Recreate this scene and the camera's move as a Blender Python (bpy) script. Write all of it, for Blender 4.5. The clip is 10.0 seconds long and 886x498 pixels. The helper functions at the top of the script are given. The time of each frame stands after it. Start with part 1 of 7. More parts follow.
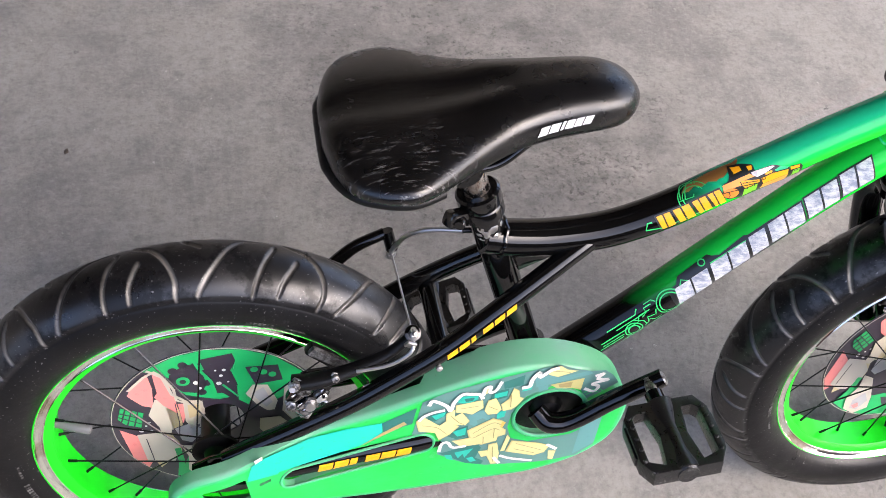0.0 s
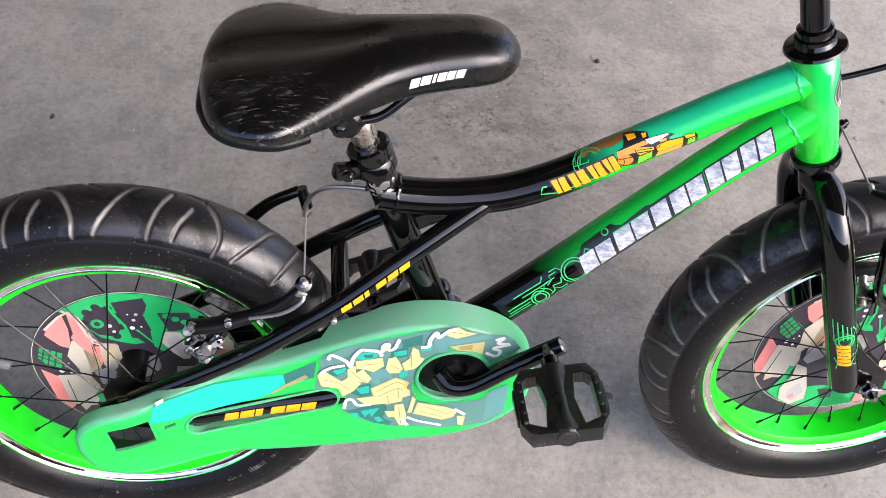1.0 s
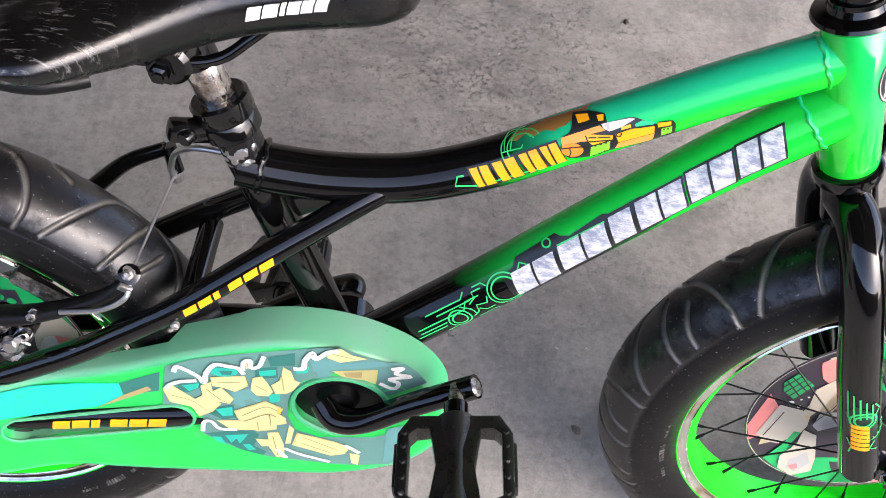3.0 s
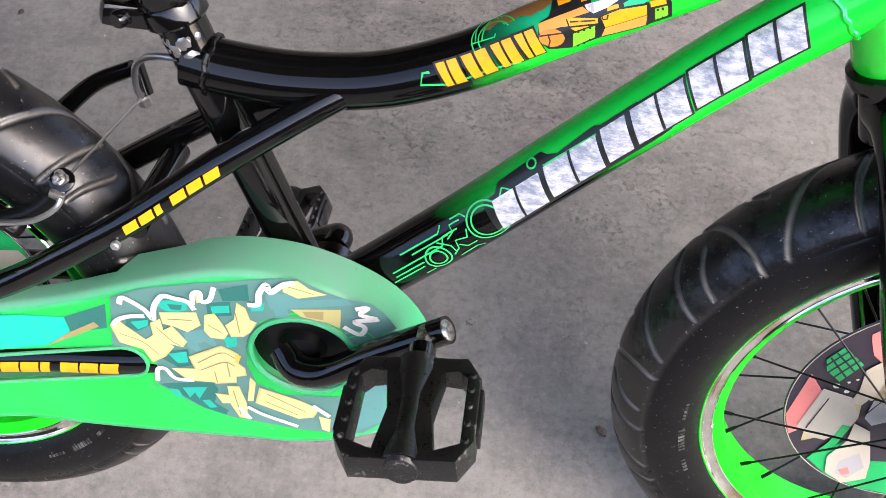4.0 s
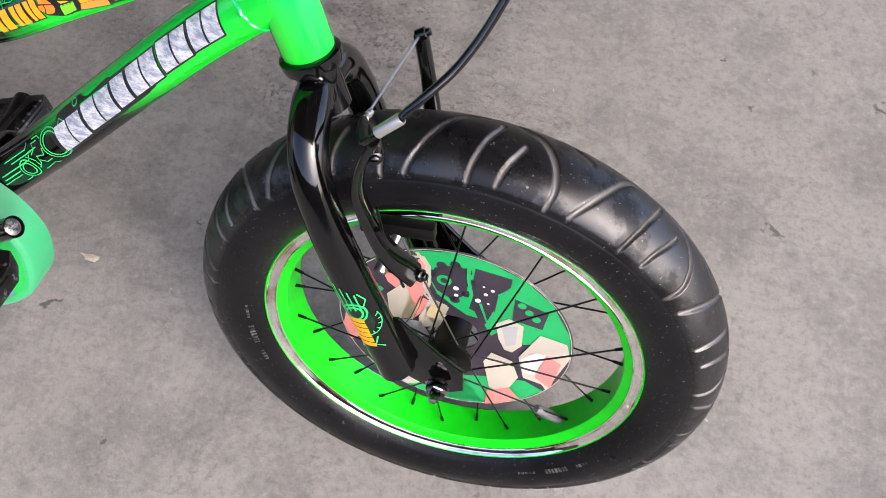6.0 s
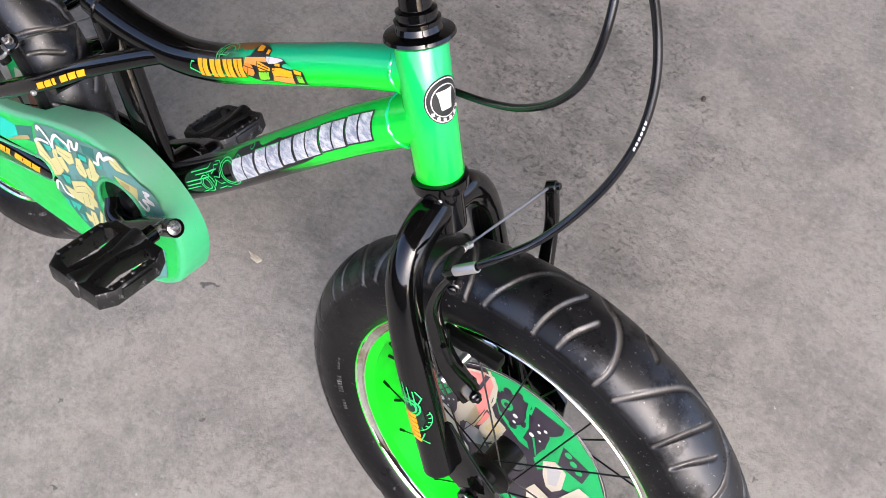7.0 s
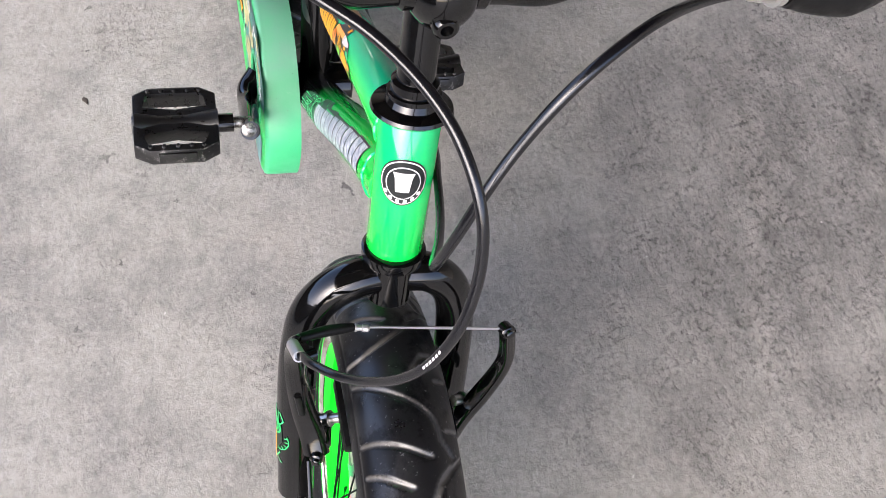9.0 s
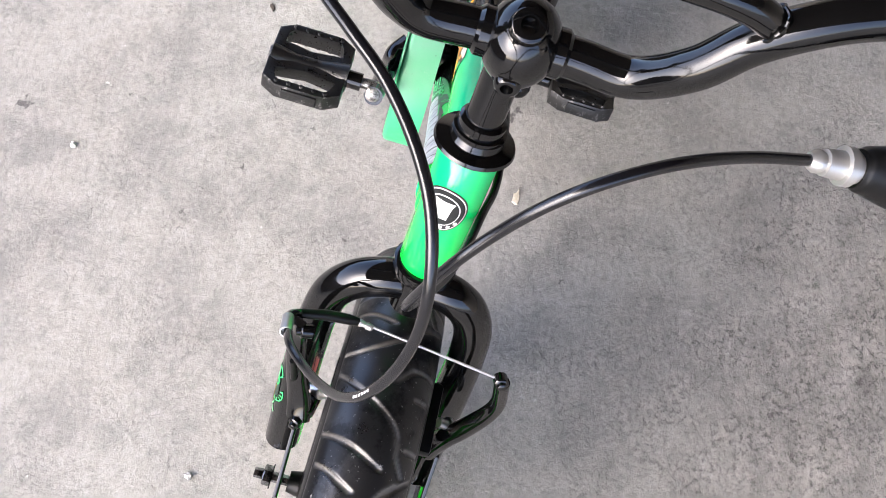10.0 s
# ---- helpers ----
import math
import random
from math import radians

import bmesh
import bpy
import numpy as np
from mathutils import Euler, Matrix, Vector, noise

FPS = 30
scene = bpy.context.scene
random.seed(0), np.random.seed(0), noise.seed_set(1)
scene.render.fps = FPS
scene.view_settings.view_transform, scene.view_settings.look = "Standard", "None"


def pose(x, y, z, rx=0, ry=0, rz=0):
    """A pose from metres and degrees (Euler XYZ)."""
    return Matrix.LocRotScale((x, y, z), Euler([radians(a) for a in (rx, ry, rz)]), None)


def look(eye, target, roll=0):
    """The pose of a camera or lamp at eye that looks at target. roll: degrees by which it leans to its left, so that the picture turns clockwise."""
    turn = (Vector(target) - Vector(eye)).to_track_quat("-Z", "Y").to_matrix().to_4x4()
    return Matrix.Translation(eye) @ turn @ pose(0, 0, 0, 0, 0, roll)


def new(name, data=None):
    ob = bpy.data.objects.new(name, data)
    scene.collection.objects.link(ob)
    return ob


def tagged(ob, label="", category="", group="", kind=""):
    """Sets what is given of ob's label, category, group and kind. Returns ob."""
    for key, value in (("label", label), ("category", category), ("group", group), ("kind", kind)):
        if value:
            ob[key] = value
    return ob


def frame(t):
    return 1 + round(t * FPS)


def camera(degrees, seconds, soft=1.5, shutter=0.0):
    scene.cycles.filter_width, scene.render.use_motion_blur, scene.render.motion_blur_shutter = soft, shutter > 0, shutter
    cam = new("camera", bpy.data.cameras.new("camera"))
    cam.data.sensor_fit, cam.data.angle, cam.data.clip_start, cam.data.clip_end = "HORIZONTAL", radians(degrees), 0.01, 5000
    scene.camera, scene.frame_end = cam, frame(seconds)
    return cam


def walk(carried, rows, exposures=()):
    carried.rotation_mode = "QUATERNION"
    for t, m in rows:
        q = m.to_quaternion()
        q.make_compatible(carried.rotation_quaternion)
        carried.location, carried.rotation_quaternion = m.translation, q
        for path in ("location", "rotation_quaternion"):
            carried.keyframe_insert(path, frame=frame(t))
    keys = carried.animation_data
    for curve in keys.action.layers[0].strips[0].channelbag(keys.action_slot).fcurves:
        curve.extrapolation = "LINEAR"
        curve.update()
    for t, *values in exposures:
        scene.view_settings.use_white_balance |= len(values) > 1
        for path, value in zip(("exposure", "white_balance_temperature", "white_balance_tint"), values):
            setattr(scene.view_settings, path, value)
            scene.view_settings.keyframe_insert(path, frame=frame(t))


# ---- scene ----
cam = camera(50.55, 10.0, 0.5)
PATH = [
    (0, (0.0660, -0.3478, 1.0700), (0.4270, 0.7445, -0.5660), 10.953),
    (0.5, (0.1273, -0.3552, 1.0633), (0.4444, 0.7012, -0.6050), 10.148),
    (1, (0.2091, -0.4115, 1.0687), (0.4286, 0.7166, -0.5681), 7.743),
    (1.5, (0.2347, -0.4090, 1.0277), (0.3671, 0.7472, -0.5988), 6.477),
    (2, (0.2611, -0.3341, 0.9719), (0.3643, 0.7589, -0.6998), 6.495),
    (2.5, (0.2905, -0.2770, 0.9508), (0.4049, 0.7378, -0.7688), 8.424),
    (2.7, (0.3120, -0.2611, 0.9504), (0.4412, 0.7507, -0.7699), 9.673),
    (3.8, (0.4348, -0.3067, 0.7939), (0.3095, 0.9183, -0.7820), 1.097),
    (4, (0.4378, -0.2929, 0.8082), (0.3092, 0.8613, -0.8200), 0.975),
    (4.5, (0.5353, -0.3085, 0.7717), (0.3295, 0.8032, -0.8781), -2.938),
    (5, (0.6268, -0.3188, 0.7375), (0.4665, 0.7576, -0.9405), -2.206),
    (5.5, (0.7382, -0.3259, 0.8319), (0.5945, 0.6750, -0.8936), -0.557),
    (6, (0.8002, -0.2854, 0.9455), (0.6056, 0.6641, -0.8039), 2.099),
    (6.2, (0.7975, -0.2778, 0.9809), (0.5348, 0.6756, -0.7574), 2.542),
    (7.3, (0.8943, -0.1724, 1.0245), (0.1710, 0.5966, -0.6741), 0.057),
    (7.5, (0.8797, -0.1327, 1.0047), (0.1484, 0.5625, -0.7222), 0.582),
    (8, (0.8689, -0.0717, 0.9877), (0.0864, 0.4312, -0.7829), -0.326),
    (8.5, (0.9187, 0.0294, 1.0015), (0.0356, 0.2899, -0.7740), -5.626),
    (9, (0.9168, 0.0942, 1.0174), (0.0111, 0.2052, -0.7623), -4.812),
    (9.5, (0.8849, 0.1375, 1.0189), (0.0119, 0.1407, -0.7805), -1.499),
    (10, (0.8819, 0.1800, 1.0314), (0.0363, -0.0547, -0.7657), -3.586),
]
EXPO = [(0.0, 1.65, 6400, 14), (2.7, 1.70, 6400, 14), (4.0, 1.66, 6400, 14), (4.5, 1.56, 6400, 14), (5.5, 1.43, 6400, 14), (6.0, 1.40, 6400, 14), (7.5, 1.51, 6280, 13), (8.5, 1.58, 6280, 12), (9.0, 1.70, 6280, 12), (9.5, 1.83, 6280, 12), (10.0, 2.04, 6280, 12)]
walk(cam, [(t, look(eye, target, roll)) for t, eye, target, roll in PATH], EXPO)

# ---- sky and light ----
world = bpy.data.worlds.new("sky")
scene.world = world
world.use_nodes = True
wn = world.node_tree
sky = wn.nodes.new("ShaderNodeTexSky")
sky.sky_type = "NISHITA"
sky.sun_disc = False
sky.sun_elevation = radians(40)
sky.sun_rotation = radians(128)
sky.dust_density = 3.2
sky.ozone_density = 0.8
sky.air_density = 0.6
bg = wn.nodes["Background"]
bg.inputs["Strength"].default_value = 0.26
wn.links.new(sky.outputs[0], bg.inputs["Color"])
sun = new("sun", bpy.data.lights.new("sun", "SUN"))
sun.data.energy = 0.4
sun.data.angle = radians(50)
sun.data.color = (1.0, 0.99, 0.98)
sun.matrix_world = look((2.85, -2.2, 3.0), (0, 0, 0))

# ---- the bicycle's own frame: x ahead, y to its left, z up, zero at the rear axle ----
LEAN = 13.23
BASE = 0.7468
ROUT = 0.2222
STEER = -1.32
TUBE = 0.036
RIM = 0.1605
V = Vector


# ---- materials ----
def mat(name, color, rough=0.5, metal=0.0, coat=0.0, spec=0.5):
    m = bpy.data.materials.new(name)
    m.use_nodes = True
    b = m.node_tree.nodes["Principled BSDF"]
    b.inputs["Base Color"].default_value = (*color, 1)
    b.inputs["Roughness"].default_value = rough
    b.inputs["Metallic"].default_value = metal
    b.inputs["Coat Weight"].default_value = coat
    b.inputs["Coat Roughness"].default_value = 0.03
    b.inputs["Specular IOR Level"].default_value = spec
    return m


def nodes_of(m):
    return m.node_tree.nodes, m.node_tree.links, m.node_tree.nodes["Principled BSDF"]


def noise_node(m, scale, detail=4.0, rough=0.6, coord="Object", stretch=None):
    n, l, b = nodes_of(m)
    tc = n.new("ShaderNodeTexCoord")
    mp = n.new("ShaderNodeMapping")
    if stretch:
        mp.inputs["Scale"].default_value = stretch
    tx = n.new("ShaderNodeTexNoise")
    tx.inputs["Scale"].default_value = scale
    tx.inputs["Detail"].default_value = detail
    tx.inputs["Roughness"].default_value = rough
    l.new(tc.outputs[coord], mp.inputs[0])
    l.new(mp.outputs[0], tx.inputs["Vector"])
    return tx.outputs[0]


def ramp(m, src, stops):
    n, l, b = nodes_of(m)
    r = n.new("ShaderNodeValToRGB")
    e = r.color_ramp.elements
    e[0].position, e[0].color = stops[0][0], (*stops[0][1], 1)
    e[1].position, e[1].color = stops[-1][0], (*stops[-1][1], 1)
    for p, c in stops[1:-1]:
        k = e.new(p)
        k.color = (*c, 1)
    l.new(src, r.inputs[0])
    return r.outputs[0]


def mix(m, fac, a, b_, mode="MIX"):
    n, l, b = nodes_of(m)
    x = n.new("ShaderNodeMix")
    x.data_type = "RGBA"
    x.blend_type = mode
    for sock, v in ((x.inputs[0], fac), (x.inputs[6], a), (x.inputs[7], b_)):
        if hasattr(v, "is_output"):
            l.new(v, sock)
        elif isinstance(v, tuple):
            sock.default_value = (*v, 1)
        else:
            sock.default_value = v
    return x.outputs[2]


def bump(m, src, strength=0.3, dist=0.001):
    n, l, b = nodes_of(m)
    k = n.new("ShaderNodeBump")
    k.inputs["Strength"].default_value = strength
    k.inputs["Distance"].default_value = dist
    l.new(src, k.inputs["Height"])
    prev = b.inputs["Normal"].links
    if prev:
        l.new(prev[0].from_socket, k.inputs["Normal"])
    l.new(k.outputs[0], b.inputs["Normal"])


def into(m, src, name):
    n, l, b = nodes_of(m)
    l.new(src, b.inputs[name])


def grey(m, src, lo, hi, out_lo, out_hi):
    n, l, b = nodes_of(m)
    k = n.new("ShaderNodeMapRange")
    for i, v in enumerate((lo, hi, out_lo, out_hi)):
        k.inputs[i + 1].default_value = v
    l.new(src, k.inputs[0])
    return k.outputs[0]


concrete = mat("concrete", (0.30, 0.29, 0.28), 0.82, 0.0, 0.0, 0.35)
big = noise_node(concrete, 1.6, 6, 0.6)
patch = noise_node(concrete, 7, 8, 0.66)
warm = noise_node(concrete, 4.3, 5, 0.6, "Object", (1.0, 1.3, 1.0))
mid = noise_node(concrete, 42, 9, 0.70)
fine = noise_node(concrete, 300, 8, 0.8)
grit = noise_node(concrete, 620, 4, 0.7)
ctc = concrete.node_tree.nodes.new("ShaderNodeTexCoord")


def times_(m, a, b):
    k = m.node_tree.nodes.new("ShaderNodeMath")
    k.operation = "MULTIPLY"
    m.node_tree.links.new(a, k.inputs[0])
    if hasattr(b, "is_output"):
        m.node_tree.links.new(b, k.inputs[1])
    else:
        k.inputs[1].default_value = b
    return k.outputs[0]


def plus(m, a, b):
    k = m.node_tree.nodes.new("ShaderNodeMath")
    k.operation = "ADD"
    k.use_clamp = True
    m.node_tree.links.new(a, k.inputs[0])
    m.node_tree.links.new(b, k.inputs[1])
    return k.outputs[0]


def zone(cx, cy, r, amount, rough_scale=9.0):
    """A worn area with a ragged outline of its own."""
    n, l, b_ = nodes_of(concrete)
    d = n.new("ShaderNodeVectorMath")
    d.operation = "DISTANCE"
    l.new(ctc.outputs["Object"], d.inputs[0])
    d.inputs[1].default_value = (cx, cy, 0)
    add = n.new("ShaderNodeMath")
    add.operation = "MULTIPLY_ADD"
    l.new(noise_node(concrete, rough_scale, 8, 0.72), add.inputs[0])
    add.inputs[1].default_value = r * 1.6
    l.new(d.outputs["Value"], add.inputs[2])
    return grey(concrete, add.outputs[0], r * 1.1, r * 2.0, amount, 0.0)


def chips(scale, size, keep, base, color, amount=0.8):
    """Scattered small marks with broken outlines, few of the cells filled."""
    n, l, b_ = nodes_of(concrete)
    wob = n.new("ShaderNodeVectorMath")
    wob.operation = "MULTIPLY_ADD"
    tx = n.new("ShaderNodeTexNoise")
    tx.inputs["Scale"].default_value = scale * 7
    tx.inputs["Detail"].default_value = 4
    l.new(ctc.outputs["Object"], tx.inputs["Vector"])
    l.new(tx.outputs["Color"], wob.inputs[0])
    wob.inputs[1].default_value = (0.55 / scale, 0.55 / scale, 0)
    l.new(ctc.outputs["Object"], wob.inputs[2])
    v = n.new("ShaderNodeTexVoronoi")
    v.inputs["Scale"].default_value = scale
    l.new(wob.outputs[0], v.inputs["Vector"])
    sep = n.new("ShaderNodeSeparateColor")
    l.new(v.outputs["Color"], sep.inputs[0])
    on = grey(concrete, sep.outputs[0], 1 - keep, 1 - keep + 0.02, 0.0, amount)
    return mix(concrete, times_(concrete, grey(concrete, v.outputs["Distance"], size * 0.6, size, 1.0, 0.0), on), base, color)


c1 = ramp(concrete, big, [(0.3, (0.245, 0.233, 0.214)), (0.7, (0.297, 0.284, 0.258))])
c1 = mix(concrete, grey(concrete, warm, 0.50, 0.70, 0.0, 0.45), c1, (0.229, 0.211, 0.185))
c1 = mix(concrete, grey(concrete, patch, 0.45, 0.63, 0.0, 0.62), c1, (0.147, 0.143, 0.133))
c2 = mix(concrete, grey(concrete, mid, 0.50, 0.68, 0.0, 0.38), c1, (0.112, 0.108, 0.101))
c2 = mix(concrete, grey(concrete, mid, 0.47, 0.34, 0.0, 0.25), c2, (0.316, 0.305, 0.282))
mottle = noise_node(concrete, 115, 9, 0.76)
c3 = mix(concrete, grey(concrete, mottle, 0.51, 0.65, 0.0, 0.42), c2, (0.103, 0.101, 0.094))
c3 = mix(concrete, grey(concrete, mottle, 0.47, 0.36, 0.0, 0.45), c3, (0.332, 0.322, 0.298))
c3 = mix(concrete, grey(concrete, fine, 0.57, 0.64, 0.0, 0.42), c3, (0.108, 0.105, 0.098))
c3 = mix(concrete, grey(concrete, grit, 0.63, 0.69, 0.0, 0.45), c3, (0.416, 0.405, 0.376))
# pitted, worn areas
worn_far = zone(0.37, 0.66, 0.30, 1.0)
worn_mid = zone(0.60, 0.45, 0.24, 0.45)
worn_near = zone(-0.03, -0.21, 0.07, 0.7)
area = grey(concrete, noise_node(concrete, 6.5, 8, 0.70), 0.47, 0.66, 0.06, 0.48)
area = plus(concrete, plus(concrete, area, worn_far), plus(concrete, worn_mid, worn_near))
dents = grey(concrete, noise_node(concrete, 130, 8, 0.76), 0.535, 0.585, 0.0, 1.0)
holes = grey(concrete, noise_node(concrete, 60, 9, 0.78), 0.565, 0.61, 0.0, 1.0)
clumps = grey(concrete, noise_node(concrete, 17, 7, 0.70), 0.44, 0.60, 0.10, 1.0)
clouds = grey(concrete, noise_node(concrete, 11, 8, 0.74, "Object", (1.0, 1.6, 1.0)), 0.44, 0.60, 0.12, 0.75)
dents = times_(concrete, dents, clumps)
ridge = noise_node(concrete, 140, 4, 0.62, "Object", (0.7, 1.0, 1.0))
c4 = mix(concrete, times_(concrete, plus(concrete, worn_far, worn_mid), clouds), c3, (0.108, 0.105, 0.098))
# dents and holes carry their inner shade as dark colour
c4 = mix(concrete, times_(concrete, times_(concrete, dents, area), 0.72), c4, (0.071, 0.069, 0.063))
c4 = mix(concrete, times_(concrete, times_(concrete, holes, area), 0.60), c4, (0.063, 0.060, 0.055))
c4 = chips(4.5, 0.17, 0.22, c4, (0.109, 0.107, 0.101), 0.38)
c4 = chips(9.0, 0.10, 0.16, c4, (0.050, 0.047, 0.045))
c4 = chips(26.0, 0.11, 0.10, c4, (0.071, 0.069, 0.063))
c4 = chips(60.0, 0.10, 0.06, c4, (0.483, 0.470, 0.432), 0.7)
c4 = chips(11.0, 0.04, 0.12, c4, (0.532, 0.523, 0.480), 0.8)
into(concrete, c4, "Base Color")
bump(concrete, grey(concrete, times_(concrete, dents, area), 0.0, 1.0, 1.0, 0.0), 0.9, 0.0018)
bump(concrete, times_(concrete, grey(concrete, ridge, 0.50, 0.68, 0.0, 1.0), area), 0.8, 0.0010)
bump(concrete, mottle, 0.8, 0.0022)
bump(concrete, mid, 0.5, 0.004)
plaster = mat("grey_plaster", (0.28, 0.27, 0.26), 0.9)
into(plaster, ramp(plaster, noise_node(plaster, 3, 6), [(0.3, (0.24, 0.222, 0.20)), (0.7, (0.32, 0.298, 0.27))]), "Base Color")
bump(plaster, noise_node(plaster, 80, 5), 0.3, 0.003)
roof_sheet = mat("brown_roof_sheet", (0.09, 0.07, 0.055), 0.7)
into(roof_sheet, ramp(roof_sheet, noise_node(roof_sheet, 4, 6), [(0.3, (0.075, 0.055, 0.044)), (0.7, (0.12, 0.09, 0.072))]), "Base Color")

black = mat("black_paint", (0.002, 0.002, 0.002), 0.10, 0.0, 0.0, 0.50)
into(black, grey(black, noise_node(black, 60, 5), 0.4, 0.7, 0.05, 0.14), "Roughness")
bump(black, noise_node(black, 70, 4), 0.10, 0.0012)


def sky_tinted(name, low, high, z_mid, z_soft, start=None, along="X", spread=0.05, lean=0.0, rag=0.03, gloss=0.36):
    """Sprayed paint that fades from black along the tube. Upward faces get the sky's sheen put into their colour, teal
    against vivid green below.
    """
    m = mat(name, low, 0.16, 0.0, 0.0, gloss)
    n, l, b = nodes_of(m)
    tc = n.new("ShaderNodeTexCoord")
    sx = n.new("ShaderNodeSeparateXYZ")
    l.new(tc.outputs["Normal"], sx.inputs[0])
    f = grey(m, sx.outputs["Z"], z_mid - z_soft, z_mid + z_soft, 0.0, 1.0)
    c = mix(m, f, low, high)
    so = n.new("ShaderNodeSeparateXYZ")
    l.new(tc.outputs["Object"], so.inputs[0])
    if start is not None:
        jig = n.new("ShaderNodeMath")
        jig.operation = "MULTIPLY_ADD"
        l.new(noise_node(m, 40, 5), jig.inputs[0])
        jig.inputs[1].default_value = rag
        tip = n.new("ShaderNodeMath")
        tip.operation = "MULTIPLY_ADD"
        l.new(sx.outputs["Z"], tip.inputs[0])
        tip.inputs[1].default_value = lean
        l.new(so.outputs[along], tip.inputs[2])
        l.new(tip.outputs[0], jig.inputs[2])
        k = grey(m, jig.outputs[0], start, start + spread, 0.0, 1.0)
        c = mix(m, k, (0.002, 0.002, 0.002), c)
    chips = noise_node(m, 90, 6, 0.75)
    c = mix(m, grey(m, chips, 0.70, 0.74, 0.0, 0.6), c, (0.02, 0.03, 0.02))
    into(m, c, "Base Color")
    into(m, grey(m, noise_node(m, 70, 4), 0.35, 0.7, 0.05, 0.15), "Roughness")
    return m


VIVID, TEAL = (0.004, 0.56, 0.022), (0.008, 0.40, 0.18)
top_paint = sky_tinted("top_tube_paint", VIVID, TEAL, 0.32, 0.40, 0.428, "X", 0.035)
down_paint = sky_tinted("down_tube_paint", VIVID, (0.005, 0.45, 0.05), 0.1, 0.6, 0.455, "X", 0.05, 0.085, 0.012)
head_paint = sky_tinted("head_tube_paint", VIVID, TEAL, 0.3, 0.5, gloss=0.80)
neon = mat("neon_rim_paint", (0.005, 0.72, 0.01), 0.3, 0.0, 0.0, 0.3)
into(neon, ramp(neon, noise_node(neon, 25, 4), [(0.35, (0.002, 0.54, 0.006)), (0.7, (0.004, 0.66, 0.012))]), "Base Color")

rubber = mat("tyre_rubber", (0.008, 0.008, 0.009), 0.4, 0.0, 0.0, 0.42)
rn = rubber.node_tree.nodes
dust_at = rn.new("ShaderNodeAttribute")
dust_at.attribute_name = "dust"
rub_n = noise_node(rubber, 14, 6, 0.65)
rub_f = noise_node(rubber, 240, 4, 0.7)
rub_c = ramp(rubber, rub_n, [(0.3, (0.002, 0.002, 0.0023)), (0.7, (0.006, 0.006, 0.0065))])
rub_c = mix(rubber, grey(rubber, rub_f, 0.64, 0.8, 0.0, 0.22), rub_c, (0.10, 0.10, 0.10))
rub_d = rn.new("ShaderNodeMath")
rub_d.operation = "MULTIPLY"
rubber.node_tree.links.new(dust_at.outputs["Fac"], rub_d.inputs[0])
rubber.node_tree.links.new(grey(rubber, rub_n, 0.35, 0.6, 0.25, 1.0), rub_d.inputs[1])
rub_s = noise_node(rubber, 420, 2, 0.5)
rub_c = mix(rubber, grey(rubber, rub_s, 0.685, 0.73, 0.0, 0.6), rub_c, (0.22, 0.215, 0.21))
rub_w = noise_node(rubber, 38, 10, 0.80)
rub_c = mix(rubber, grey(rubber, rub_w, 0.62, 0.68, 0.0, 0.4), rub_c, (0.035, 0.035, 0.035))
into(rubber, mix(rubber, rub_d.outputs[0], rub_c, (0.135, 0.127, 0.115)), "Base Color")
tread_at = rn.new("ShaderNodeAttribute")
tread_at.attribute_name = "tread"
rub_m = noise_node(rubber, 19, 7, 0.68)
into(rubber, grey(rubber, noise_node(rubber, 26, 7, 0.7), 0.35, 0.65, 0.27, 0.46), "Roughness")
into(rubber, mix(rubber, tread_at.outputs["Fac"], (0.22, 0.22, 0.22), mix(rubber, grey(rubber, rub_m, 0.42, 0.50, 0.0, 1.0), (0.26, 0.26, 0.26), (0.62, 0.62, 0.62))), "Specular IOR Level")
bump(rubber, rub_f, 0.15, 0.0006)
bump(rubber, noise_node(rubber, 45, 5, 0.6), 0.25, 0.0015)

worn_rubber = mat("worn_rubber", (0.05, 0.05, 0.05), 0.5, 0.0, 0.0, 0.4)
into(worn_rubber, ramp(worn_rubber, noise_node(worn_rubber, 160, 5, 0.7), [(0.42, (0.008, 0.008, 0.008)), (0.62, (0.11, 0.11, 0.108))]), "Base Color")

saddle_vinyl = mat("saddle_vinyl", (0.005, 0.005, 0.005), 0.36, 0.0, 0.0, 0.55)
sv = noise_node(saddle_vinyl, 22, 5, 0.6)
sv_s = noise_node(saddle_vinyl, 60, 6, 0.8, "Object", (1.0, 6.0, 1.0))
into(saddle_vinyl, grey(saddle_vinyl, sv, 0.35, 0.65, 0.18, 0.32), "Roughness")
so = saddle_vinyl.node_tree.nodes.new("ShaderNodeSeparateXYZ")
tcs = saddle_vinyl.node_tree.nodes.new("ShaderNodeTexCoord")
saddle_vinyl.node_tree.links.new(tcs.outputs["Object"], so.inputs[0])
worn_y = grey(saddle_vinyl, so.outputs["Y"], -0.02, -0.055, 0.0, 1.0)
worn_x = grey(saddle_vinyl, so.outputs["X"], 0.22, 0.17, 0.0, 1.0)
worn = saddle_vinyl.node_tree.nodes.new("ShaderNodeMath")
worn.operation = "MULTIPLY"
saddle_vinyl.node_tree.links.new(worn_x, worn.inputs[0])
saddle_vinyl.node_tree.links.new(worn_y, worn.inputs[1])
worn2 = saddle_vinyl.node_tree.nodes.new("ShaderNodeMath")
worn2.operation = "MULTIPLY"
saddle_vinyl.node_tree.links.new(worn.outputs[0], worn2.inputs[0])
saddle_vinyl.node_tree.links.new(grey(saddle_vinyl, sv_s, 0.56, 0.64, 0.0, 0.7), worn2.inputs[1])
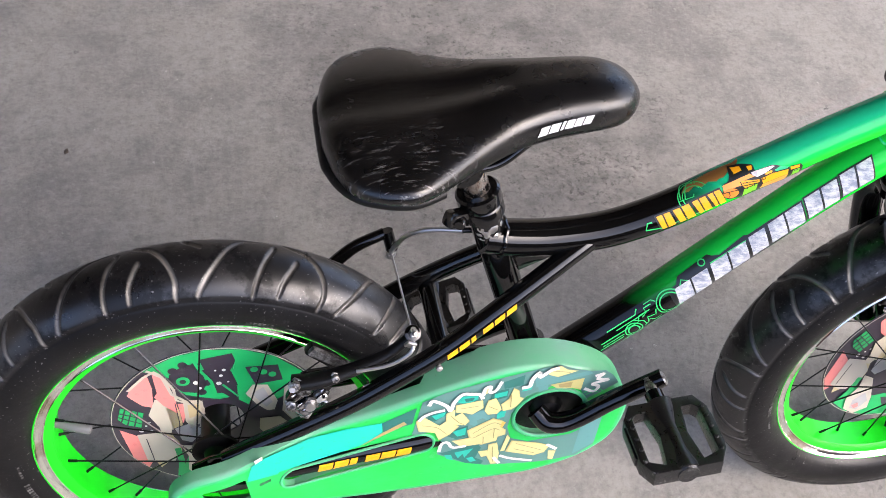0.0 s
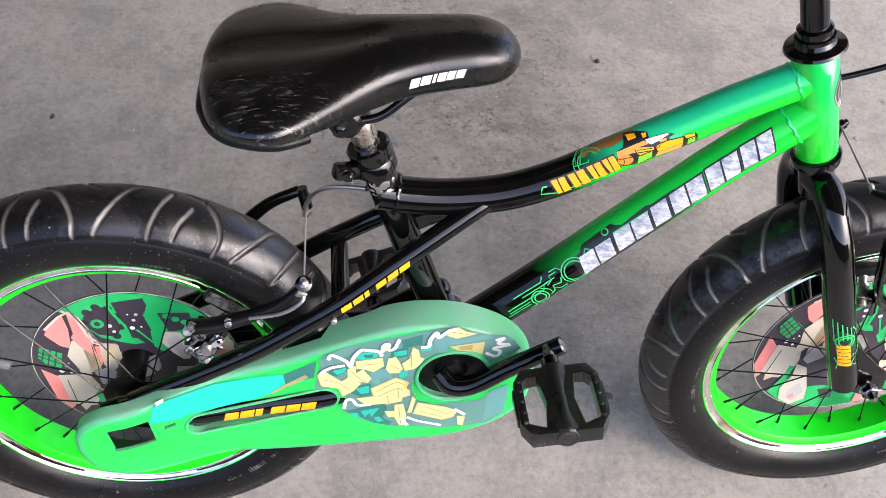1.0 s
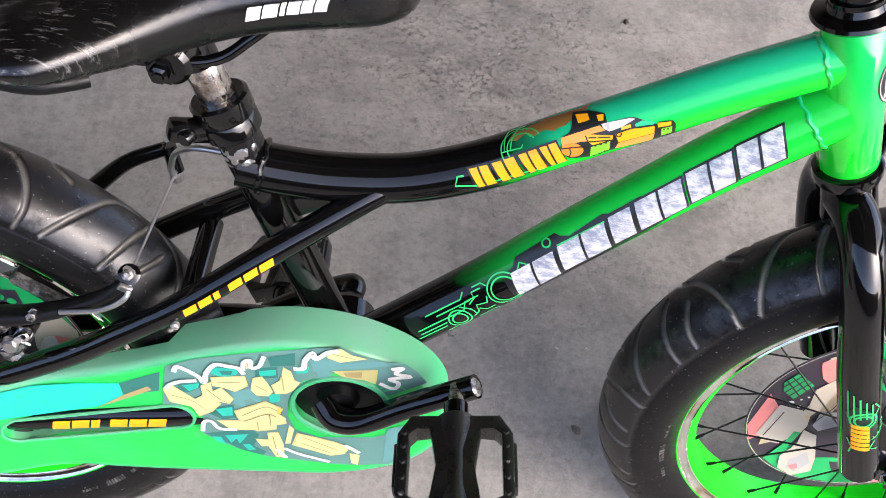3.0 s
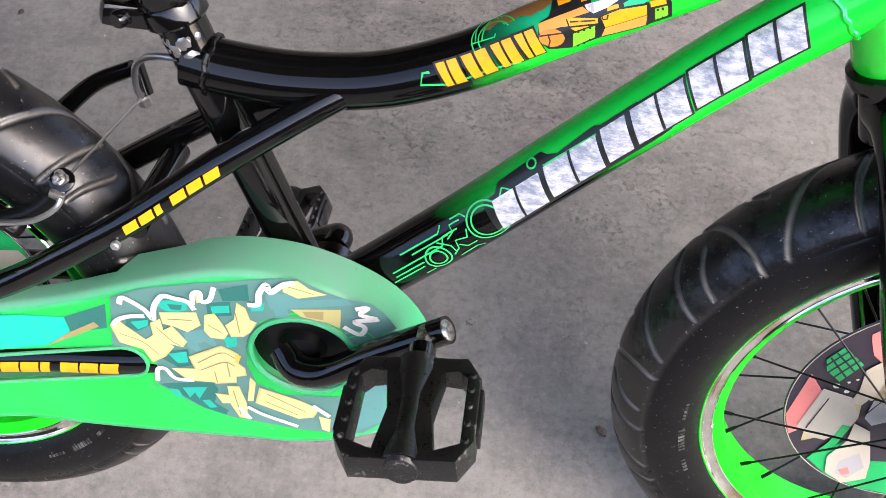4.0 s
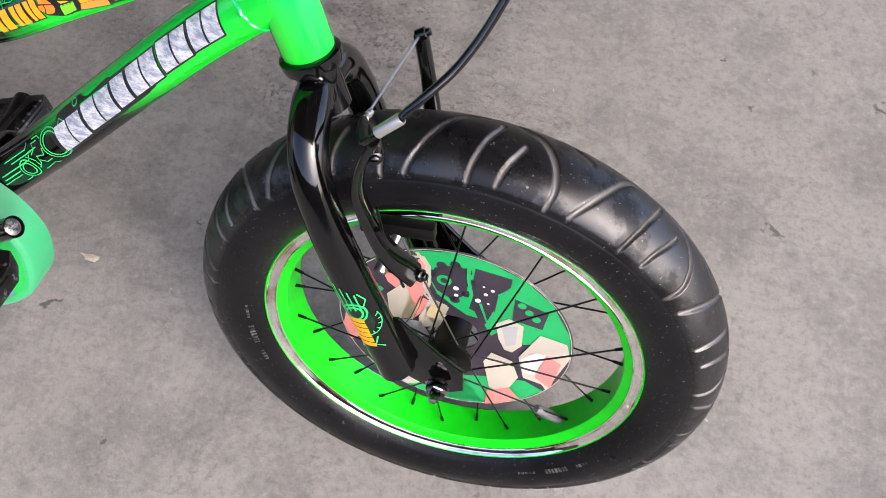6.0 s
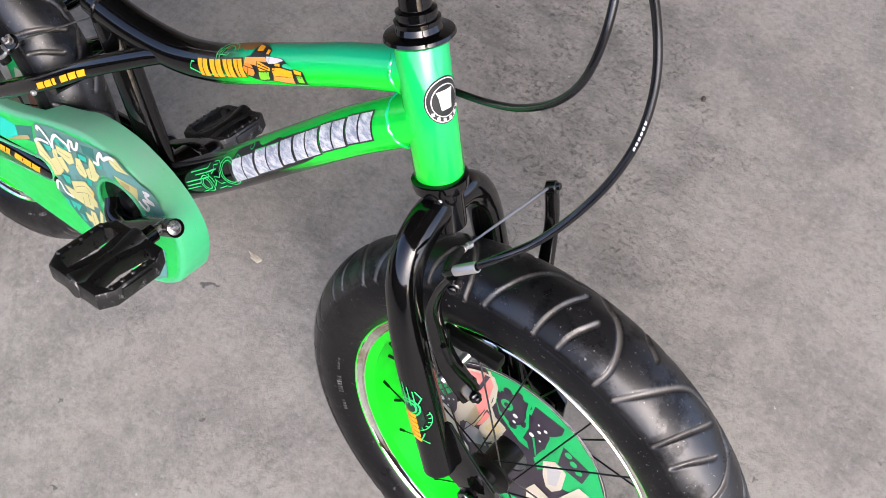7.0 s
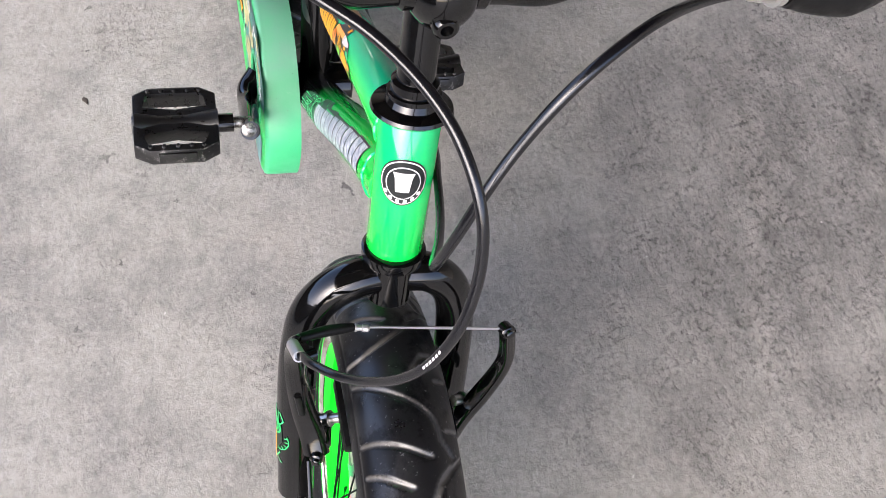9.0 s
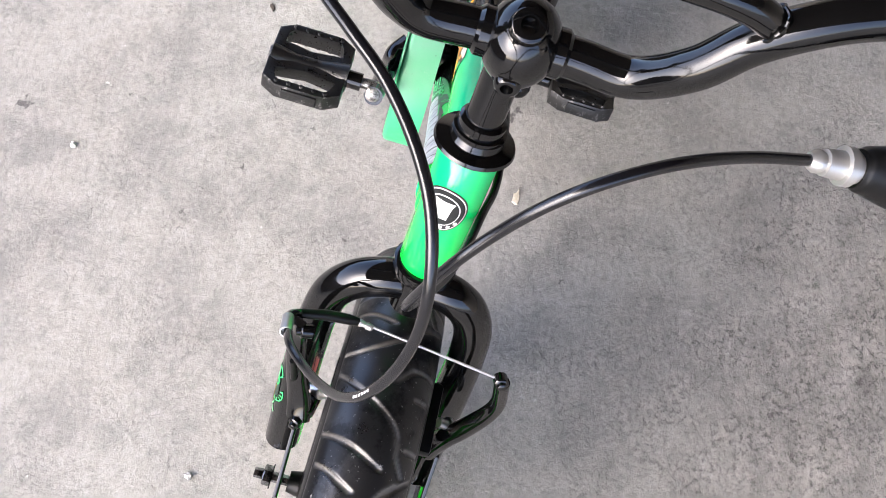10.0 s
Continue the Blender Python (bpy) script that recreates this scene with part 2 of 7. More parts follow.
into(saddle_vinyl, mix(saddle_vinyl, worn2.outputs[0], (0.0025, 0.0025, 0.0025), (0.16, 0.155, 0.15)), "Base Color")
bump(saddle_vinyl, noise_node(saddle_vinyl, 500, 3, 0.6), 0.12, 0.0006)
bump(saddle_vinyl, noise_node(saddle_vinyl, 70, 6, 0.75, "Object", (1.0, 4.0, 1.0)), 0.14, 0.0014)

guard_plastic = mat("guard_plastic", (0.01, 0.5, 0.1), 0.4)
gn, gl = nodes_of(guard_plastic)[:2]
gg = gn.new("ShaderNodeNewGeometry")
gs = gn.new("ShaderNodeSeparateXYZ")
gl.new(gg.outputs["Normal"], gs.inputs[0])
g_noise = noise_node(guard_plastic, 18, 6, 0.65)
g_fine = noise_node(guard_plastic, 300, 4, 0.7)
g_base = ramp(guard_plastic, g_noise, [(0.3, (0.003, 0.42, 0.045)), (0.7, (0.010, 0.45, 0.085))])
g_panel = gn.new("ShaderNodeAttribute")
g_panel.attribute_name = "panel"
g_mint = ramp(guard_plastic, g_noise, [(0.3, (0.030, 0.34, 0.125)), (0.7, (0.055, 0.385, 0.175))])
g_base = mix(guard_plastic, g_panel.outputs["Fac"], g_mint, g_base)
# paler grey-green on upward-pointing faces, broken up by noise
g_upface = gn.new("ShaderNodeMath")
g_upface.operation = "MULTIPLY"
gl.new(grey(guard_plastic, gs.outputs["Z"], 0.50, 0.92, 0.0, 0.95), g_upface.inputs[0])
gl.new(grey(guard_plastic, g_noise, 0.25, 0.6, 0.5, 1.0), g_upface.inputs[1])
g_col = mix(guard_plastic, g_upface.outputs[0], g_base, (0.125, 0.275, 0.185))
g_col = mix(guard_plastic, grey(guard_plastic, g_fine, 0.66, 0.74, 0.0, 0.6), g_col, (0.05, 0.12, 0.07))
g_scuff = noise_node(guard_plastic, 45, 9, 0.8, "Object", (1.0, 1.0, 2.5))
g_col = mix(guard_plastic, grey(guard_plastic, g_scuff, 0.60, 0.70, 0.0, 0.55), g_col, (0.20, 0.36, 0.26))
g_col = mix(guard_plastic, grey(guard_plastic, g_scuff, 0.37, 0.30, 0.0, 0.5), g_col, (0.02, 0.10, 0.05))
g_dirt = noise_node(guard_plastic, 62, 10, 0.82)
g_col = mix(guard_plastic, grey(guard_plastic, g_dirt, 0.645, 0.70, 0.0, 0.65), g_col, (0.10, 0.085, 0.05))
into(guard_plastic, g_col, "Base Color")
into(guard_plastic, grey(guard_plastic, g_scuff, 0.35, 0.65, 0.30, 0.52), "Roughness")

plastic = mat("black_plastic", (0.003, 0.003, 0.003), 0.38, 0.0, 0.0, 0.22)
pl_n = noise_node(plastic, 150, 5, 0.7)
into(plastic, mix(plastic, grey(plastic, pl_n, 0.64, 0.75, 0.0, 0.25), (0.003, 0.003, 0.003), (0.08, 0.08, 0.075)), "Base Color")
into(plastic, grey(plastic, pl_n, 0.3, 0.7, 0.28, 0.55), "Roughness")
pedal_resin = mat("pedal_resin", (0.003, 0.003, 0.003), 0.35, 0.0, 0.0, 0.6)
pr_n = noise_node(pedal_resin, 130, 7, 0.8)
pr_g = pedal_resin.node_tree.nodes.new("ShaderNodeNewGeometry")
pr_e = grey(pedal_resin, pr_g.outputs["Pointiness"], 0.52, 0.58, 0.0, 1.0)
pr_k = pedal_resin.node_tree.nodes.new("ShaderNodeMath")
pr_k.operation = "MULTIPLY_ADD"
pedal_resin.node_tree.links.new(pr_e, pr_k.inputs[0])
pr_k.inputs[1].default_value = 0.10
pedal_resin.node_tree.links.new(pr_n, pr_k.inputs[2])
pr_n = pr_k.outputs[0]
into(pedal_resin, mix(pedal_resin, grey(pedal_resin, pr_n, 0.655, 0.71, 0.0, 0.5), (0.003, 0.003, 0.003), (0.24, 0.235, 0.225)), "Base Color")
into(pedal_resin, grey(pedal_resin, pr_n, 0.3, 0.7, 0.18, 0.5), "Roughness")
bump(pedal_resin, noise_node(pedal_resin, 90, 5, 0.7), 0.45, 0.0016)
steel = mat("steel", (0.6, 0.59, 0.57), 0.3, 1.0)
into(steel, ramp(steel, noise_node(steel, 60, 5), [(0.35, (0.62, 0.61, 0.60)), (0.75, (0.32, 0.30, 0.27))]), "Base Color")
chrome = mat("chrome_edge", (0.9, 0.89, 0.87), 0.04, 1.0)
# brown patches in the base colour stand in for brown reflections
into(chrome, ramp(chrome, noise_node(chrome, 30, 4), [(0.50, (0.93, 0.91, 0.87)), (0.68, (0.55, 0.44, 0.31))]), "Base Color")
spoke_steel = mat("dark_spoke_steel", (0.03, 0.03, 0.03), 0.35, 1.0)
wire_steel = mat("bare_wire", (0.55, 0.54, 0.52), 0.35, 1.0)
alloy = mat("dull_alloy", (0.42, 0.41, 0.39), 0.42, 0.8)
rusty_chrome = mat("rusty_chrome", (0.6, 0.58, 0.55), 0.2, 1.0)
into(rusty_chrome, ramp(rusty_chrome, noise_node(rusty_chrome, 110, 7, 0.75), [(0.42, (0.62, 0.60, 0.57)), (0.55, (0.30, 0.26, 0.22)), (0.66, (0.09, 0.05, 0.03))]), "Base Color")
into(rusty_chrome, grey(rusty_chrome, noise_node(rusty_chrome, 110, 7, 0.75), 0.42, 0.66, 0.12, 0.6), "Roughness")
dark_steel = mat("dark_steel", (0.2, 0.2, 0.2), 0.16, 1.0)
into(dark_steel, ramp(dark_steel, noise_node(dark_steel, 140, 4, 0.6), [(0.42, (0.03, 0.03, 0.032)), (0.60, (0.42, 0.42, 0.44))]), "Base Color")
worn_steel = mat("worn_steel", (0.22, 0.21, 0.20), 0.4, 0.9)
into(worn_steel, ramp(worn_steel, noise_node(worn_steel, 300, 5, 0.7), [(0.4, (0.07, 0.065, 0.06)), (0.62, (0.45, 0.44, 0.42))]), "Base Color")
leaf_brown = mat("dry_leaf", (0.06, 0.045, 0.03), 0.7)
into(leaf_brown, ramp(leaf_brown, noise_node(leaf_brown, 200, 5), [(0.35, (0.025, 0.018, 0.013)), (0.7, (0.09, 0.07, 0.05))]), "Base Color")
soil_brown = mat("soil_brown", (0.15, 0.115, 0.085), 0.85)
into(soil_brown, ramp(soil_brown, noise_node(soil_brown, 300, 5), [(0.35, (0.10, 0.075, 0.055)), (0.7, (0.19, 0.15, 0.115))]), "Base Color")
leaf_pale = mat("pale_leaf", (0.42, 0.38, 0.30), 0.7)
into(leaf_pale, ramp(leaf_pale, noise_node(leaf_pale, 200, 5), [(0.35, (0.30, 0.26, 0.19)), (0.7, (0.50, 0.46, 0.38))]), "Base Color")
chip_stone = mat("chip_stone", (0.55, 0.54, 0.51), 0.8)
into(chip_stone, ramp(chip_stone, noise_node(chip_stone, 250, 5), [(0.35, (0.40, 0.39, 0.37)), (0.7, (0.62, 0.61, 0.58))]), "Base Color")
valve_grey = mat("valve_grey", (0.11, 0.11, 0.113), 0.45)
cable_black = mat("cable_black", (0.004, 0.004, 0.005), 0.22, 0.0, 0.0, 0.5)


def ink(name, color, rough=0.35, wear=(0.0, 0.0, 0.0), amount=0.5):
    m = mat(name, color, rough)
    k = noise_node(m, 120, 6, 0.75)
    into(m, mix(m, grey(m, k, 0.58, 0.66, 0.0, amount), color, wear), "Base Color")
    return m


ink_white = ink("sticker_white", (0.60, 0.60, 0.57), 0.35, (0.35, 0.35, 0.36))
ink_silver = ink("sticker_silver", (0.60, 0.62, 0.63), 0.3, (0.20, 0.26, 0.40), 0.85)
sil = noise_node(ink_silver, 85, 8, 0.78, "Object", (1.0, 1.0, 2.2))
into(ink_silver, mix(ink_silver, grey(ink_silver, sil, 0.42, 0.58, 0.0, 0.95), (0.52, 0.53, 0.535), (0.17, 0.20, 0.27)), "Base Color")
ink_black = ink("sticker_black", (0.008, 0.010, 0.010), 0.3, (0.03, 0.03, 0.03))
ink_yellow = ink("sticker_yellow", (0.76, 0.33, 0.005), 0.35, (0.5, 0.20, 0.01))
ink_orange = ink("sticker_orange", (0.72, 0.20, 0.02), 0.35, (0.8, 0.4, 0.02))
ink_line = ink("sticker_green_line", (0.02, 0.50, 0.12), 0.35, (0.01, 0.3, 0.08))
ink_rust = ink("sticker_rust", (0.22, 0.10, 0.02), 0.5, (0.02, 0.3, 0.06), 0.9)
ink_grey = ink("sticker_grey", (0.36, 0.36, 0.36), 0.35, (0.2, 0.2, 0.2))
ink_teal = ink("sticker_teal", (0.004, 0.40, 0.31), 0.35, (0.02, 0.30, 0.18))
ink_dteal = ink("sticker_deep_teal", (0.02, 0.13, 0.11), 0.35, (0.015, 0.09, 0.08))
ink_cream = ink("sticker_cream", (0.52, 0.49, 0.22), 0.35, (0.46, 0.42, 0.18))
ink_sand = ink("sticker_sand", (0.44, 0.40, 0.16), 0.35, (0.36, 0.32, 0.12))
ink_slate = ink("sticker_slate", (0.085, 0.20, 0.18), 0.35, (0.06, 0.16, 0.145))
ink_mist = ink("sticker_mist", (0.09, 0.24, 0.235), 0.35, (0.07, 0.19, 0.19))
ink_pteal = ink("sticker_print_teal", (0.01, 0.36, 0.27), 0.35, (0.01, 0.28, 0.21))
ink_rust2 = ink("sticker_brown", (0.30, 0.24, 0.10), 0.4, (0.22, 0.17, 0.07))
ink_orange2 = ink("sticker_amber", (0.66, 0.42, 0.08), 0.35, (0.55, 0.33, 0.06))
ink_line2 = ink("sticker_olive_line", (0.22, 0.21, 0.09), 0.4, (0.15, 0.15, 0.06))
ink_peach = ink("sticker_peach", (0.74, 0.27, 0.045), 0.35, (0.66, 0.22, 0.03))
ink_lime = ink("sticker_lime", (0.16, 0.52, 0.02), 0.35, (0.12, 0.42, 0.02))
ink_pale = ink("sticker_pale_grey", (0.50, 0.49, 0.47), 0.3, (0.34, 0.34, 0.33))
ink_teal2 = ink("sticker_sea_green", (0.01, 0.42, 0.17), 0.3, (0.01, 0.34, 0.13))
ink_pink = ink("disc_pink", (0.72, 0.22, 0.20), 0.35, (0.60, 0.15, 0.14))
ink_pine = ink("sticker_pine", (0.003, 0.012, 0.007), 0.3, (0.005, 0.10, 0.03), 0.8)
ink_cream2 = ink("disc_cream", (0.48, 0.40, 0.22), 0.35, (0.45, 0.36, 0.18))
ink_bone = ink("disc_bone", (0.47, 0.43, 0.345), 0.35, (0.45, 0.40, 0.3))
ink_plum = ink("disc_plum", (0.035, 0.028, 0.04), 0.35, (0.06, 0.05, 0.06))
ink_disc = ink("disc_green", (0.01, 0.36, 0.10), 0.35, (0.01, 0.26, 0.07))


# ---- mesh helpers ----
def part(name, bm, material, parent, label=""):
    me = bpy.data.meshes.new(name)
    bmesh.ops.recalc_face_normals(bm, faces=bm.faces)
    bm.to_mesh(me)
    bm.free()
    for f in me.polygons:
        f.use_smooth = True
    if material:
        me.materials.append(material)
    ob = new(name, me)
    ob.parent = parent
    if label:
        ob["label"] = label
    me.set_sharp_from_angle(angle=radians(38))
    return ob


def smooth_path(points, n=8):
    p = [V(a) for a in points]
    if len(p) == 2:
        return [p[0].lerp(p[1], i / n) for i in range(n + 1)]
    ext = [2 * p[0] - p[1]] + p + [2 * p[-1] - p[-2]]
    out = []
    for i in range(1, len(ext) - 2):
        a, b, c, d = ext[i - 1:i + 3]
        for k in range(n):
            t = k / n
            out.append(0.5 * ((2 * b) + (c - a) * t + (2 * a - 5 * b + 4 * c - d) * t * t + (3 * b - a - 3 * c + d) * t ** 3))
    out.append(p[-1])
    return out


def frames_along(path, up=(0, 0, 1)):
    res = []
    nrm = None
    for i, p in enumerate(path):
        t = (path[min(i + 1, len(path) - 1)] - path[max(i - 1, 0)]).normalized()
        if nrm is None:
            nrm = V(up) - t * V(up).dot(t)
            if nrm.length < 1e-4:
                nrm = V((1, 0, 0)) - t * t.x
        else:
            nrm = nrm - t * nrm.dot(t)
        nrm.normalize()
        res.append((p, t, nrm.copy(), t.cross(nrm)))
    return res


def tube(bm, points, r, seg=20, n=8, up=(0, 0, 1), squash=1.0, cap=True):
    path = smooth_path(points, n)
    fr = frames_along(path, up)
    rings = []
    for i, (p, t, a, b) in enumerate(fr):
        u = i / (len(fr) - 1)
        if isinstance(r, (tuple, list)):
            x = u * (len(r) - 1)
            k = min(int(x), len(r) - 2)
            rad = r[k] + (r[k + 1] - r[k]) * (x - k)
        else:
            rad = r
        rings.append([bm.verts.new(p + rad * (math.cos(w) * a * squash + math.sin(w) * b)) for w in (2 * math.pi * j / seg for j in range(seg))])
    for q, s in zip(rings, rings[1:]):
        for j in range(seg):
            bm.faces.new((q[j], q[(j + 1) % seg], s[(j + 1) % seg], s[j]))
    if cap:
        bm.faces.new(rings[0][::-1])
        bm.faces.new(rings[-1])
    return bm


def lathe(bm, profile, at, axis, seg=32, closed=False):
    """profile: (distance along the axis, radius)"""
    z = V(axis).normalized()
    x = z.orthogonal().normalized()
    y = z.cross(x)
    rings = []
    for d, r in profile:
        rings.append([bm.verts.new(V(at) + z * d + r * (math.cos(w) * x + math.sin(w) * y)) for w in (2 * math.pi * j / seg for j in range(seg))])
    if closed:
        rings.append(rings[0])
    for q, s in zip(rings, rings[1:]):
        for j in range(seg):
            bm.faces.new((q[j], q[(j + 1) % seg], s[(j + 1) % seg], s[j]))
    if not closed:
        bm.faces.new(rings[0][::-1])
        bm.faces.new(rings[-1])
    return bm


def box(bm, centre, size, rot=None, bevel=0.0):
    m = Matrix.LocRotScale(centre, rot, size)
    res = bmesh.ops.create_cube(bm, size=1.0, matrix=m)
    if bevel:
        es = list({e for v in res["verts"] for e in v.link_edges})
        bmesh.ops.bevel(bm, geom=es, offset=bevel, segments=2, affect="EDGES", profile=0.6)
    return bm


def prism(bm, outline, lift, bevel=0.0):
    """outline: closed list of 3D points; lift: the vector of its thickness"""
    vs = [bm.verts.new(V(p)) for p in outline]
    f = bm.faces.new(vs)
    r = bmesh.ops.extrude_face_region(bm, geom=[f])
    top = [g for g in r["geom"] if isinstance(g, bmesh.types.BMVert)]
    bmesh.ops.translate(bm, verts=top, vec=V(lift))
    if bevel:
        fs = {g for g in r["geom"] if isinstance(g, bmesh.types.BMFace)} | {f}
        es = list({e for g in fs for e in g.edges})
        bmesh.ops.bevel(bm, geom=es, offset=bevel, segments=2, affect="EDGES", profile=0.6)
    return bm


def sheet(outline, step=0.0):
    """A flat polygon in x and y, cut into strips across y so that it can be bent."""
    bm = bmesh.new()
    bm.faces.new([bm.verts.new((x, y, 0)) for x, y in outline])
    if step:
        for k in (0, 1):
            lo, hi = min(p[k] for p in outline), max(p[k] for p in outline)
            st = step if k else step * 3
            c = math.floor(lo / st) * st + st
            while c < hi - 1e-6:
                co, no = [0, 0, 0], [0, 0, 0]
                co[k], no[k] = c, 1
                bmesh.ops.bisect_plane(bm, geom=bm.verts[:] + bm.edges[:] + bm.faces[:], plane_co=co, plane_no=no)
                c += st
    return bm


def ring_sheet(r0, r1, cx=0.0, cy=0.0, a0=0.0, a1=360.0, n=36, sx=1.0, sy=1.0):
    bm = bmesh.new()
    rows = []
    for i in range(n + 1):
        a = radians(a0 + (a1 - a0) * i / n)
        rows.append([bm.verts.new((cx + sx * r * math.cos(a), cy + sy * r * math.sin(a), 0)) for r in (r0, r1)])
    for p, q in zip(rows, rows[1:]):
        bm.faces.new((p[0], p[1], q[1], q[0]))
    bmesh.ops.remove_doubles(bm, verts=bm.verts, dist=1e-6)
    return bm


def stroke(points, w):
    """A thin flat band of width w along 2D points."""
    p = [V((a, b, 0)) for a, b in points]
    bm = bmesh.new()
    rows = []
    for i, q in enumerate(p):
        t = (p[min(i + 1, len(p) - 1)] - p[max(i - 1, 0)]).normalized()
        n = V((-t.y, t.x, 0)) * w / 2
        rows.append((bm.verts.new(q + n), bm.verts.new(q - n)))
    for a, b in zip(rows, rows[1:]):
        bm.faces.new((a[0], b[0], b[1], a[1]))
    return bm


def block(x0, x1, y0, y1, slant=0.0):
    return [(x0, y0), (x1, y0), (x1 + slant, y1), (x0 + slant, y1)]


def bend(bm, fn):
    for v in bm.verts:
        v.co = fn(v.co.x, v.co.y)
    return bm


def on_tube(points, r, n=8, lift=0.0004):
    """Maps (metres along the tube, metres round it from its near side, up is plus) to its skin."""
    path = smooth_path(points, n)
    fr = frames_along(path)
    cum = [0.0]
    for p, q in zip(path, path[1:]):
        cum.append(cum[-1] + (q - p).length)

    def fn(s, h):
        s = max(0.0, min(s, cum[-1] - 1e-6))
        i = max(k for k in range(len(cum) - 1) if cum[k] <= s)
        u = (s - cum[i]) / (cum[i + 1] - cum[i])
        p = fr[i][0].lerp(fr[i + 1][0], u)
        a = fr[i][2].lerp(fr[i + 1][2], u).normalized()
        b = fr[i][3].lerp(fr[i + 1][3], u).normalized()
        w = math.pi / 2 - h / r
        return p + (r + lift) * (math.cos(w) * a + math.sin(w) * b)

    def at_x(x):
        return next((cum[i] + (x - path[i].x) / (path[i + 1].x - path[i].x) * (cum[i + 1] - cum[i]) for i in range(len(path) - 1) if path[i].x <= x <= path[i + 1].x), 0.0)

    return fn, at_x


def decal(name, bm, fn, material, parent, label=""):
    ob = part(name, bend(bm, fn), material, parent, label)
    return ob


# ---- ground ----
bm = bmesh.new()
bmesh.ops.create_grid(bm, x_segments=40, y_segments=40, size=60)
ground = part("ground", bm, concrete, None)
tagged(ground, "worn grey concrete floor with dark stains", "floor", kind="structure")

# plain unseen shelter, added round the place to shape light and reflections: open ahead of the bicycle and on its right
# side
unseen_roof = part("unseen_roof", box(bmesh.new(), (-1.35, 1.55, 2.68), (8.5, 5.9, 0.12)), roof_sheet, None)
tagged(unseen_roof, "unseen plain dark brown roof added to darken reflections from above", "roof", kind="structure")
unseen_wall_north = part("unseen_wall_north", box(bmesh.new(), (-1.35, 4.58, 1.305), (8.5, 0.16, 2.63)), plaster, None)
tagged(unseen_wall_north, "unseen plain grey plastered wall added to close the place", "wall", kind="structure")
unseen_wall_west = part("unseen_wall_west", box(bmesh.new(), (-5.68, 1.5, 1.305), (0.16, 6.0, 2.63)), plaster, None)
tagged(unseen_wall_west, "unseen plain grey plastered wall added to close the place", "wall", kind="structure")

# low wall added out of view, keeps bright ground out of black paint's reflections
unseen_wall_south = part("unseen_wall_south", box(bmesh.new(), (-0.8, -2.6, 0.52), (9.6, 0.14, 1.04)), roof_sheet, None)
tagged(unseen_wall_south, "unseen low dark brown wall added to cut low reflections", "wall", kind="structure")

# ---- the bicycle ----
bicycle = new("bicycle")
tagged(bicycle, "black and green kids bicycle with fat tyres on its stand", "bicycle")
hub_at = V((0, 0.0431, 0.2173))
bicycle.matrix_world = Matrix.Translation(hub_at) @ Matrix.Rotation(radians(-LEAN), 4, "X")

BB = V((0.313, 0, 0.035))
HEAD_LOW, HEAD_TOP = V((0.627, -0.0045, 0.257)), V((0.5933, -0.0027, 0.357))
STEER_AXIS = (HEAD_TOP - HEAD_LOW).normalized()
SEAT_TOP = V((0.239, 0, 0.252))


def head_at(z):
    return HEAD_LOW + STEER_AXIS * ((z - HEAD_LOW.z) / STEER_AXIS.z)


# -- frame --
bm = bmesh.new()
tube(bm, [BB, SEAT_TOP], 0.0145, 24, 6)
lathe(bm, [(-0.036, 0.019), (-0.034, 0.021), (0.034, 0.021), (0.036, 0.019)], BB, (0, 1, 0))
bframe = part("frame", bm, black, bicycle)
TOP = [(0.2441, -0.0010, 0.2173), (0.2683, -0.0013, 0.2124), (0.3072, -0.0015, 0.2098), (0.3559, -0.0018, 0.2147), (0.4034, -0.0020, 0.2315), (0.4490, -0.0022, 0.2563), (0.4953, -0.0024, 0.2810), (0.5388, -0.0026, 0.3047), (0.6037, -0.0030, 0.3360)]
DOWN = [(0.3219, -0.0022, 0.0373), (0.3703, -0.0026, 0.0803), (0.4190, -0.0029, 0.1250), (0.4645, -0.0032, 0.1692), (0.5081, -0.0035, 0.2113), (0.5501, -0.0038, 0.2510), (0.6087, -0.0042, 0.3002)]
R_TOP, R_DOWN = 0.0166, 0.0197
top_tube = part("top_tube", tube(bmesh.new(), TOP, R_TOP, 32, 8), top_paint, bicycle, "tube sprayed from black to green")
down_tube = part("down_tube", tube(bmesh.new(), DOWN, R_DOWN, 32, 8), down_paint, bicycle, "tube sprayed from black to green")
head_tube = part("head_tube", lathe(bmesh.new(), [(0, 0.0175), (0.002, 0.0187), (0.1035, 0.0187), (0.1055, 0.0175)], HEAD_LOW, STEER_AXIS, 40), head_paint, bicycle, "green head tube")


def bead(name, centre, axis, radius, thick, material, parent, seg=36, seed=1):
    """A rough weld bead round a joint."""
    rnd = random.Random(seed)
    z = V(axis).normalized()
    x = z.orthogonal().normalized()
    y = z.cross(x)
    pts = [V(centre) + (radius + rnd.uniform(-0.0006, 0.0006)) * (math.cos(a) * x + math.sin(a) * y) + z * rnd.uniform(-0.0008, 0.0008) for a in (2 * math.pi * k / seg for k in range(seg + 1))]
    return part(name, tube(bmesh.new(), pts, thick, 8, 2), material, parent)


top_dir = (V(TOP[1]) - V(TOP[0])).normalized()
bead("weld", V(TOP[0]) + top_dir * 0.015, top_dir, R_TOP, 0.002, black, bframe, seed=2)
d0 = (V(TOP[-1]) - V(TOP[-2])).normalized()
bead("weld", V(TOP[-1]) - d0 * 0.021, d0, R_TOP - 0.0006, 0.0016, head_paint, bframe, seed=3)
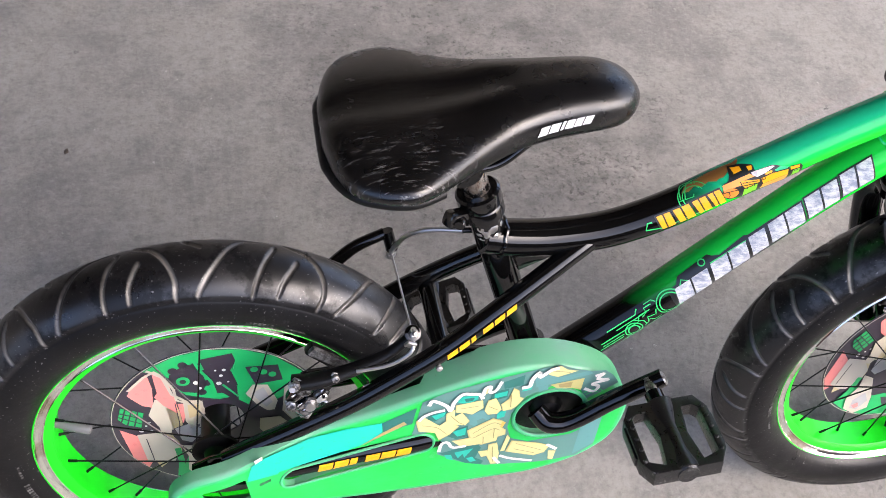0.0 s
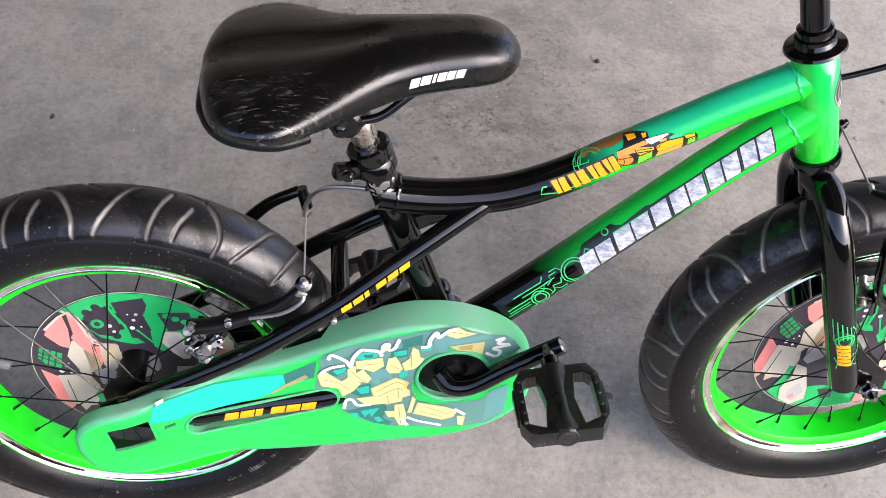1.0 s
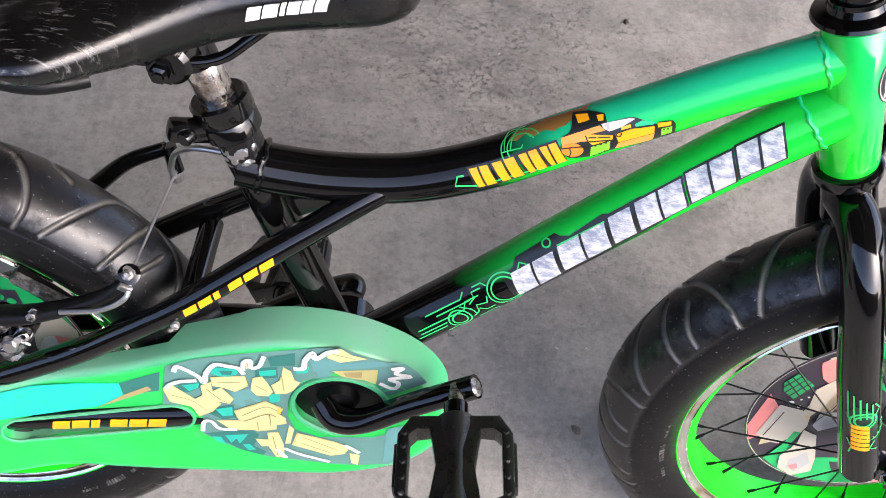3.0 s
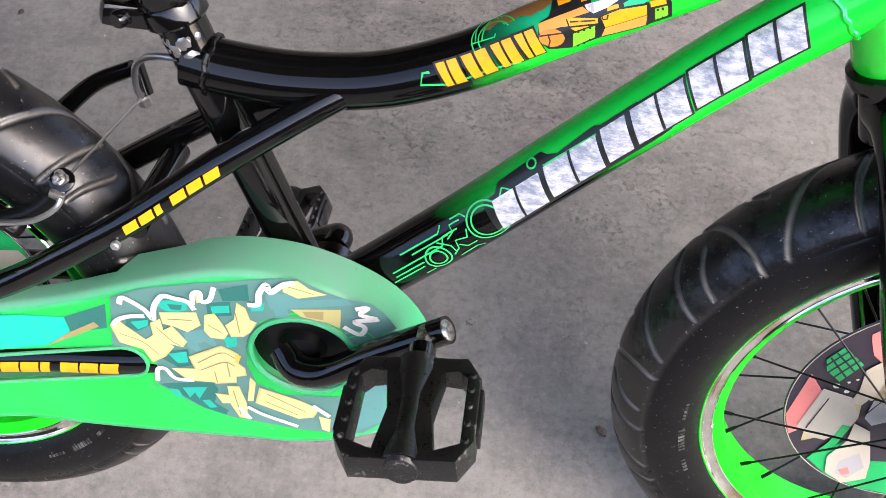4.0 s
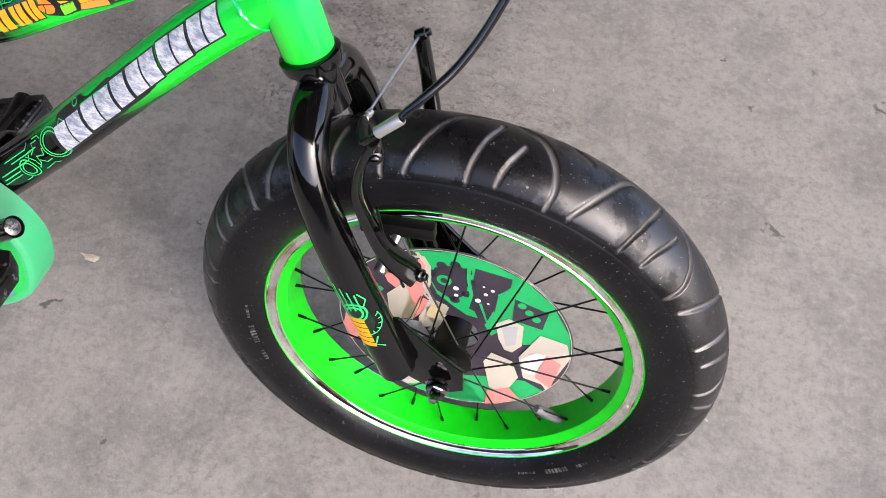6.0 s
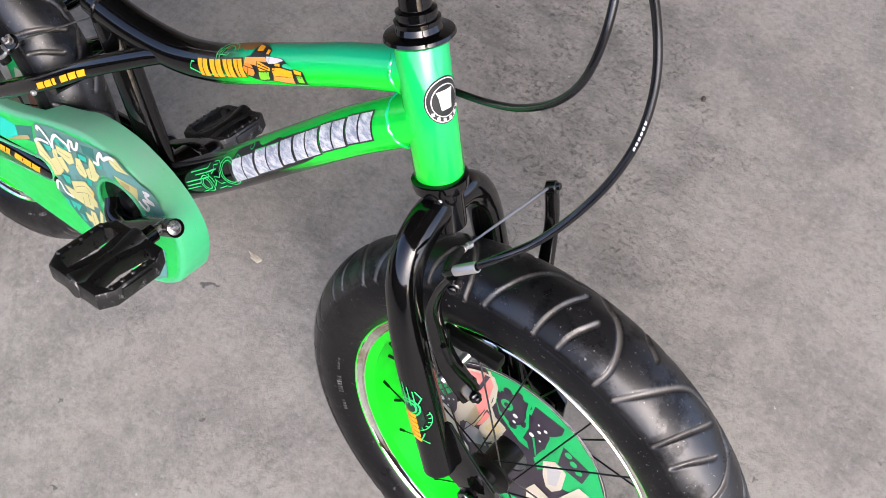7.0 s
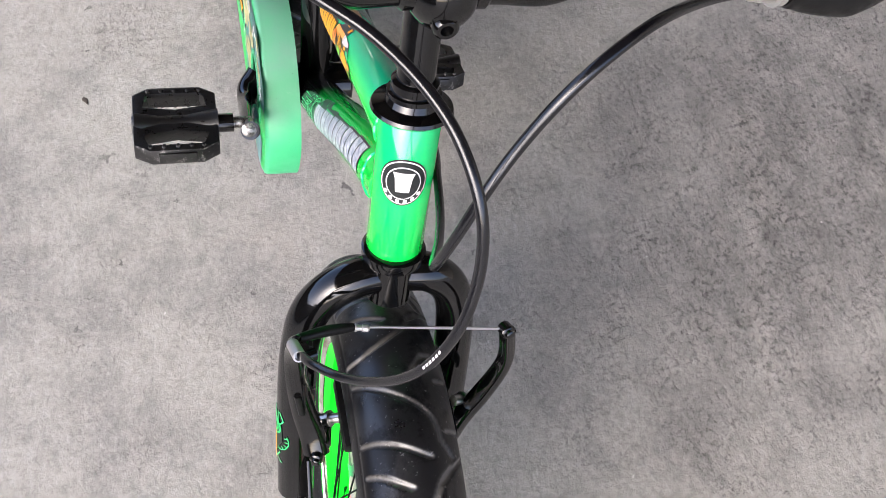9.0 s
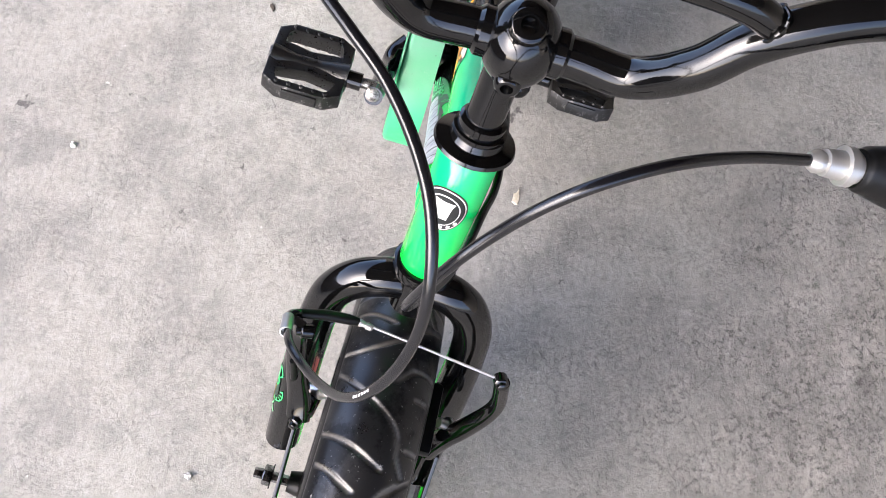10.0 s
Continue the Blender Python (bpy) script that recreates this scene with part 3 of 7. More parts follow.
d1 = (V(DOWN[-1]) - V(DOWN[-2])).normalized()
bead("weld", V(DOWN[-1]) - d1 * 0.021, d1, R_DOWN - 0.0006, 0.0016, head_paint, bframe, seed=4)

STAY = [(0.3436, -0.006, 0.2104), (0.3283, -0.013, 0.2048), (0.2663, -0.034, 0.1683), (0.2129, -0.046, 0.1298), (0.1677, -0.050, 0.0986), (0.1280, -0.051, 0.0717), (0.0740, -0.052, 0.0425), (0.0128, -0.053, 0.0117)]
for sy in (1, -1):
    stay = part("seat_stay", tube(bmesh.new(), [(x, y * sy, z) for x, y, z in STAY], 0.0092, 18, 6), black, bicycle)
    cs = [(0.300, -0.028 * sy, 0.022), (0.22, -0.046 * sy, 0.006), (0.13, -0.0475 * sy, -0.007), (0.045, -0.050 * sy, -0.017), (0.0, -0.052 * sy, -0.010)]
    chain_stay = part("chain_stay", tube(bmesh.new(), cs, 0.0115, 18, 6), black, bicycle)
    if sy == 1:
        near_stay, near_chain_stay, chain_near = stay, cs, chain_stay
    part("rear_dropout", prism(bmesh.new(), [(x, (-0.056 if sy == 1 else 0.052), z) for x, z in ((-0.02, -0.012), (0.012, -0.014), (0.035, 0.004), (0.03, 0.022), (0.0, 0.018), (-0.018, 0.008))], (0, 0.004, 0), 0.001), black, bframe)
part("bridge", tube(bmesh.new(), [(0.209, -0.042, 0.117), (0.209, 0.042, 0.117)], 0.0085, 16, 3), black, bframe)
part("bridge_bolt", lathe(bmesh.new(), [(0, 0.003), (0.003, 0.003), (0.004, 0.002)], (0.203, -0.0555, 0.115), (0, -1, 0), 10), alloy, bframe)
# cast gusset under the seat cluster
part("gusset", prism(bmesh.new(), [(0.268, -0.002, 0.194), (0.330, -0.002, 0.196), (0.300, -0.002, 0.182), (0.272, -0.002, 0.168)], (0, 0.004, 0), 0.0005), black, bframe)

# stickers on the tubes: brand lettering is kept as plain slanted blocks
fn, sx = on_tube(DOWN, R_DOWN)
back_fn, logo_fn, slit_fn = (on_tube(DOWN, R_DOWN, 8, k)[0] for k in (0.0003, 0.0006, 0.0009))


def slanted(a, b, grow=0.0):
    """A leaning block on the down tube, whose line climbs slowly along the tube."""
    rise = 0.030 * (a - 0.148)
    y0, y1 = -0.0078 + rise - grow, 0.0122 + rise + grow
    lean = 0.32
    return [(a - grow + lean * (y0 + 0.0078 - rise), y0), (b + grow + lean * (y0 + 0.0078 - rise), y0), (b + grow + lean * (y1 + 0.0078 - rise), y1), (a - grow + lean * (y1 + 0.0078 - rise), y1)]


decal("logo_ground", sheet([(0.144, -0.0112), (0.256, -0.0085), (0.268, -0.0070), (0.262, 0.0030), (0.2600, 0.0172), (0.236, 0.0168), (0.232, 0.0185), (0.205, 0.0160), (0.199, 0.0190), (0.196, 0.0225), (0.163, 0.0205), (0.158, 0.0150), (0.1480, 0.0140)], 0.003), back_fn, ink_black, down_tube, "black logo backing")
for a, b in ((0.1480, 0.1830), (0.1872, 0.2240), (0.2278, 0.2440), (0.2478, 0.2810), (0.2850, 0.3150), (0.3185, 0.3470)):
    if a > 0.24:
        decal("logo_ground", sheet(slanted(a, b, 0.0015), 0.003), back_fn, ink_black, down_tube, "black logo backing")
    decal("logo_block", sheet(slanted(a, b), 0.003), logo_fn, ink_silver, down_tube, "silver logo block")
    if b - a > 0.02:
        decal("logo_slit", sheet(slanted((a + b) / 2 - 0.0008, (a + b) / 2 + 0.0008, 0.0001), 0.003), slit_fn, ink_black, down_tube)
# green line drawing of gears and barrels
line_fn = on_tube(DOWN, R_DOWN, 8, 0.0005)[0]
gs0 = 0.096
for r, cx, cy in ((0.0085, 0.004, -0.002), (0.0055, 0.004, -0.002), (0.0135, 0.048, 0.003), (0.0105, 0.048, 0.003), (0.003, 0.092, 0.019)):
    decal("gear_line", ring_sheet(r - 0.0006, r + 0.0006, gs0 + cx, cy, 0, 360, 40), line_fn, ink_line, down_tube)
for pts in ([(-0.030, 0.004), (0.012, 0.004), (0.016, 0.009), (0.028, 0.009)], [(-0.030, 0.0005), (-0.006, 0.0005)], [(-0.018, 0.012), (0.014, 0.012), (0.018, 0.016)], [(0.014, -0.006), (0.020, -0.003), (0.022, 0.003), (0.030, 0.001), (0.033, 0.006)],
            [(0.062, 0.010), (0.068, 0.016), (0.074, 0.011), (0.069, 0.008), (0.062, 0.010)], [(0.098, 0.014), (0.135, 0.0135)], [(0.016, -0.010), (0.030, -0.009), (0.034, -0.012)], [(-0.012, -0.009), (-0.004, -0.009)]):
    decal("gear_line", stroke([(gs0 + a, b) for a, b in pts], 0.0011), line_fn, ink_line, down_tube)
for pts in ([(-0.010, 0.0085), (0.020, 0.0085)], [(-0.034, -0.0025), (-0.008, -0.0025)], [(0.018, 0.006), (0.024, 0.0085), (0.024, 0.013), (0.032, 0.013)], [(0.022, -0.0005), (0.026, -0.005), (0.033, -0.005)],
            [(0.010, 0.0075), (0.017, 0.0015), (0.017, -0.004)], [(0.060, 0.004), (0.070, 0.005), (0.072, 0.0085)], [(0.026, 0.016), (0.034, 0.016), (0.037, 0.0125)]):
    decal("gear_line", stroke([(gs0 + a, b) for a, b in pts], 0.0010), line_fn, ink_line, down_tube)


def tube_print(name, m_, level, pts, label=""):
    decal(name, sheet(pts, 0.003), on_tube(TOP, R_TOP, 8, 0.0002 + 0.00012 * level)[0], m_, top_tube, label)


def tube_stroke(m_, level, w, pts):
    decal("drawn_line", stroke(pts, w), on_tube(TOP, R_TOP, 8, 0.0002 + 0.00012 * level)[0], m_, top_tube)


# rust-coloured camouflage, yellow blocks and the drawn gun
tube_print("camouflage", ink_rust, 1, [(0.1908, 0.0296), (0.1964, 0.0296), (0.2052, 0.0296), (0.2084, 0.0296), (0.225, 0.0294), (0.2235, 0.0211), (0.2185, 0.0184), (0.2109, 0.0191), (0.208, 0.026), (0.2048, 0.0294), (0.1968, 0.0294)], "rust brown camouflage patch")
tube_print("camouflage", ink_rust, 0, [(0.182, 0.0210), (0.187, 0.0265), (0.196, 0.0280), (0.206, 0.0290), (0.216, 0.0285), (0.222, 0.0300), (0.230, 0.0290), (0.236, 0.0315), (0.234, 0.0260), (0.228, 0.0235), (0.220, 0.0215), (0.212, 0.0175), (0.206, 0.0205), (0.200, 0.0185), (0.194, 0.0220), (0.188, 0.0195)], "rust brown camouflage patch")
for r_ in (0.0135, 0.0095):
    decal("drawn_line", ring_sheet(r_ - 0.0004, r_ + 0.0004, 0.190, 0.0140, 20, 200, 30), on_tube(TOP, R_TOP, 8, 0.0005)[0], ink_line, top_tube)
tube_stroke(ink_line, 3, 0.0008, [(0.176, 0.0150), (0.190, 0.0140), (0.196, 0.0260)])
tube_print("gun_backing", ink_black, 2, [(0.2128, 0.0071), (0.216, 0.0126), (0.2207, 0.0136), (0.2229, 0.0172), (0.225, 0.027), (0.2349, 0.0239), (0.2439, 0.0183), (0.2436, 0.0125), (0.2579, 0.0115), (0.2608, 0.0102), (0.2708, 0.0029), (0.266, -0.0108), (0.2413, -0.0067), (0.2261, -0.0068), (0.215, -0.0024), (0.2123, 0.0036)])
tube_print("gun_body", ink_peach, 3, [(0.2146, 0.012), (0.2388, 0.0123), (0.2413, 0.0085), (0.2291, 0.0091), (0.2293, 0.0052), (0.2192, 0.0065), (0.2136, 0.0063)], "orange gun drawing")
tube_print("gun_body", ink_yellow, 4, [(0.2272, 0.0089), (0.2312, 0.0092), (0.2444, 0.0044), (0.2437, 0.002), (0.2315, 0.0021), (0.2294, 0.0048)])
tube_print("gun_turret", ink_yellow, 4, [(0.2263, 0.0241), (0.2337, 0.0217), (0.2339, 0.0172), (0.2269, 0.0172)])
tube_print("gun_turret", ink_yellow, 4, [(0.2387, 0.0188), (0.2428, 0.018), (0.2418, 0.0144), (0.2388, 0.0148)])
tube_print("gun_slot", ink_lime, 3, [(0.2299, 0.0011), (0.2419, 0.0012), (0.2395, -0.0051), (0.227, -0.0064)])
tube_print("gun_barrel", ink_pale, 4, [(0.24, 0.0127), (0.2444, 0.0124), (0.2576, 0.011), (0.26, 0.0097), (0.2509, 0.0076), (0.2433, 0.0072), (0.2405, 0.0099)], "grey gun barrel drawing")
tube_print("gun_body", ink_yellow, 3, [(0.2461, 0.0044), (0.256, 0.0047), (0.2693, 0.0021), (0.2677, -0.0028), (0.2463, -0.0016)])
tube_print("gun_body", ink_peach, 3, [(0.2461, -0.0019), (0.2678, -0.0032), (0.265, -0.0096), (0.2427, -0.006)])
tube_print("gun_body", ink_yellow, 4, [(0.2507, 0.0077), (0.2563, 0.0076), (0.2562, 0.0056), (0.2501, 0.0059)])
tube_print("gun_body", ink_teal2, 3, [(0.2589, 0.0069), (0.2636, 0.0077), (0.2704, 0.0046), (0.2688, 0.0033), (0.2588, 0.0052)])
tube_print("gun_tail", ink_black, 2, [(0.2693, 0.0004), (0.2725, 0.0037), (0.2804, 0.002), (0.2813, -0.0011), (0.2784, -0.0108), (0.27, -0.01), (0.266, -0.01)])
tube_print("gun_slot", ink_lime, 3, [(0.2725, -0.0012), (0.2787, -0.002), (0.277, -0.0081), (0.2705, -0.008)])
tube_print("gun_body", ink_yellow, 4, [(0.2716, 0.0035), (0.2792, 0.0018), (0.2785, -0.0008), (0.2709, 0.0004)])
tube_stroke(ink_black, 5, 0.0013, [(0.2329, 0.0016), (0.2295, -0.0072)])
tube_stroke(ink_black, 5, 0.0013, [(0.2361, 0.0016), (0.2329, -0.007)])
tube_stroke(ink_black, 5, 0.0013, [(0.2393, 0.0016), (0.2363, -0.0064)])
tube_stroke(ink_black, 5, 0.0012, [(0.2738, -0.0016), (0.2717, -0.0092)])
tube_stroke(ink_black, 5, 0.0012, [(0.2762, -0.0019), (0.274, -0.0092)])
tube_stroke(ink_black, 5, 0.0009, [(0.2141, 0.0068), (0.2253, 0.006), (0.2315, 0.0045), (0.2434, 0.0016)])
tube_stroke(ink_black, 5, 0.0008, [(0.2291, 0.0091), (0.2293, 0.0051)])
tube_stroke(ink_black, 5, 0.0008, [(0.2304, 0.0073), (0.2429, 0.0037)])
tube_stroke(ink_black, 5, 0.0008, [(0.2467, 0.0051), (0.2467, 0.0028), (0.2487, 0.0024), (0.25, 0.0043)])
tube_stroke(ink_grey, 5, 0.0016, [(0.2419, 0.0108), (0.2438, 0.012), (0.243, 0.008)])
tube_print("gun_ball", ink_orange, 6, [(0.2251, 0.0004), (0.2236, -0.0012), (0.2219, -0.002), (0.2195, -0.0021), (0.2168, -0.0014), (0.2148, 0.0003), (0.2132, 0.002), (0.2125, 0.0037), (0.2128, 0.0057), (0.214, 0.0069), (0.2157, 0.0077), (0.2181, 0.0077), (0.2207, 0.0072), (0.2229, 0.0059), (0.2245, 0.0043), (0.2252, 0.0021)])
tube_stroke(ink_black, 7, 0.0008, [(0.2176, 0.0054), (0.2176, 0.0018), (0.2157, -0.0005)])
tube_stroke(ink_black, 7, 0.0008, [(0.2131, 0.0059), (0.2258, 0.0032)])
for a, b in ((0.1530, 0.1655), (0.1685, 0.1835), (0.1865, 0.1985), (0.2005, 0.2110)):
    tube_print("word_shadow", ink_black, 2, [(a - 0.0016, 0.0120), (b + 0.0010, 0.0120), (b + 0.0026, -0.0042), (a + 0.0010, -0.0042)])
    w_ = (b - a) / 2
    tube_print("word_block", ink_yellow, 8, [(a, 0.0106), (a + w_ * 0.86, 0.0106), (a + w_ * 1.12, -0.0030), (a + 0.0030, -0.0030)], "yellow sticker block")
    tube_print("word_block", ink_yellow, 8, [(a + w_ * 1.08, 0.0106), (b, 0.0106), (b + 0.0022, -0.0030), (a + w_ * 1.34, -0.0030)], "yellow sticker block")
tube_stroke(ink_line, 3, 0.0014, [(0.1486, 0.0072), (0.1445, 0.0075), (0.1417, 0.0016), (0.1569, -0.0024)])
tube_stroke(ink_line, 3, 0.0012, [(0.1643, -0.002), (0.1739, -0.0012), (0.1892, -0.002), (0.1985, -0.004)])
tube_stroke(ink_line, 2, 0.0009, [(0.1788, 0.0157), (0.1797, 0.0203), (0.1812, 0.0255), (0.1836, 0.0292), (0.1872, 0.0294), (0.1912, 0.0294), (0.1952, 0.0294)])
tube_stroke(ink_line, 2, 0.0009, [(0.1825, 0.0144), (0.1836, 0.0176), (0.185, 0.0208), (0.1868, 0.0239), (0.1889, 0.0271), (0.1915, 0.0289), (0.1947, 0.029)])
tube_stroke(ink_line, 2, 0.0009, [(0.1876, 0.0296), (0.1928, 0.0269), (0.1972, 0.0189)])

# yellow blocks on the near stay and on the chain stay
stay_fn, stx = on_tube(STAY[::-1], 0.0092)
st0 = stx(0.207)
for k in range(6):
    decal("logo_block", sheet(block(st0 + 0.0126 * k, st0 + 0.0126 * k + (0.0108 if k != 2 else 0.0050), -0.0044, 0.0018, 0.003), 0.002), stay_fn, ink_yellow, near_stay, "yellow logo block")
cs_fn = on_tube(near_chain_stay[::-1], 0.0115)[0]
for k in range(6):
    decal("logo_block", sheet(block(0.094 + 0.0150 * k, 0.094 + 0.0150 * k + (0.0136 if k != 2 else 0.0070), -0.0065, 0.0048, 0.004), 0.002), cs_fn, ink_yellow, chain_near, "yellow logo block")


# head badge: white ring, black disc and a plain white shield
def on_head(lift):
    z = STEER_AXIS
    fwd = V((1, 0, 0)) - z * z.x
    fwd.normalize()
    side = V((0, 1, 0))

    def fn(a, b):
        w = (a * 0.9 - 0.005) / 0.0187
        b *= 0.92
        return HEAD_LOW + z * (0.066 + b) + (0.0187 + lift) * (math.cos(w) * fwd + math.sin(w) * side)
    return fn


for r0, r1, m_, lift in ((0.0, 0.0168, ink_black, 0.0003), (0.0, 0.0158, ink_white, 0.0005), (0.0, 0.0150, ink_black, 0.0007), (0.0, 0.0118, ink_white, 0.0009), (0.0, 0.0110, ink_black, 0.0011)):
    rings_ = bmesh.new()
    rows = [[rings_.verts.new((r * math.cos(a), r * math.sin(a) * 1.12, 0)) for a in (2 * math.pi * k / 40 for k in range(40))] for r in (r1, r1 * 0.66, r1 * 0.33, 0.0004)]
    for p_, q_ in zip(rows, rows[1:]):
        for k in range(40):
            rings_.faces.new((p_[k], p_[(k + 1) % 40], q_[(k + 1) % 40], q_[k]))
    rings_.faces.new(rows[-1])
    decal("badge_ring", rings_, on_head(lift), m_, head_tube, "round black and white badge")
decal("badge_shield", sheet([(-0.0072, 0.0085), (0.0072, 0.0085), (0.0056, 0.004), (0.0044, -0.007), (-0.0044, -0.007), (-0.0056, 0.004)], 0.0008), on_head(0.0013), ink_white, head_tube)
for k in range(6):
    a = radians(215 + 22 * k)
    decal("badge_tick", sheet([(0.0134 * math.cos(a) + dx, 0.0152 * math.sin(a) + dy) for dx, dy in ((-0.0012, -0.0014), (0.0012, -0.0014), (0.0012, 0.0014), (-0.0012, 0.0014))]), on_head(0.0010), ink_white, head_tube)

# -- seat post, clamp and saddle --
post_dir = (SEAT_TOP - BB).normalized()
post = part("seat_post", lathe(bmesh.new(), [(-0.02, 0.0115), (0.030, 0.0115), (0.036, 0.0125), (0.042, 0.0105), (0.058, 0.0105)], SEAT_TOP, post_dir, 24), rusty_chrome, bicycle, "scuffed chrome seat post")
# the post's upper end, drawn as a slightly wider black cylinder
part("black_post_end", lathe(bmesh.new(), [(0.040, 0.0112), (0.0405, 0.0125), (0.060, 0.0125), (0.0605, 0.011)], SEAT_TOP, post_dir, 24), black, post, "black upper end of the seat post")
clamp = part("seat_clamp", lathe(bmesh.new(), [(-0.012, 0.0165), (-0.010, 0.0185), (-0.001, 0.0185), (0.001, 0.0175), (0.003, 0.0190), (0.014, 0.0190), (0.016, 0.017)], SEAT_TOP, post_dir, 28), black, bicycle)
part("clamp_lever", box(bmesh.new(), SEAT_TOP + V((-0.020, -0.012, -0.004)), (0.030, 0.012, 0.014), Euler((0, 0.3, 0.5)), 0.004), black, clamp)
part("clamp_bolt", lathe(bmesh.new(), [(0, 0.005), (0.006, 0.005), (0.0075, 0.004)], SEAT_TOP + V((-0.020, -0.017, -0.003)), (-0.4, -1, 0), 12), black, clamp)
bm = bmesh.new()
rnd = random.Random(5)
for k in range(16):
    a = -math.pi / 2 + rnd.uniform(-0.9, 0.9)
    c = SEAT_TOP + post_dir * rnd.uniform(-0.032, -0.016) + 0.0143 * V((math.cos(a), math.sin(a), 0))
    out_dir = V((math.cos(a), math.sin(a), 0))
    m_ = Matrix.Translation(c) @ out_dir.to_track_quat("Z", "Y").to_matrix().to_4x4() @ Matrix.Diagonal((rnd.uniform(0.6, 1.5), rnd.uniform(0.6, 1.5), 0.22, 1))
    bmesh.ops.create_icosphere(bm, subdivisions=2, radius=rnd.uniform(0.0016, 0.0036), matrix=m_)
for v in bm.verts:
    v.co += V((rnd.uniform(-1, 1), rnd.uniform(-1, 1), rnd.uniform(-1, 1))) * 0.0004
part("bare_metal_weld", bm, steel, bframe, "bare silvery weld spots")

SEC = [(0.102, 0.028, 0.332, 0.018), (0.106, 0.055, 0.333, 0.025), (0.114, 0.080, 0.334, 0.030), (0.127, 0.096, 0.335, 0.034), (0.145, 0.104, 0.336, 0.036), (0.165, 0.103, 0.338, 0.037), (0.182, 0.093, 0.340, 0.037), (0.198, 0.081, 0.342, 0.036), (0.215, 0.068, 0.345, 0.035), (0.235, 0.056, 0.349, 0.034), (0.255, 0.047, 0.353, 0.033), (0.280, 0.041, 0.356, 0.032), (0.305, 0.038, 0.358, 0.031), (0.325, 0.036, 0.359, 0.030), (0.342, 0.031, 0.358, 0.027), (0.354, 0.022, 0.357, 0.021), (0.361, 0.010, 0.355, 0.012), (0.3625, 0.002, 0.354, 0.004)]
NS = 48
SEC = [(0.108 + (x - 0.102) * 0.943, w * (0.95 if x > 0.16 else 0.92), z - 0.003 + 0.004 * min(max((0.22 - x) / 0.06, 0), 1), k * (0.72 - 0.14 * min(max((0.24 - x) / 0.06, 0), 1))) for x, w, z, k in SEC]
bm = bmesh.new()
dense = []
for a, b in zip(SEC, SEC[1:]):
    for k in range(3):
        dense.append(tuple(p + (q - p) * k / 3 for p, q in zip(a, b)))
dense.append(SEC[-1])
for it in range(2):
    dense = [dense[0]] + [tuple((a + 2 * b + c) / 4 for a, b, c in zip(p, q, r)) for p, q, r in zip(dense, dense[1:], dense[2:])] + [dense[-1]]


def saddle_point(sec, w):
    x, half, zc, h = sec
    c, s = math.cos(w), math.sin(w)
    y = half * math.copysign(abs(c) ** 0.85, c)
    if s >= 0:
        z = zc + h * s ** 0.9 - 0.004 * math.exp(-(y / 0.012) ** 2) * (1 if x < 0.25 else 0.3)
    else:
        z = zc + h * (0.80 + 0.40 * min(max((x - 0.14) / 0.07, 0), 1)) * math.copysign(abs(s) ** 0.75, s)
        y *= 1 - 0.10 * abs(s)
    return V((x, y, z))


rings = [[bm.verts.new(saddle_point(sec, 2 * math.pi * j / NS)) for j in range(NS)] for sec in dense]
for q, s in zip(rings, rings[1:]):
    for j in range(NS):
        bm.faces.new((q[j], q[(j + 1) % NS], s[(j + 1) % NS], s[j]))
bm.faces.new(rings[0])
bm.faces.new(rings[-1])
saddle = part("saddle", bm, saddle_vinyl, bicycle, "worn black vinyl saddle cover")
# moulded lip round the tail
lip = [saddle_point(sec, radians(-152)) + V((0, -0.001, -0.001)) for sec in dense[1:20:2]]
lip2 = [saddle_point(sec, radians(-28)) + V((0, 0.001, -0.001)) for sec in dense[1:20:2]]
part("saddle_lip", tube(bmesh.new(), lip[::-1] + lip2, 0.0045, 10, 3), plastic, saddle)


def on_saddle(x, h):
    k = min(range(len(dense)), key=lambda i: abs(dense[i][0] - x))
    j = k + 1 if x > dense[k][0] else k - 1
    u = (x - dense[k][0]) / (dense[j][0] - dense[k][0])
    sec = tuple(p + (q - p) * u for p, q in zip(dense[k], dense[j]))
    w = math.pi - h / 0.040
    p = saddle_point(sec, w)
    return p + (p - V((x, 0, sec[2] - 0.01))).normalized() * 0.0007


for k, (a, b) in enumerate(((0, 0.0072), (0.0082, 0.0160), (0.0172, 0.0198), (0.0208, 0.0272), (0.0280, 0.0340), (0.0350, 0.0415))):
    decal("logo_block", sheet(block(0.263 + a, 0.263 + b, -0.0045 + 0.06 * a, 0.0035 + 0.06 * a, 0.002), 0.0015), on_saddle, ink_white, saddle, "white logo block")
rail_z = 0.318
for sy in (-1, 1):
    part("saddle_rail", tube(bmesh.new(), [(0.150, sy * 0.030, rail_z + 0.004), (0.185, sy * 0.024, rail_z - 0.012), (0.236, sy * 0.022, rail_z - 0.012), (0.262, sy * 0.019, rail_z + 0.004), (0.285, sy * 0.014, rail_z + 0.024)], 0.0035, 12, 6), black, saddle)
bm = lathe(bmesh.new(), [(-0.032, 0.010), (-0.029, 0.013), (0.029, 0.013), (0.032, 0.010)], (0.216, 0, rail_z - 0.012), (0, 1, 0), 24)
sclamp = part("saddle_clamp", bm, black, bicycle)
for sy in (-1, 1):
    part("clamp_nut", lathe(bmesh.new(), [(0, 0.0078), (0.0012, 0.0078), (0.0013, 0.0058), (0.005, 0.0058), (0.006, 0.0036), (0.008, 0.0034)], (0.212, sy * 0.032, rail_z - 0.014), (0, sy, 0), 6), black, sclamp)


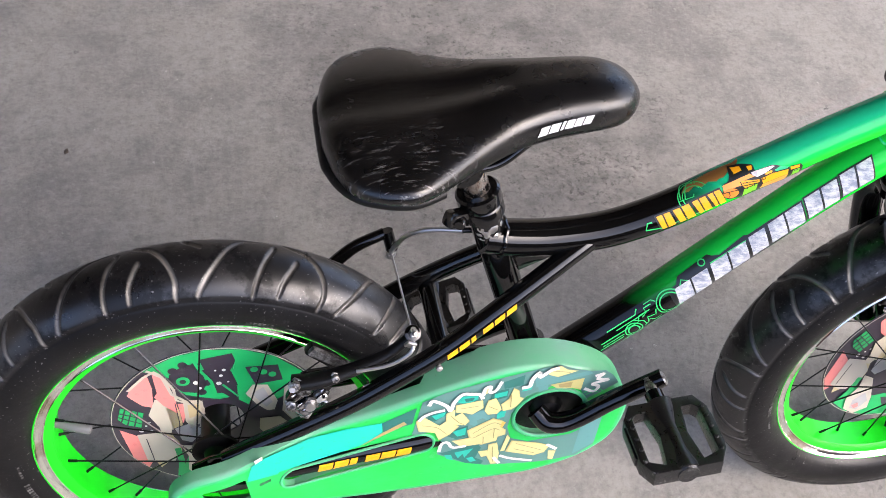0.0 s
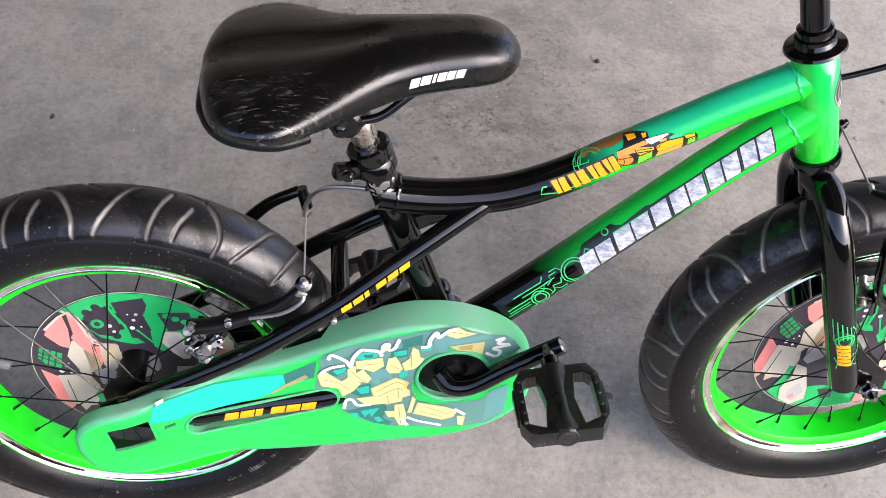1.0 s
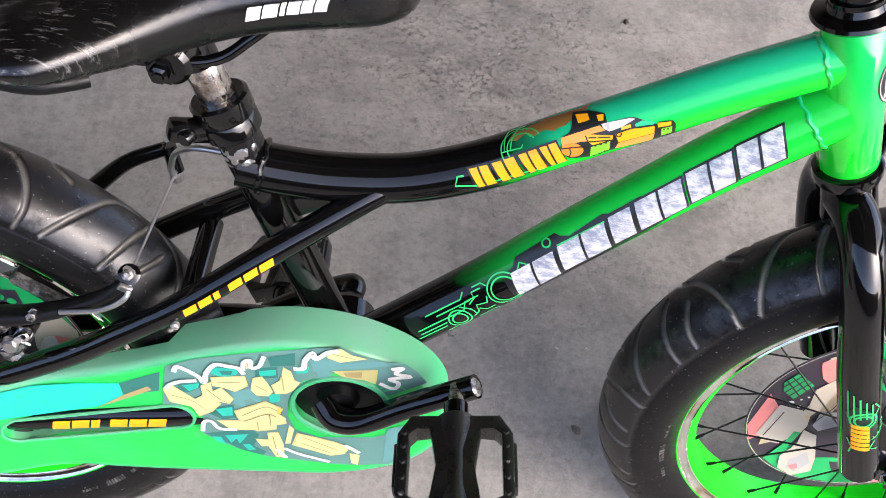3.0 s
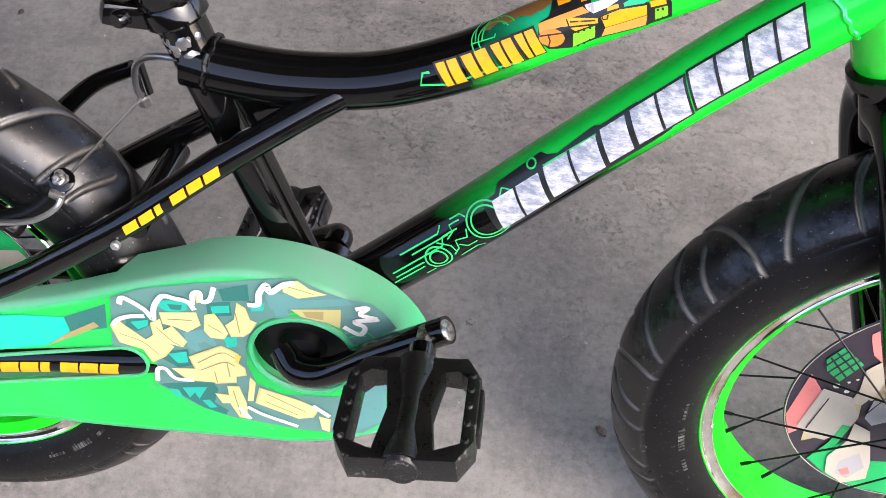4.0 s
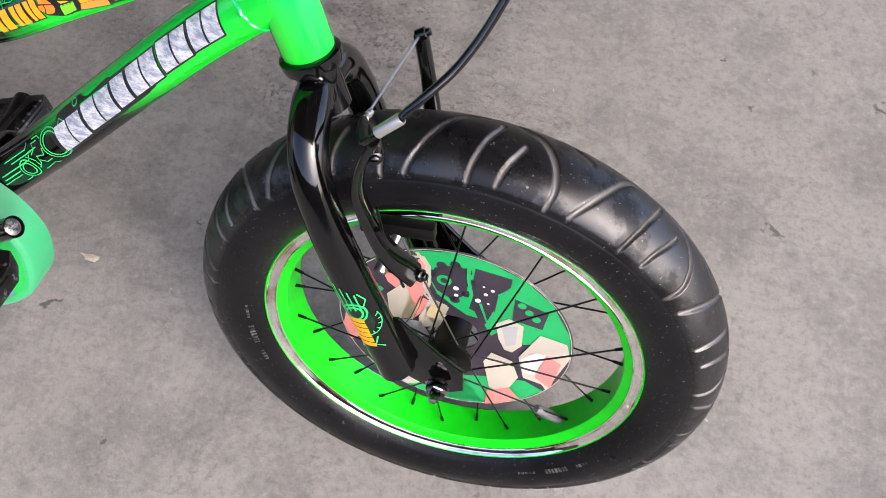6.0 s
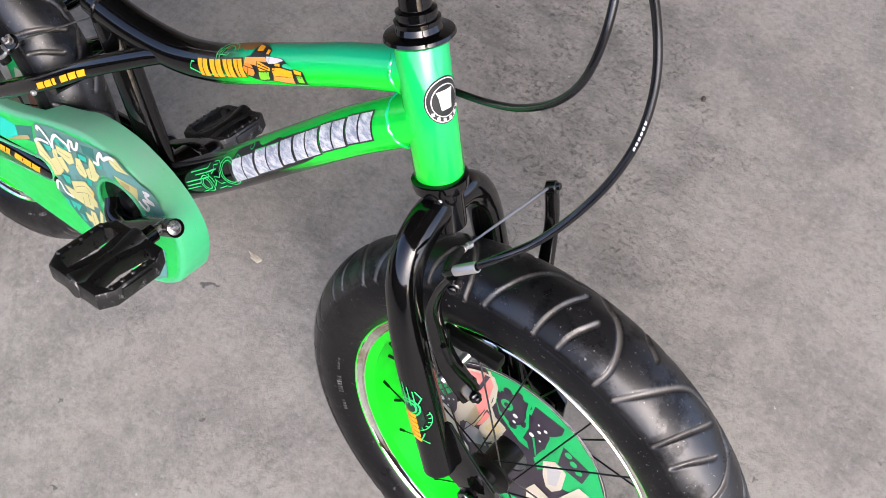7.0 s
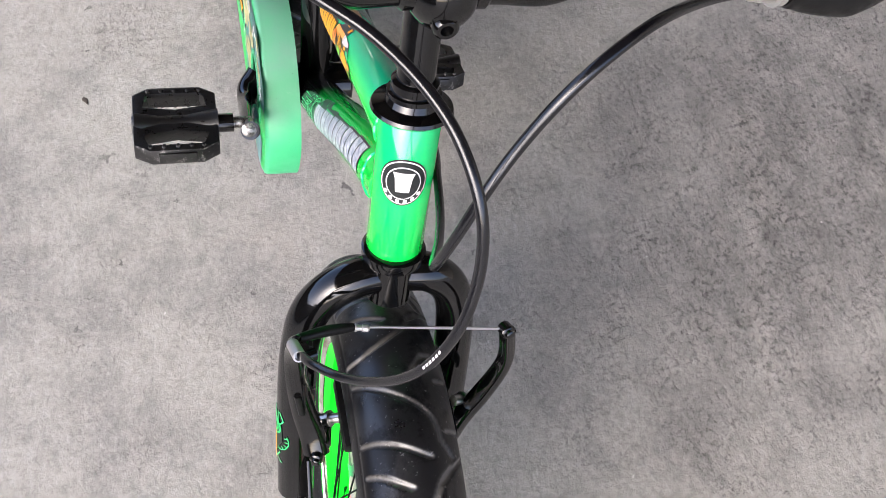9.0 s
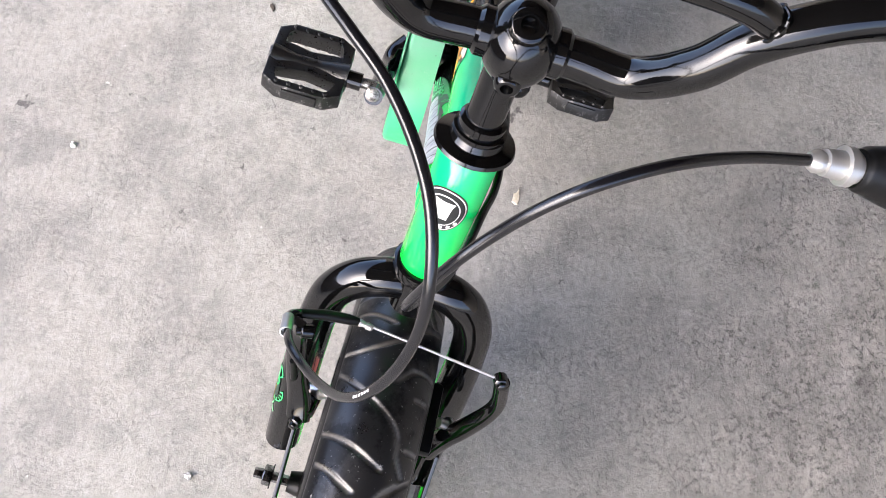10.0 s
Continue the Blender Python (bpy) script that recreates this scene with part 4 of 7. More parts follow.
# -- wheels --
PER, NU, NV = 11, 150, 96


def groove_field():
    """Depth of the tread over one period: rows round the wheel, columns across."""
    ur = 2 * math.pi / PER * ROUT
    strokes = [
        [(0.000, 0.039), (0.006, 0.028), (0.016, 0.012), (0.028, -0.006), (0.039, -0.016), (0.052, -0.019), (0.064, -0.027)],
        [(0.047, 0.039), (0.049, 0.026), (0.054, 0.010), (0.063, -0.009)],
        [(0.069, 0.037), (0.072, 0.024), (0.081, 0.006)],
        [(0.108, 0.040), (0.109, 0.026), (0.102, 0.008), (0.090, -0.008), (0.078, -0.015), (0.070, -0.024)],
        [(0.115, -0.017), (0.129, -0.006)],
    ]
    far = [[(a, max(b, 0.015)) for a, b in s if b > 0.008] for s in strokes[:4]]
    both = [[(-a, -b) for a, b in s] for s in strokes] + [[(-a - ur / 2, b) for a, b in s] for s in far]
    segs = []
    for s in both:
        pts = smooth_path([(a, b, 0) for a, b in s], 6)
        for p, q in zip(pts, pts[1:]):
            for sh in (-ur, 0, ur, 2 * ur):
                segs.append((p.x + sh, p.y, q.x + sh, q.y))
    segs = np.array(segs)
    arc = np.radians(np.linspace(-138, 138, NV)) * TUBE
    uu = np.arange(NU) / NU * ur
    U_, V_ = np.meshgrid(uu, arc, indexing="ij")
    best = np.full(U_.shape, 9.0)
    for x0, y0, x1, y1 in segs:
        dx, dy = x1 - x0, y1 - y0
        t = np.clip(((U_ - x0) * dx + (V_ - y0) * dy) / (dx * dx + dy * dy + 1e-12), 0, 1)
        best = np.minimum(best, np.hypot(U_ - x0 - t * dx, V_ - y0 - t * dy))
    return np.clip(1 - best / 0.0022, 0, 1) ** 0.6


def tyre_data():
    g = groove_field()
    n = PER * NU
    ang = np.radians(np.linspace(-138, 138, NV))
    th = np.arange(n) / n * 2 * np.pi
    depth = np.tile(g, (PER, 1))
    # the sidewall is flatter than the tread, with a step where the tread ends
    wall = 1 / (1 + np.exp(-(np.abs(ang) - 1.16) / 0.012))
    wid = TUBE * np.sin(ang) * (1 - 0.030 * wall * np.clip((2.2 - np.abs(ang)) / 0.9, 0, 1))
    step = 0.0012 * wall * np.clip((1.75 - np.abs(ang)) / 0.5, 0, 1) + 0.0012 * np.exp(-((np.abs(ang) - 1.20) / 0.03) ** 2)
    hgt = TUBE * np.cos(ang) * np.where(np.cos(ang) > 0, 1.0, 0.97)
    rad = (ROUT - TUBE) + hgt[None, :] - step[None, :] - 0.0026 * depth * np.maximum(np.cos(ang), 0.2)[None, :]
    y = np.repeat((wid)[None, :], n, 0) * (1 - 0.03 * depth)
    co = np.stack([rad * np.cos(th)[:, None], y, rad * np.sin(th)[:, None]], 2).reshape(-1, 3)
    idx = np.arange(n * NV).reshape(n, NV)
    nx = np.roll(idx, -1, 0)
    quads = np.stack([idx, nx, np.roll(nx, -1, 1), np.roll(idx, -1, 1)], 2).reshape(-1, 4)
    me = bpy.data.meshes.new("tyre")
    me.from_pydata(co.tolist(), [], quads.tolist())
    me.update()
    at = me.attributes.new("dust", "FLOAT", "POINT")
    at.data.foreach_set("value", np.clip(depth.reshape(-1) * 1.3, 0, 1).astype(np.float32))
    at = me.attributes.new("tread", "FLOAT", "POINT")
    at.data.foreach_set("value", np.tile((np.abs(ang) < 1.165).astype(np.float32), n))
    me.polygons.foreach_set("use_smooth", np.ones(len(me.polygons), dtype=bool))
    me.materials.append(rubber)
    return me


tyre_me = tyre_data()
HW = 0.0232


def rim_bm():
    prof = [(-HW + 0.0024, RIM - 0.0092), (-HW + 0.0034, RIM - 0.0120), (-0.016, RIM - 0.0172), (0.016, RIM - 0.0172), (HW - 0.0034, RIM - 0.0120), (HW - 0.0024, RIM - 0.0092), (HW - 0.006, RIM - 0.007), (-HW + 0.006, RIM - 0.007)]
    return lathe(bmesh.new(), prof, (0, 0, 0), (0, 1, 0), 144, True)


def band_bm(sy):
    """Machined edge: a slightly hollow mirror band between two rolled borders."""
    prof = [(sy * (HW - 0.006), RIM - 0.0096)]
    for k in range(17):
        u = k / 16
        roll = 0.0011 * (math.exp(-((u - 0.06) / 0.07) ** 2) + math.exp(-((u - 0.92) / 0.08) ** 2))
        prof.append((sy * (HW - 0.0020 + 0.0024 * u + roll - 0.0018 * (1 - abs(2 * u - 1))), RIM - 0.0096 + 0.0090 * u))
    prof.append((sy * (HW - 0.006), RIM - 0.002))
    return lathe(bmesh.new(), prof, (0, 0, 0), (0, 1, 0), 160, True)


def lip_bm(sy):
    prof = [(sy * (HW - 0.002), RIM - 0.0010), (sy * (HW + 0.0010), RIM - 0.0011), (sy * (HW + 0.0016), RIM - 0.0004), (sy * (HW + 0.0010), RIM + 0.0004), (sy * (HW - 0.002), RIM + 0.0004)]
    return lathe(bmesh.new(), prof, (0, 0, 0), (0, 1, 0), 144, True)


def disc_art(parent, turn, D, off):
    """The printed plastic disc between the spokes, its picture kept as plain shapes."""
    inks = [ink_plum, ink_disc, ink_pink, ink_bone, ink_white, ink_grey, ink_cream2]
    whole = lathe(bmesh.new(), [(D, 0.022), (D, 0.1005), (D + 0.0008, 0.1012), (D + 0.0016, 0.1005), (D + 0.0016, 0.022)], (off, 0, 0), (0, 1, 0), 96, True)

    def decal(name, bm, fn, material, parent):
        tmp = bpy.data.meshes.new("print")
        bend(bm, fn).to_mesh(tmp)
        bm.free()
        whole.faces.ensure_lookup_table()
        n0 = len(whole.faces)
        whole.from_mesh(tmp)
        whole.faces.ensure_lookup_table()
        for f in whole.faces[n0:]:
            f.material_index = inks.index(material)
            if f.normal.y > 0:
                f.normal_flip()
        bpy.data.meshes.remove(tmp)

    disc = None

    def lay(level):
        c, s = math.cos(radians(turn)), math.sin(radians(turn))
        return lambda a, b: V((a * c - b * s + off, D - 0.0003 * level, a * s + b * c))

    def sector(r0, r1, a0, a1, m_, level, name="print"):
        decal(name, ring_sheet(r0, r1, 0, 0, a0, a1, max(4, int((a1 - a0) / 5))), lay(level), m_, disc)

    def poly(pts, m_, level, name="print"):
        decal(name, sheet(pts), lay(level), m_, disc)

    poly([(-0.0408, 0.0911), (-0.0086, 0.0994), (0.02, 0.0978), (0.0501, 0.0863), (0.0746, 0.0663), (0.095, 0.0306), (0.0987, 0.0093), (0.0799, 0.014), (0.0667, 0.0093), (0.0534, 0.0045), (0.0378, 0.016), (0.0317, 0.0082), (0.0208, 0.0267), (0.0086, 0.0279), (-0.0025, 0.035), (-0.0173, 0.0459), (-0.0254, 0.0638), (-0.0295, 0.0823)], ink_disc, 1)
    poly([(-0.0214, 0.0775), (-0.0024, 0.0869), (0.0074, 0.0783), (0.0059, 0.0536), (-0.0032, 0.0427), (-0.0177, 0.051), (-0.0233, 0.062)], ink_plum, 2)
    decal("print", ring_sheet(0.0000, 0.0042, -0.0236, 0.0704, 0, 360, 18), lay(2), ink_plum, disc)
    decal("print", ring_sheet(0.0000, 0.0042, -0.0160, 0.0820, 0, 360, 18), lay(2), ink_plum, disc)
    decal("print", ring_sheet(0.0000, 0.0042, -0.0052, 0.0862, 0, 360, 18), lay(2), ink_plum, disc)
    decal("print", ring_sheet(0.0000, 0.0042, 0.0045, 0.0812, 0, 360, 18), lay(2), ink_plum, disc)
    decal("print", ring_sheet(0.0000, 0.0042, 0.0090, 0.0691, 0, 360, 18), lay(2), ink_plum, disc)
    decal("print", ring_sheet(0.0000, 0.0042, 0.0065, 0.0546, 0, 360, 18), lay(2), ink_plum, disc)
    decal("print", ring_sheet(0.0000, 0.0042, -0.0024, 0.0440, 0, 360, 18), lay(2), ink_plum, disc)
    decal("print", ring_sheet(0.0000, 0.0062, -0.0127, 0.0653, 0, 360, 18), lay(3), ink_disc, disc)
    decal("print", ring_sheet(0.0000, 0.0030, -0.0127, 0.0653, 0, 360, 18), lay(4), ink_plum, disc)
    poly([(0.0107, 0.0876), (0.0404, 0.0849), (0.0402, 0.0749), (0.0319, 0.0621), (0.0312, 0.041), (0.0237, 0.0167), (0.0147, 0.0354), (0.0075, 0.0383), (0.0099, 0.0549)], ink_plum, 2)
    decal("print", stroke([(0.0053, 0.0979), (0.0065, 0.074), (0.0105, 0.0551), (0.008, 0.0332)], 0.0030), lay(3), ink_disc, disc)
    decal("print", stroke([(0.0319, 0.0621), (0.0389, 0.072), (0.0435, 0.0504), (0.0377, 0.0432), (0.0388, 0.0219)], 0.0024), lay(3), ink_disc, disc)
    decal("print", stroke([(0.0185, 0.0473), (0.0262, 0.0258), (0.0312, 0.041)], 0.0024), lay(3), ink_disc, disc)
    poly([(0.0452, 0.0624), (0.0738, 0.0543), (0.0717, 0.0322), (0.0463, 0.0354)], ink_plum, 2)
    decal("print", ring_sheet(0.0000, 0.0036, 0.0518, 0.0563, 0, 360, 18), lay(3), ink_disc, disc)
    decal("print", ring_sheet(0.0000, 0.0036, 0.0585, 0.0497, 0, 360, 18), lay(3), ink_disc, disc)
    decal("print", ring_sheet(0.0000, 0.0036, 0.0652, 0.0435, 0, 360, 18), lay(3), ink_disc, disc)
    poly([(0.0737, 0.0202), (0.089, 0.0172), (0.0924, 0.0059), (0.0809, 0.0075)], ink_disc, 3)
    poly([(0.0337, 0.0267), (0.0437, 0.0367), (0.0565, 0.0313), (0.0582, 0.0051), (0.0514, -0.0066), (0.0448, -0.0055), (0.0382, 0.0077)], ink_bone, 4)
    poly([(0.0387, 0.0252), (0.0519, 0.0297), (0.0532, 0.0056), (0.0454, 0.0005)], ink_grey, 5)
    poly([(0.0577, -0.0113), (0.0712, 0.0249), (0.0941, 0.0213), (0.0997, 0.0037), (0.087, -0.049), (0.0818, -0.0419), (0.0653, -0.0388)], ink_bone, 4)
    poly([(0.075, -0.0333), (0.0802, 0.0015), (0.0938, -0.0064), (0.0897, -0.0438)], ink_pink, 6)
    poly([(0.0599, -0.0117), (0.0714, 0.0012), (0.0795, 0.0012), (0.0739, -0.0306), (0.064, -0.03)], ink_white, 6)
    poly([(-0.0046, -0.0652), (0.0316, -0.0515), (0.0676, -0.0442), (0.0847, -0.0527), (0.0663, -0.0746), (0.0476, -0.0877), (0.0282, -0.0957), (-0.0017, -0.0998)], ink_disc, 1)
    poly([(0.029, -0.029), (0.0344, -0.0139), (0.0531, -0.019), (0.0611, -0.0404), (0.0512, -0.071), (0.0376, -0.0645)], ink_bone, 4)
    poly([(0.0367, -0.0701), (0.0547, -0.058), (0.0663, -0.0717), (0.0492, -0.0868), (0.0368, -0.0928)], ink_pink, 5)
    poly([(-0.0588, 0.0323), (-0.0451, 0.0514), (-0.0328, 0.0471), (-0.0334, 0.0181), (-0.0461, 0.0027), (-0.0565, 0.0103)], ink_bone, 4)
    poly([(-0.0439, 0.0553), (-0.0299, 0.0699), (-0.027, 0.0479), (-0.0331, 0.0237), (-0.0411, 0.0413)], ink_pink, 5)
    decal("print", stroke([(-0.0364, 0.0922), (-0.0272, 0.0791), (-0.0281, 0.0528), (-0.0201, 0.0387), (-0.0088, 0.035), (-0.0113, 0.0157), (-0.0144, 0.0006)], 0.0030), lay(6), ink_bone, disc)
    poly([(-0.0256, 0.0273), (-0.0143, 0.0353), (-0.0077, 0.0224), (-0.0141, 0.0064), (-0.0234, 0.0116)], ink_bone, 5)
    sector(0.0997, 0.1004, 0, 360, ink_bone, 1)
    # pink and bone coloured plates
    poly([(-0.0658, 0.0655), (-0.0543, 0.0782), (-0.0386, 0.0869), (-0.0415, 0.0664), (-0.0508, 0.0404), (-0.0586, 0.0469), (-0.0639, 0.0592)], ink_pink, 2)
    poly([(-0.0344, 0.0841), (-0.028, 0.0823), (-0.025, 0.0687), (-0.0301, 0.0425), (-0.0431, 0.0347), (-0.04, 0.0578)], ink_pink, 3)
    poly([(-0.078, 0.0519), (-0.0618, 0.0369), (-0.0719, 0.0177), (-0.0831, 0.0272), (-0.0865, 0.0376)], ink_disc, 3)
    decal("print", stroke([(-0.0739, 0.0498), (-0.0852, 0.0321)], 0.0014), lay(4), ink_plum, disc)
    decal("print", stroke([(-0.0694, 0.046), (-0.0819, 0.0259)], 0.0014), lay(4), ink_plum, disc)
    decal("print", stroke([(-0.0654, 0.0414), (-0.0773, 0.0211)], 0.0014), lay(4), ink_plum, disc)
    decal("print", stroke([(-0.0819, 0.0455), (-0.0655, 0.0295)], 0.0014), lay(4), ink_plum, disc)
    decal("print", stroke([(-0.0845, 0.0404), (-0.0693, 0.023)], 0.0014), lay(4), ink_plum, disc)
    poly([(-0.0531, 0.0309), (-0.0437, 0.0298), (-0.045, 0.0086), (-0.0513, -0.0046), (-0.0588, -0.0004)], ink_bone, 3)
    poly([(-0.0409, 0.0357), (-0.0298, 0.0407), (-0.031, 0.0259), (-0.0357, 0.0057), (-0.0458, 0.0044)], ink_cream2, 4)
    poly([(-0.0283, 0.0378), (-0.0231, 0.0354), (-0.0266, 0.0203), (-0.0346, 0.008)], ink_pink, 4)
    poly([(-0.0225, 0.0402), (-0.0063, 0.0328), (-0.0163, 0.0042), (-0.0294, -0.0024), (-0.0308, 0.0112)], ink_bone, 5)
    poly([(-0.0207, 0.033), (-0.0095, 0.0296), (-0.0163, 0.0146), (-0.0259, 0.0141)], ink_cream2, 6)
    poly([(-0.0916, 0.022), (-0.0776, 0.0027), (-0.0813, -0.0356), (-0.0893, -0.044), (-0.0968, -0.0233)], ink_pink, 2)
    poly([(-0.0735, 0.0014), (-0.0505, -0.003), (-0.0482, -0.0172), (-0.0509, -0.032), (-0.0788, -0.0497), (-0.0801, -0.0332)], ink_cream2, 3)
    poly([(-0.0443, 0.004), (-0.0284, 0.0061), (-0.0196, -0.0098), (-0.0374, -0.0224), (-0.0445, -0.0156)], ink_grey, 5)
    decal("print", stroke([(-0.0739, 0.0006), (-0.0799, -0.0341)], 0.0010), lay(6), ink_plum, disc)
    decal("print", stroke([(-0.0301, 0.04), (-0.037, 0.0105), (-0.0481, -0.0182)], 0.0010), lay(6), ink_plum, disc)
    decal("print", stroke([(-0.0623, 0.0725), (-0.0424, 0.0849), (-0.0306, 0.0885), (-0.0256, 0.0792), (-0.0241, 0.0588), (-0.0274, 0.0433), (-0.0222, 0.0384), (-0.0073, 0.0331), (-0.0123, 0.0117), (-0.0214, -0.003)], 0.0026), lay(6), ink_bone, disc)
    decal("print", ring_sheet(0, 0.0011, 0.0195, 0.0698, 0, 360, 10), lay(7), ink_white, disc)
    decal("print", ring_sheet(0, 0.0018, 0.0219, 0.0612, 0, 360, 10), lay(7), ink_white, disc)
    decal("print", ring_sheet(0, 0.0025, 0.0165, 0.0516, 0, 360, 10), lay(7), ink_white, disc)
    decal("print", ring_sheet(0, 0.0011, 0.0251, 0.0506, 0, 360, 10), lay(7), ink_white, disc)
    decal("print", ring_sheet(0, 0.0018, -0.0016, 0.0520, 0, 360, 10), lay(7), ink_white, disc)
    decal("print", ring_sheet(0, 0.0025, -0.0023, 0.0604, 0, 360, 10), lay(7), ink_white, disc)
    decal("print", ring_sheet(0, 0.0011, -0.0663, 0.0195, 0, 360, 10), lay(7), ink_white, disc)
    decal("print", ring_sheet(0, 0.0018, -0.0649, 0.0103, 0, 360, 10), lay(7), ink_white, disc)
    decal("print", ring_sheet(0, 0.0025, -0.0729, 0.0145, 0, 360, 10), lay(7), ink_white, disc)
    decal("print", ring_sheet(0, 0.0011, -0.0616, 0.0232, 0, 360, 10), lay(7), ink_white, disc)
    decal("print", ring_sheet(0, 0.0018, 0.0269, 0.0676, 0, 360, 10), lay(7), ink_white, disc)
    poly([(-0.0799, 0.0091), (-0.0591, 0.0039), (-0.0489, -0.0138), (-0.0516, -0.0284), (-0.0633, -0.0449), (-0.0734, -0.0435), (-0.0863, -0.0337)], ink_bone, 4)
    decal("print", stroke([(-0.0533, -0.0258), (-0.057, -0.0469), (-0.0666, -0.0699)], 0.0060), lay(5), ink_disc, disc)
    poly([(-0.0678, -0.0701), (-0.0493, -0.0865), (-0.0228, -0.097), (0.0067, -0.0994), (0.036, -0.0929), (0.0163, -0.0657), (-0.0087, -0.0605), (-0.0256, -0.0632), (-0.0482, -0.0426)], ink_disc, 1)
    poly([(-0.0492, -0.0223), (-0.0361, -0.029), (-0.0249, -0.0631), (-0.0219, -0.0828), (-0.0367, -0.0918), (-0.0521, -0.0814), (-0.0561, -0.0632), (-0.0482, -0.0426)], ink_bone, 5)
    poly([(-0.0466, -0.0666), (-0.0358, -0.0538), (-0.0272, -0.0697), (-0.0355, -0.0851), (-0.0455, -0.0803)], ink_grey, 6)
    poly([(-0.0445, -0.0757), (-0.0383, -0.0715), (-0.035, -0.0786), (-0.0398, -0.0819)], ink_pink, 7)
    poly([(-0.0109, -0.067), (0.0069, -0.0672), (0.0092, -0.0827), (-0.0025, -0.0834)], ink_plum, 2)
    ob = part("spoke_disc", whole, ink_plum, parent, "printed plastic disc in green, plum and pink")
    for m_ in inks[1:]:
        ob.data.materials.append(m_)
    return ob


def marking_bm(start, rows):
    """Raised sidewall marks, too worn to read: plain bars along an arc, seen on the near side."""
    bm = bmesh.new()
    rnd = random.Random(11)
    a = start
    for count, tall in rows:
        for _ in range(count):
            wide = rnd.uniform(0.0014, 0.0030)
            step = math.degrees(wide / 0.184)
            ring = []
            for lift in (-0.0004, 0.0005):
                for side, da in ((-1, 0), (-1, step), (1, step), (1, 0)):
                    g = radians(-112) - side * tall / 2 / TUBE
                    r_, y_ = ROUT - TUBE + 0.97 * (TUBE + lift) * math.cos(g), 0.993 * (TUBE + lift) * math.sin(g)
                    th = radians(a + da)
                    ring.append(bm.verts.new((r_ * math.cos(th), y_, r_ * math.sin(th))))
            for q in ((0, 1, 2, 3), (4, 5, 6, 7), (0, 1, 5, 4), (1, 2, 6, 5), (2, 3, 7, 6), (3, 0, 4, 7)):
                bm.faces.new([ring[i] for i in q])
            a += step + 0.5
        a += 3.2
    return bm


def make_wheel(name, m, turn, valve_at, tread_at, disc_y):
    hub = part(name, lathe(bmesh.new(), [(-0.046, 0.009), (-0.036, 0.011), (-0.034, 0.022), (-0.0305, 0.022), (-0.026, 0.014), (0.026, 0.014), (0.0305, 0.022), (0.034, 0.022), (0.036, 0.011), (0.046, 0.009)], (0, 0, 0), (0, 1, 0)), plastic, bicycle)
    ty = new("tyre", tyre_me)
    ty.parent = hub
    ty.rotation_euler = (0, -radians(tread_at), 0)
    ty["label"] = "fat black tyre with dusty grooves"
    for a in (-62, 60, 178):
        part("tyre_marking", marking_bm(a, ((5, 0.0022), (7, 0.0046), (4, 0.0030))), worn_rubber, hub, "worn raised sidewall marks")
    part("rim", rim_bm(), neon, hub, "neon green rim")
    for sy in (-1, 1):
        part("rim_band", band_bm(sy), chrome, hub, "bright machined rim edge")
        part("rim_lip", lip_bm(sy), neon, hub)
    n = 28
    for k in range(n):
        sy = -1 if k % 2 else 1
        a = 2 * math.pi * k / n
        b = a + (1 if (k // 2) % 2 else -1) * radians(58)
        p = V((0.0195 * math.cos(b), sy * 0.032, 0.0195 * math.sin(b)))
        q = V(((RIM - 0.0185) * math.cos(a), sy * 0.004, (RIM - 0.0185) * math.sin(a)))
        part("spoke", tube(bmesh.new(), [p, q], 0.0008, 6, 1), spoke_steel, hub)
        d = (p - q).normalized()
        part("nipple", lathe(bmesh.new(), [(-0.002, 0.0015), (0.006, 0.0014), (0.0075, 0.0010)], q, d, 8), spoke_steel, hub)
    va = radians(valve_at)
    vdir = V((-math.cos(va), 0, -math.sin(va)))
    part("valve", lathe(bmesh.new(), [(0, 0.0045), (0.010, 0.0042), (0.012, 0.0048), (0.030, 0.0045), (0.032, 0.0035)], -vdir * (RIM - 0.018) + V((0, -0.002, 0)), (vdir + V((0, -0.25, 0))), 12), valve_grey, hub, "grey valve cap")
    disc_art(hub, turn, disc_y, 0.005 if name == "rear_wheel" else 0.0)
    for sy in (-1, 1):
        part("axle_nut", lathe(bmesh.new(), [(0.046, 0.0045), (0.060, 0.0045), (0.0601, 0.0105), (0.0612, 0.0108), (0.0615, 0.0088), (0.0670, 0.0088), (0.0680, 0.0078), (0.0685, 0.0045), (0.0755, 0.0044), (0.0760, 0.0036)], (0, 0, 0), (0, sy, 0), 6), dark_steel, hub, "black axle nut with pale steel patches")
    hub.matrix_local = m
    return hub


make_wheel("rear_wheel", Matrix.Translation((0.0026, 0.0004, -0.0022)), 14.8, 170, 88.7, 0.004)
steer = Matrix.Translation(HEAD_LOW) @ Matrix.Rotation(radians(STEER), 4, STEER_AXIS) @ Matrix.Translation(-HEAD_LOW)
make_wheel("front_wheel", steer @ Matrix.Translation((BASE, -0.005, 0)), 0, -42, 69.7, -0.005)

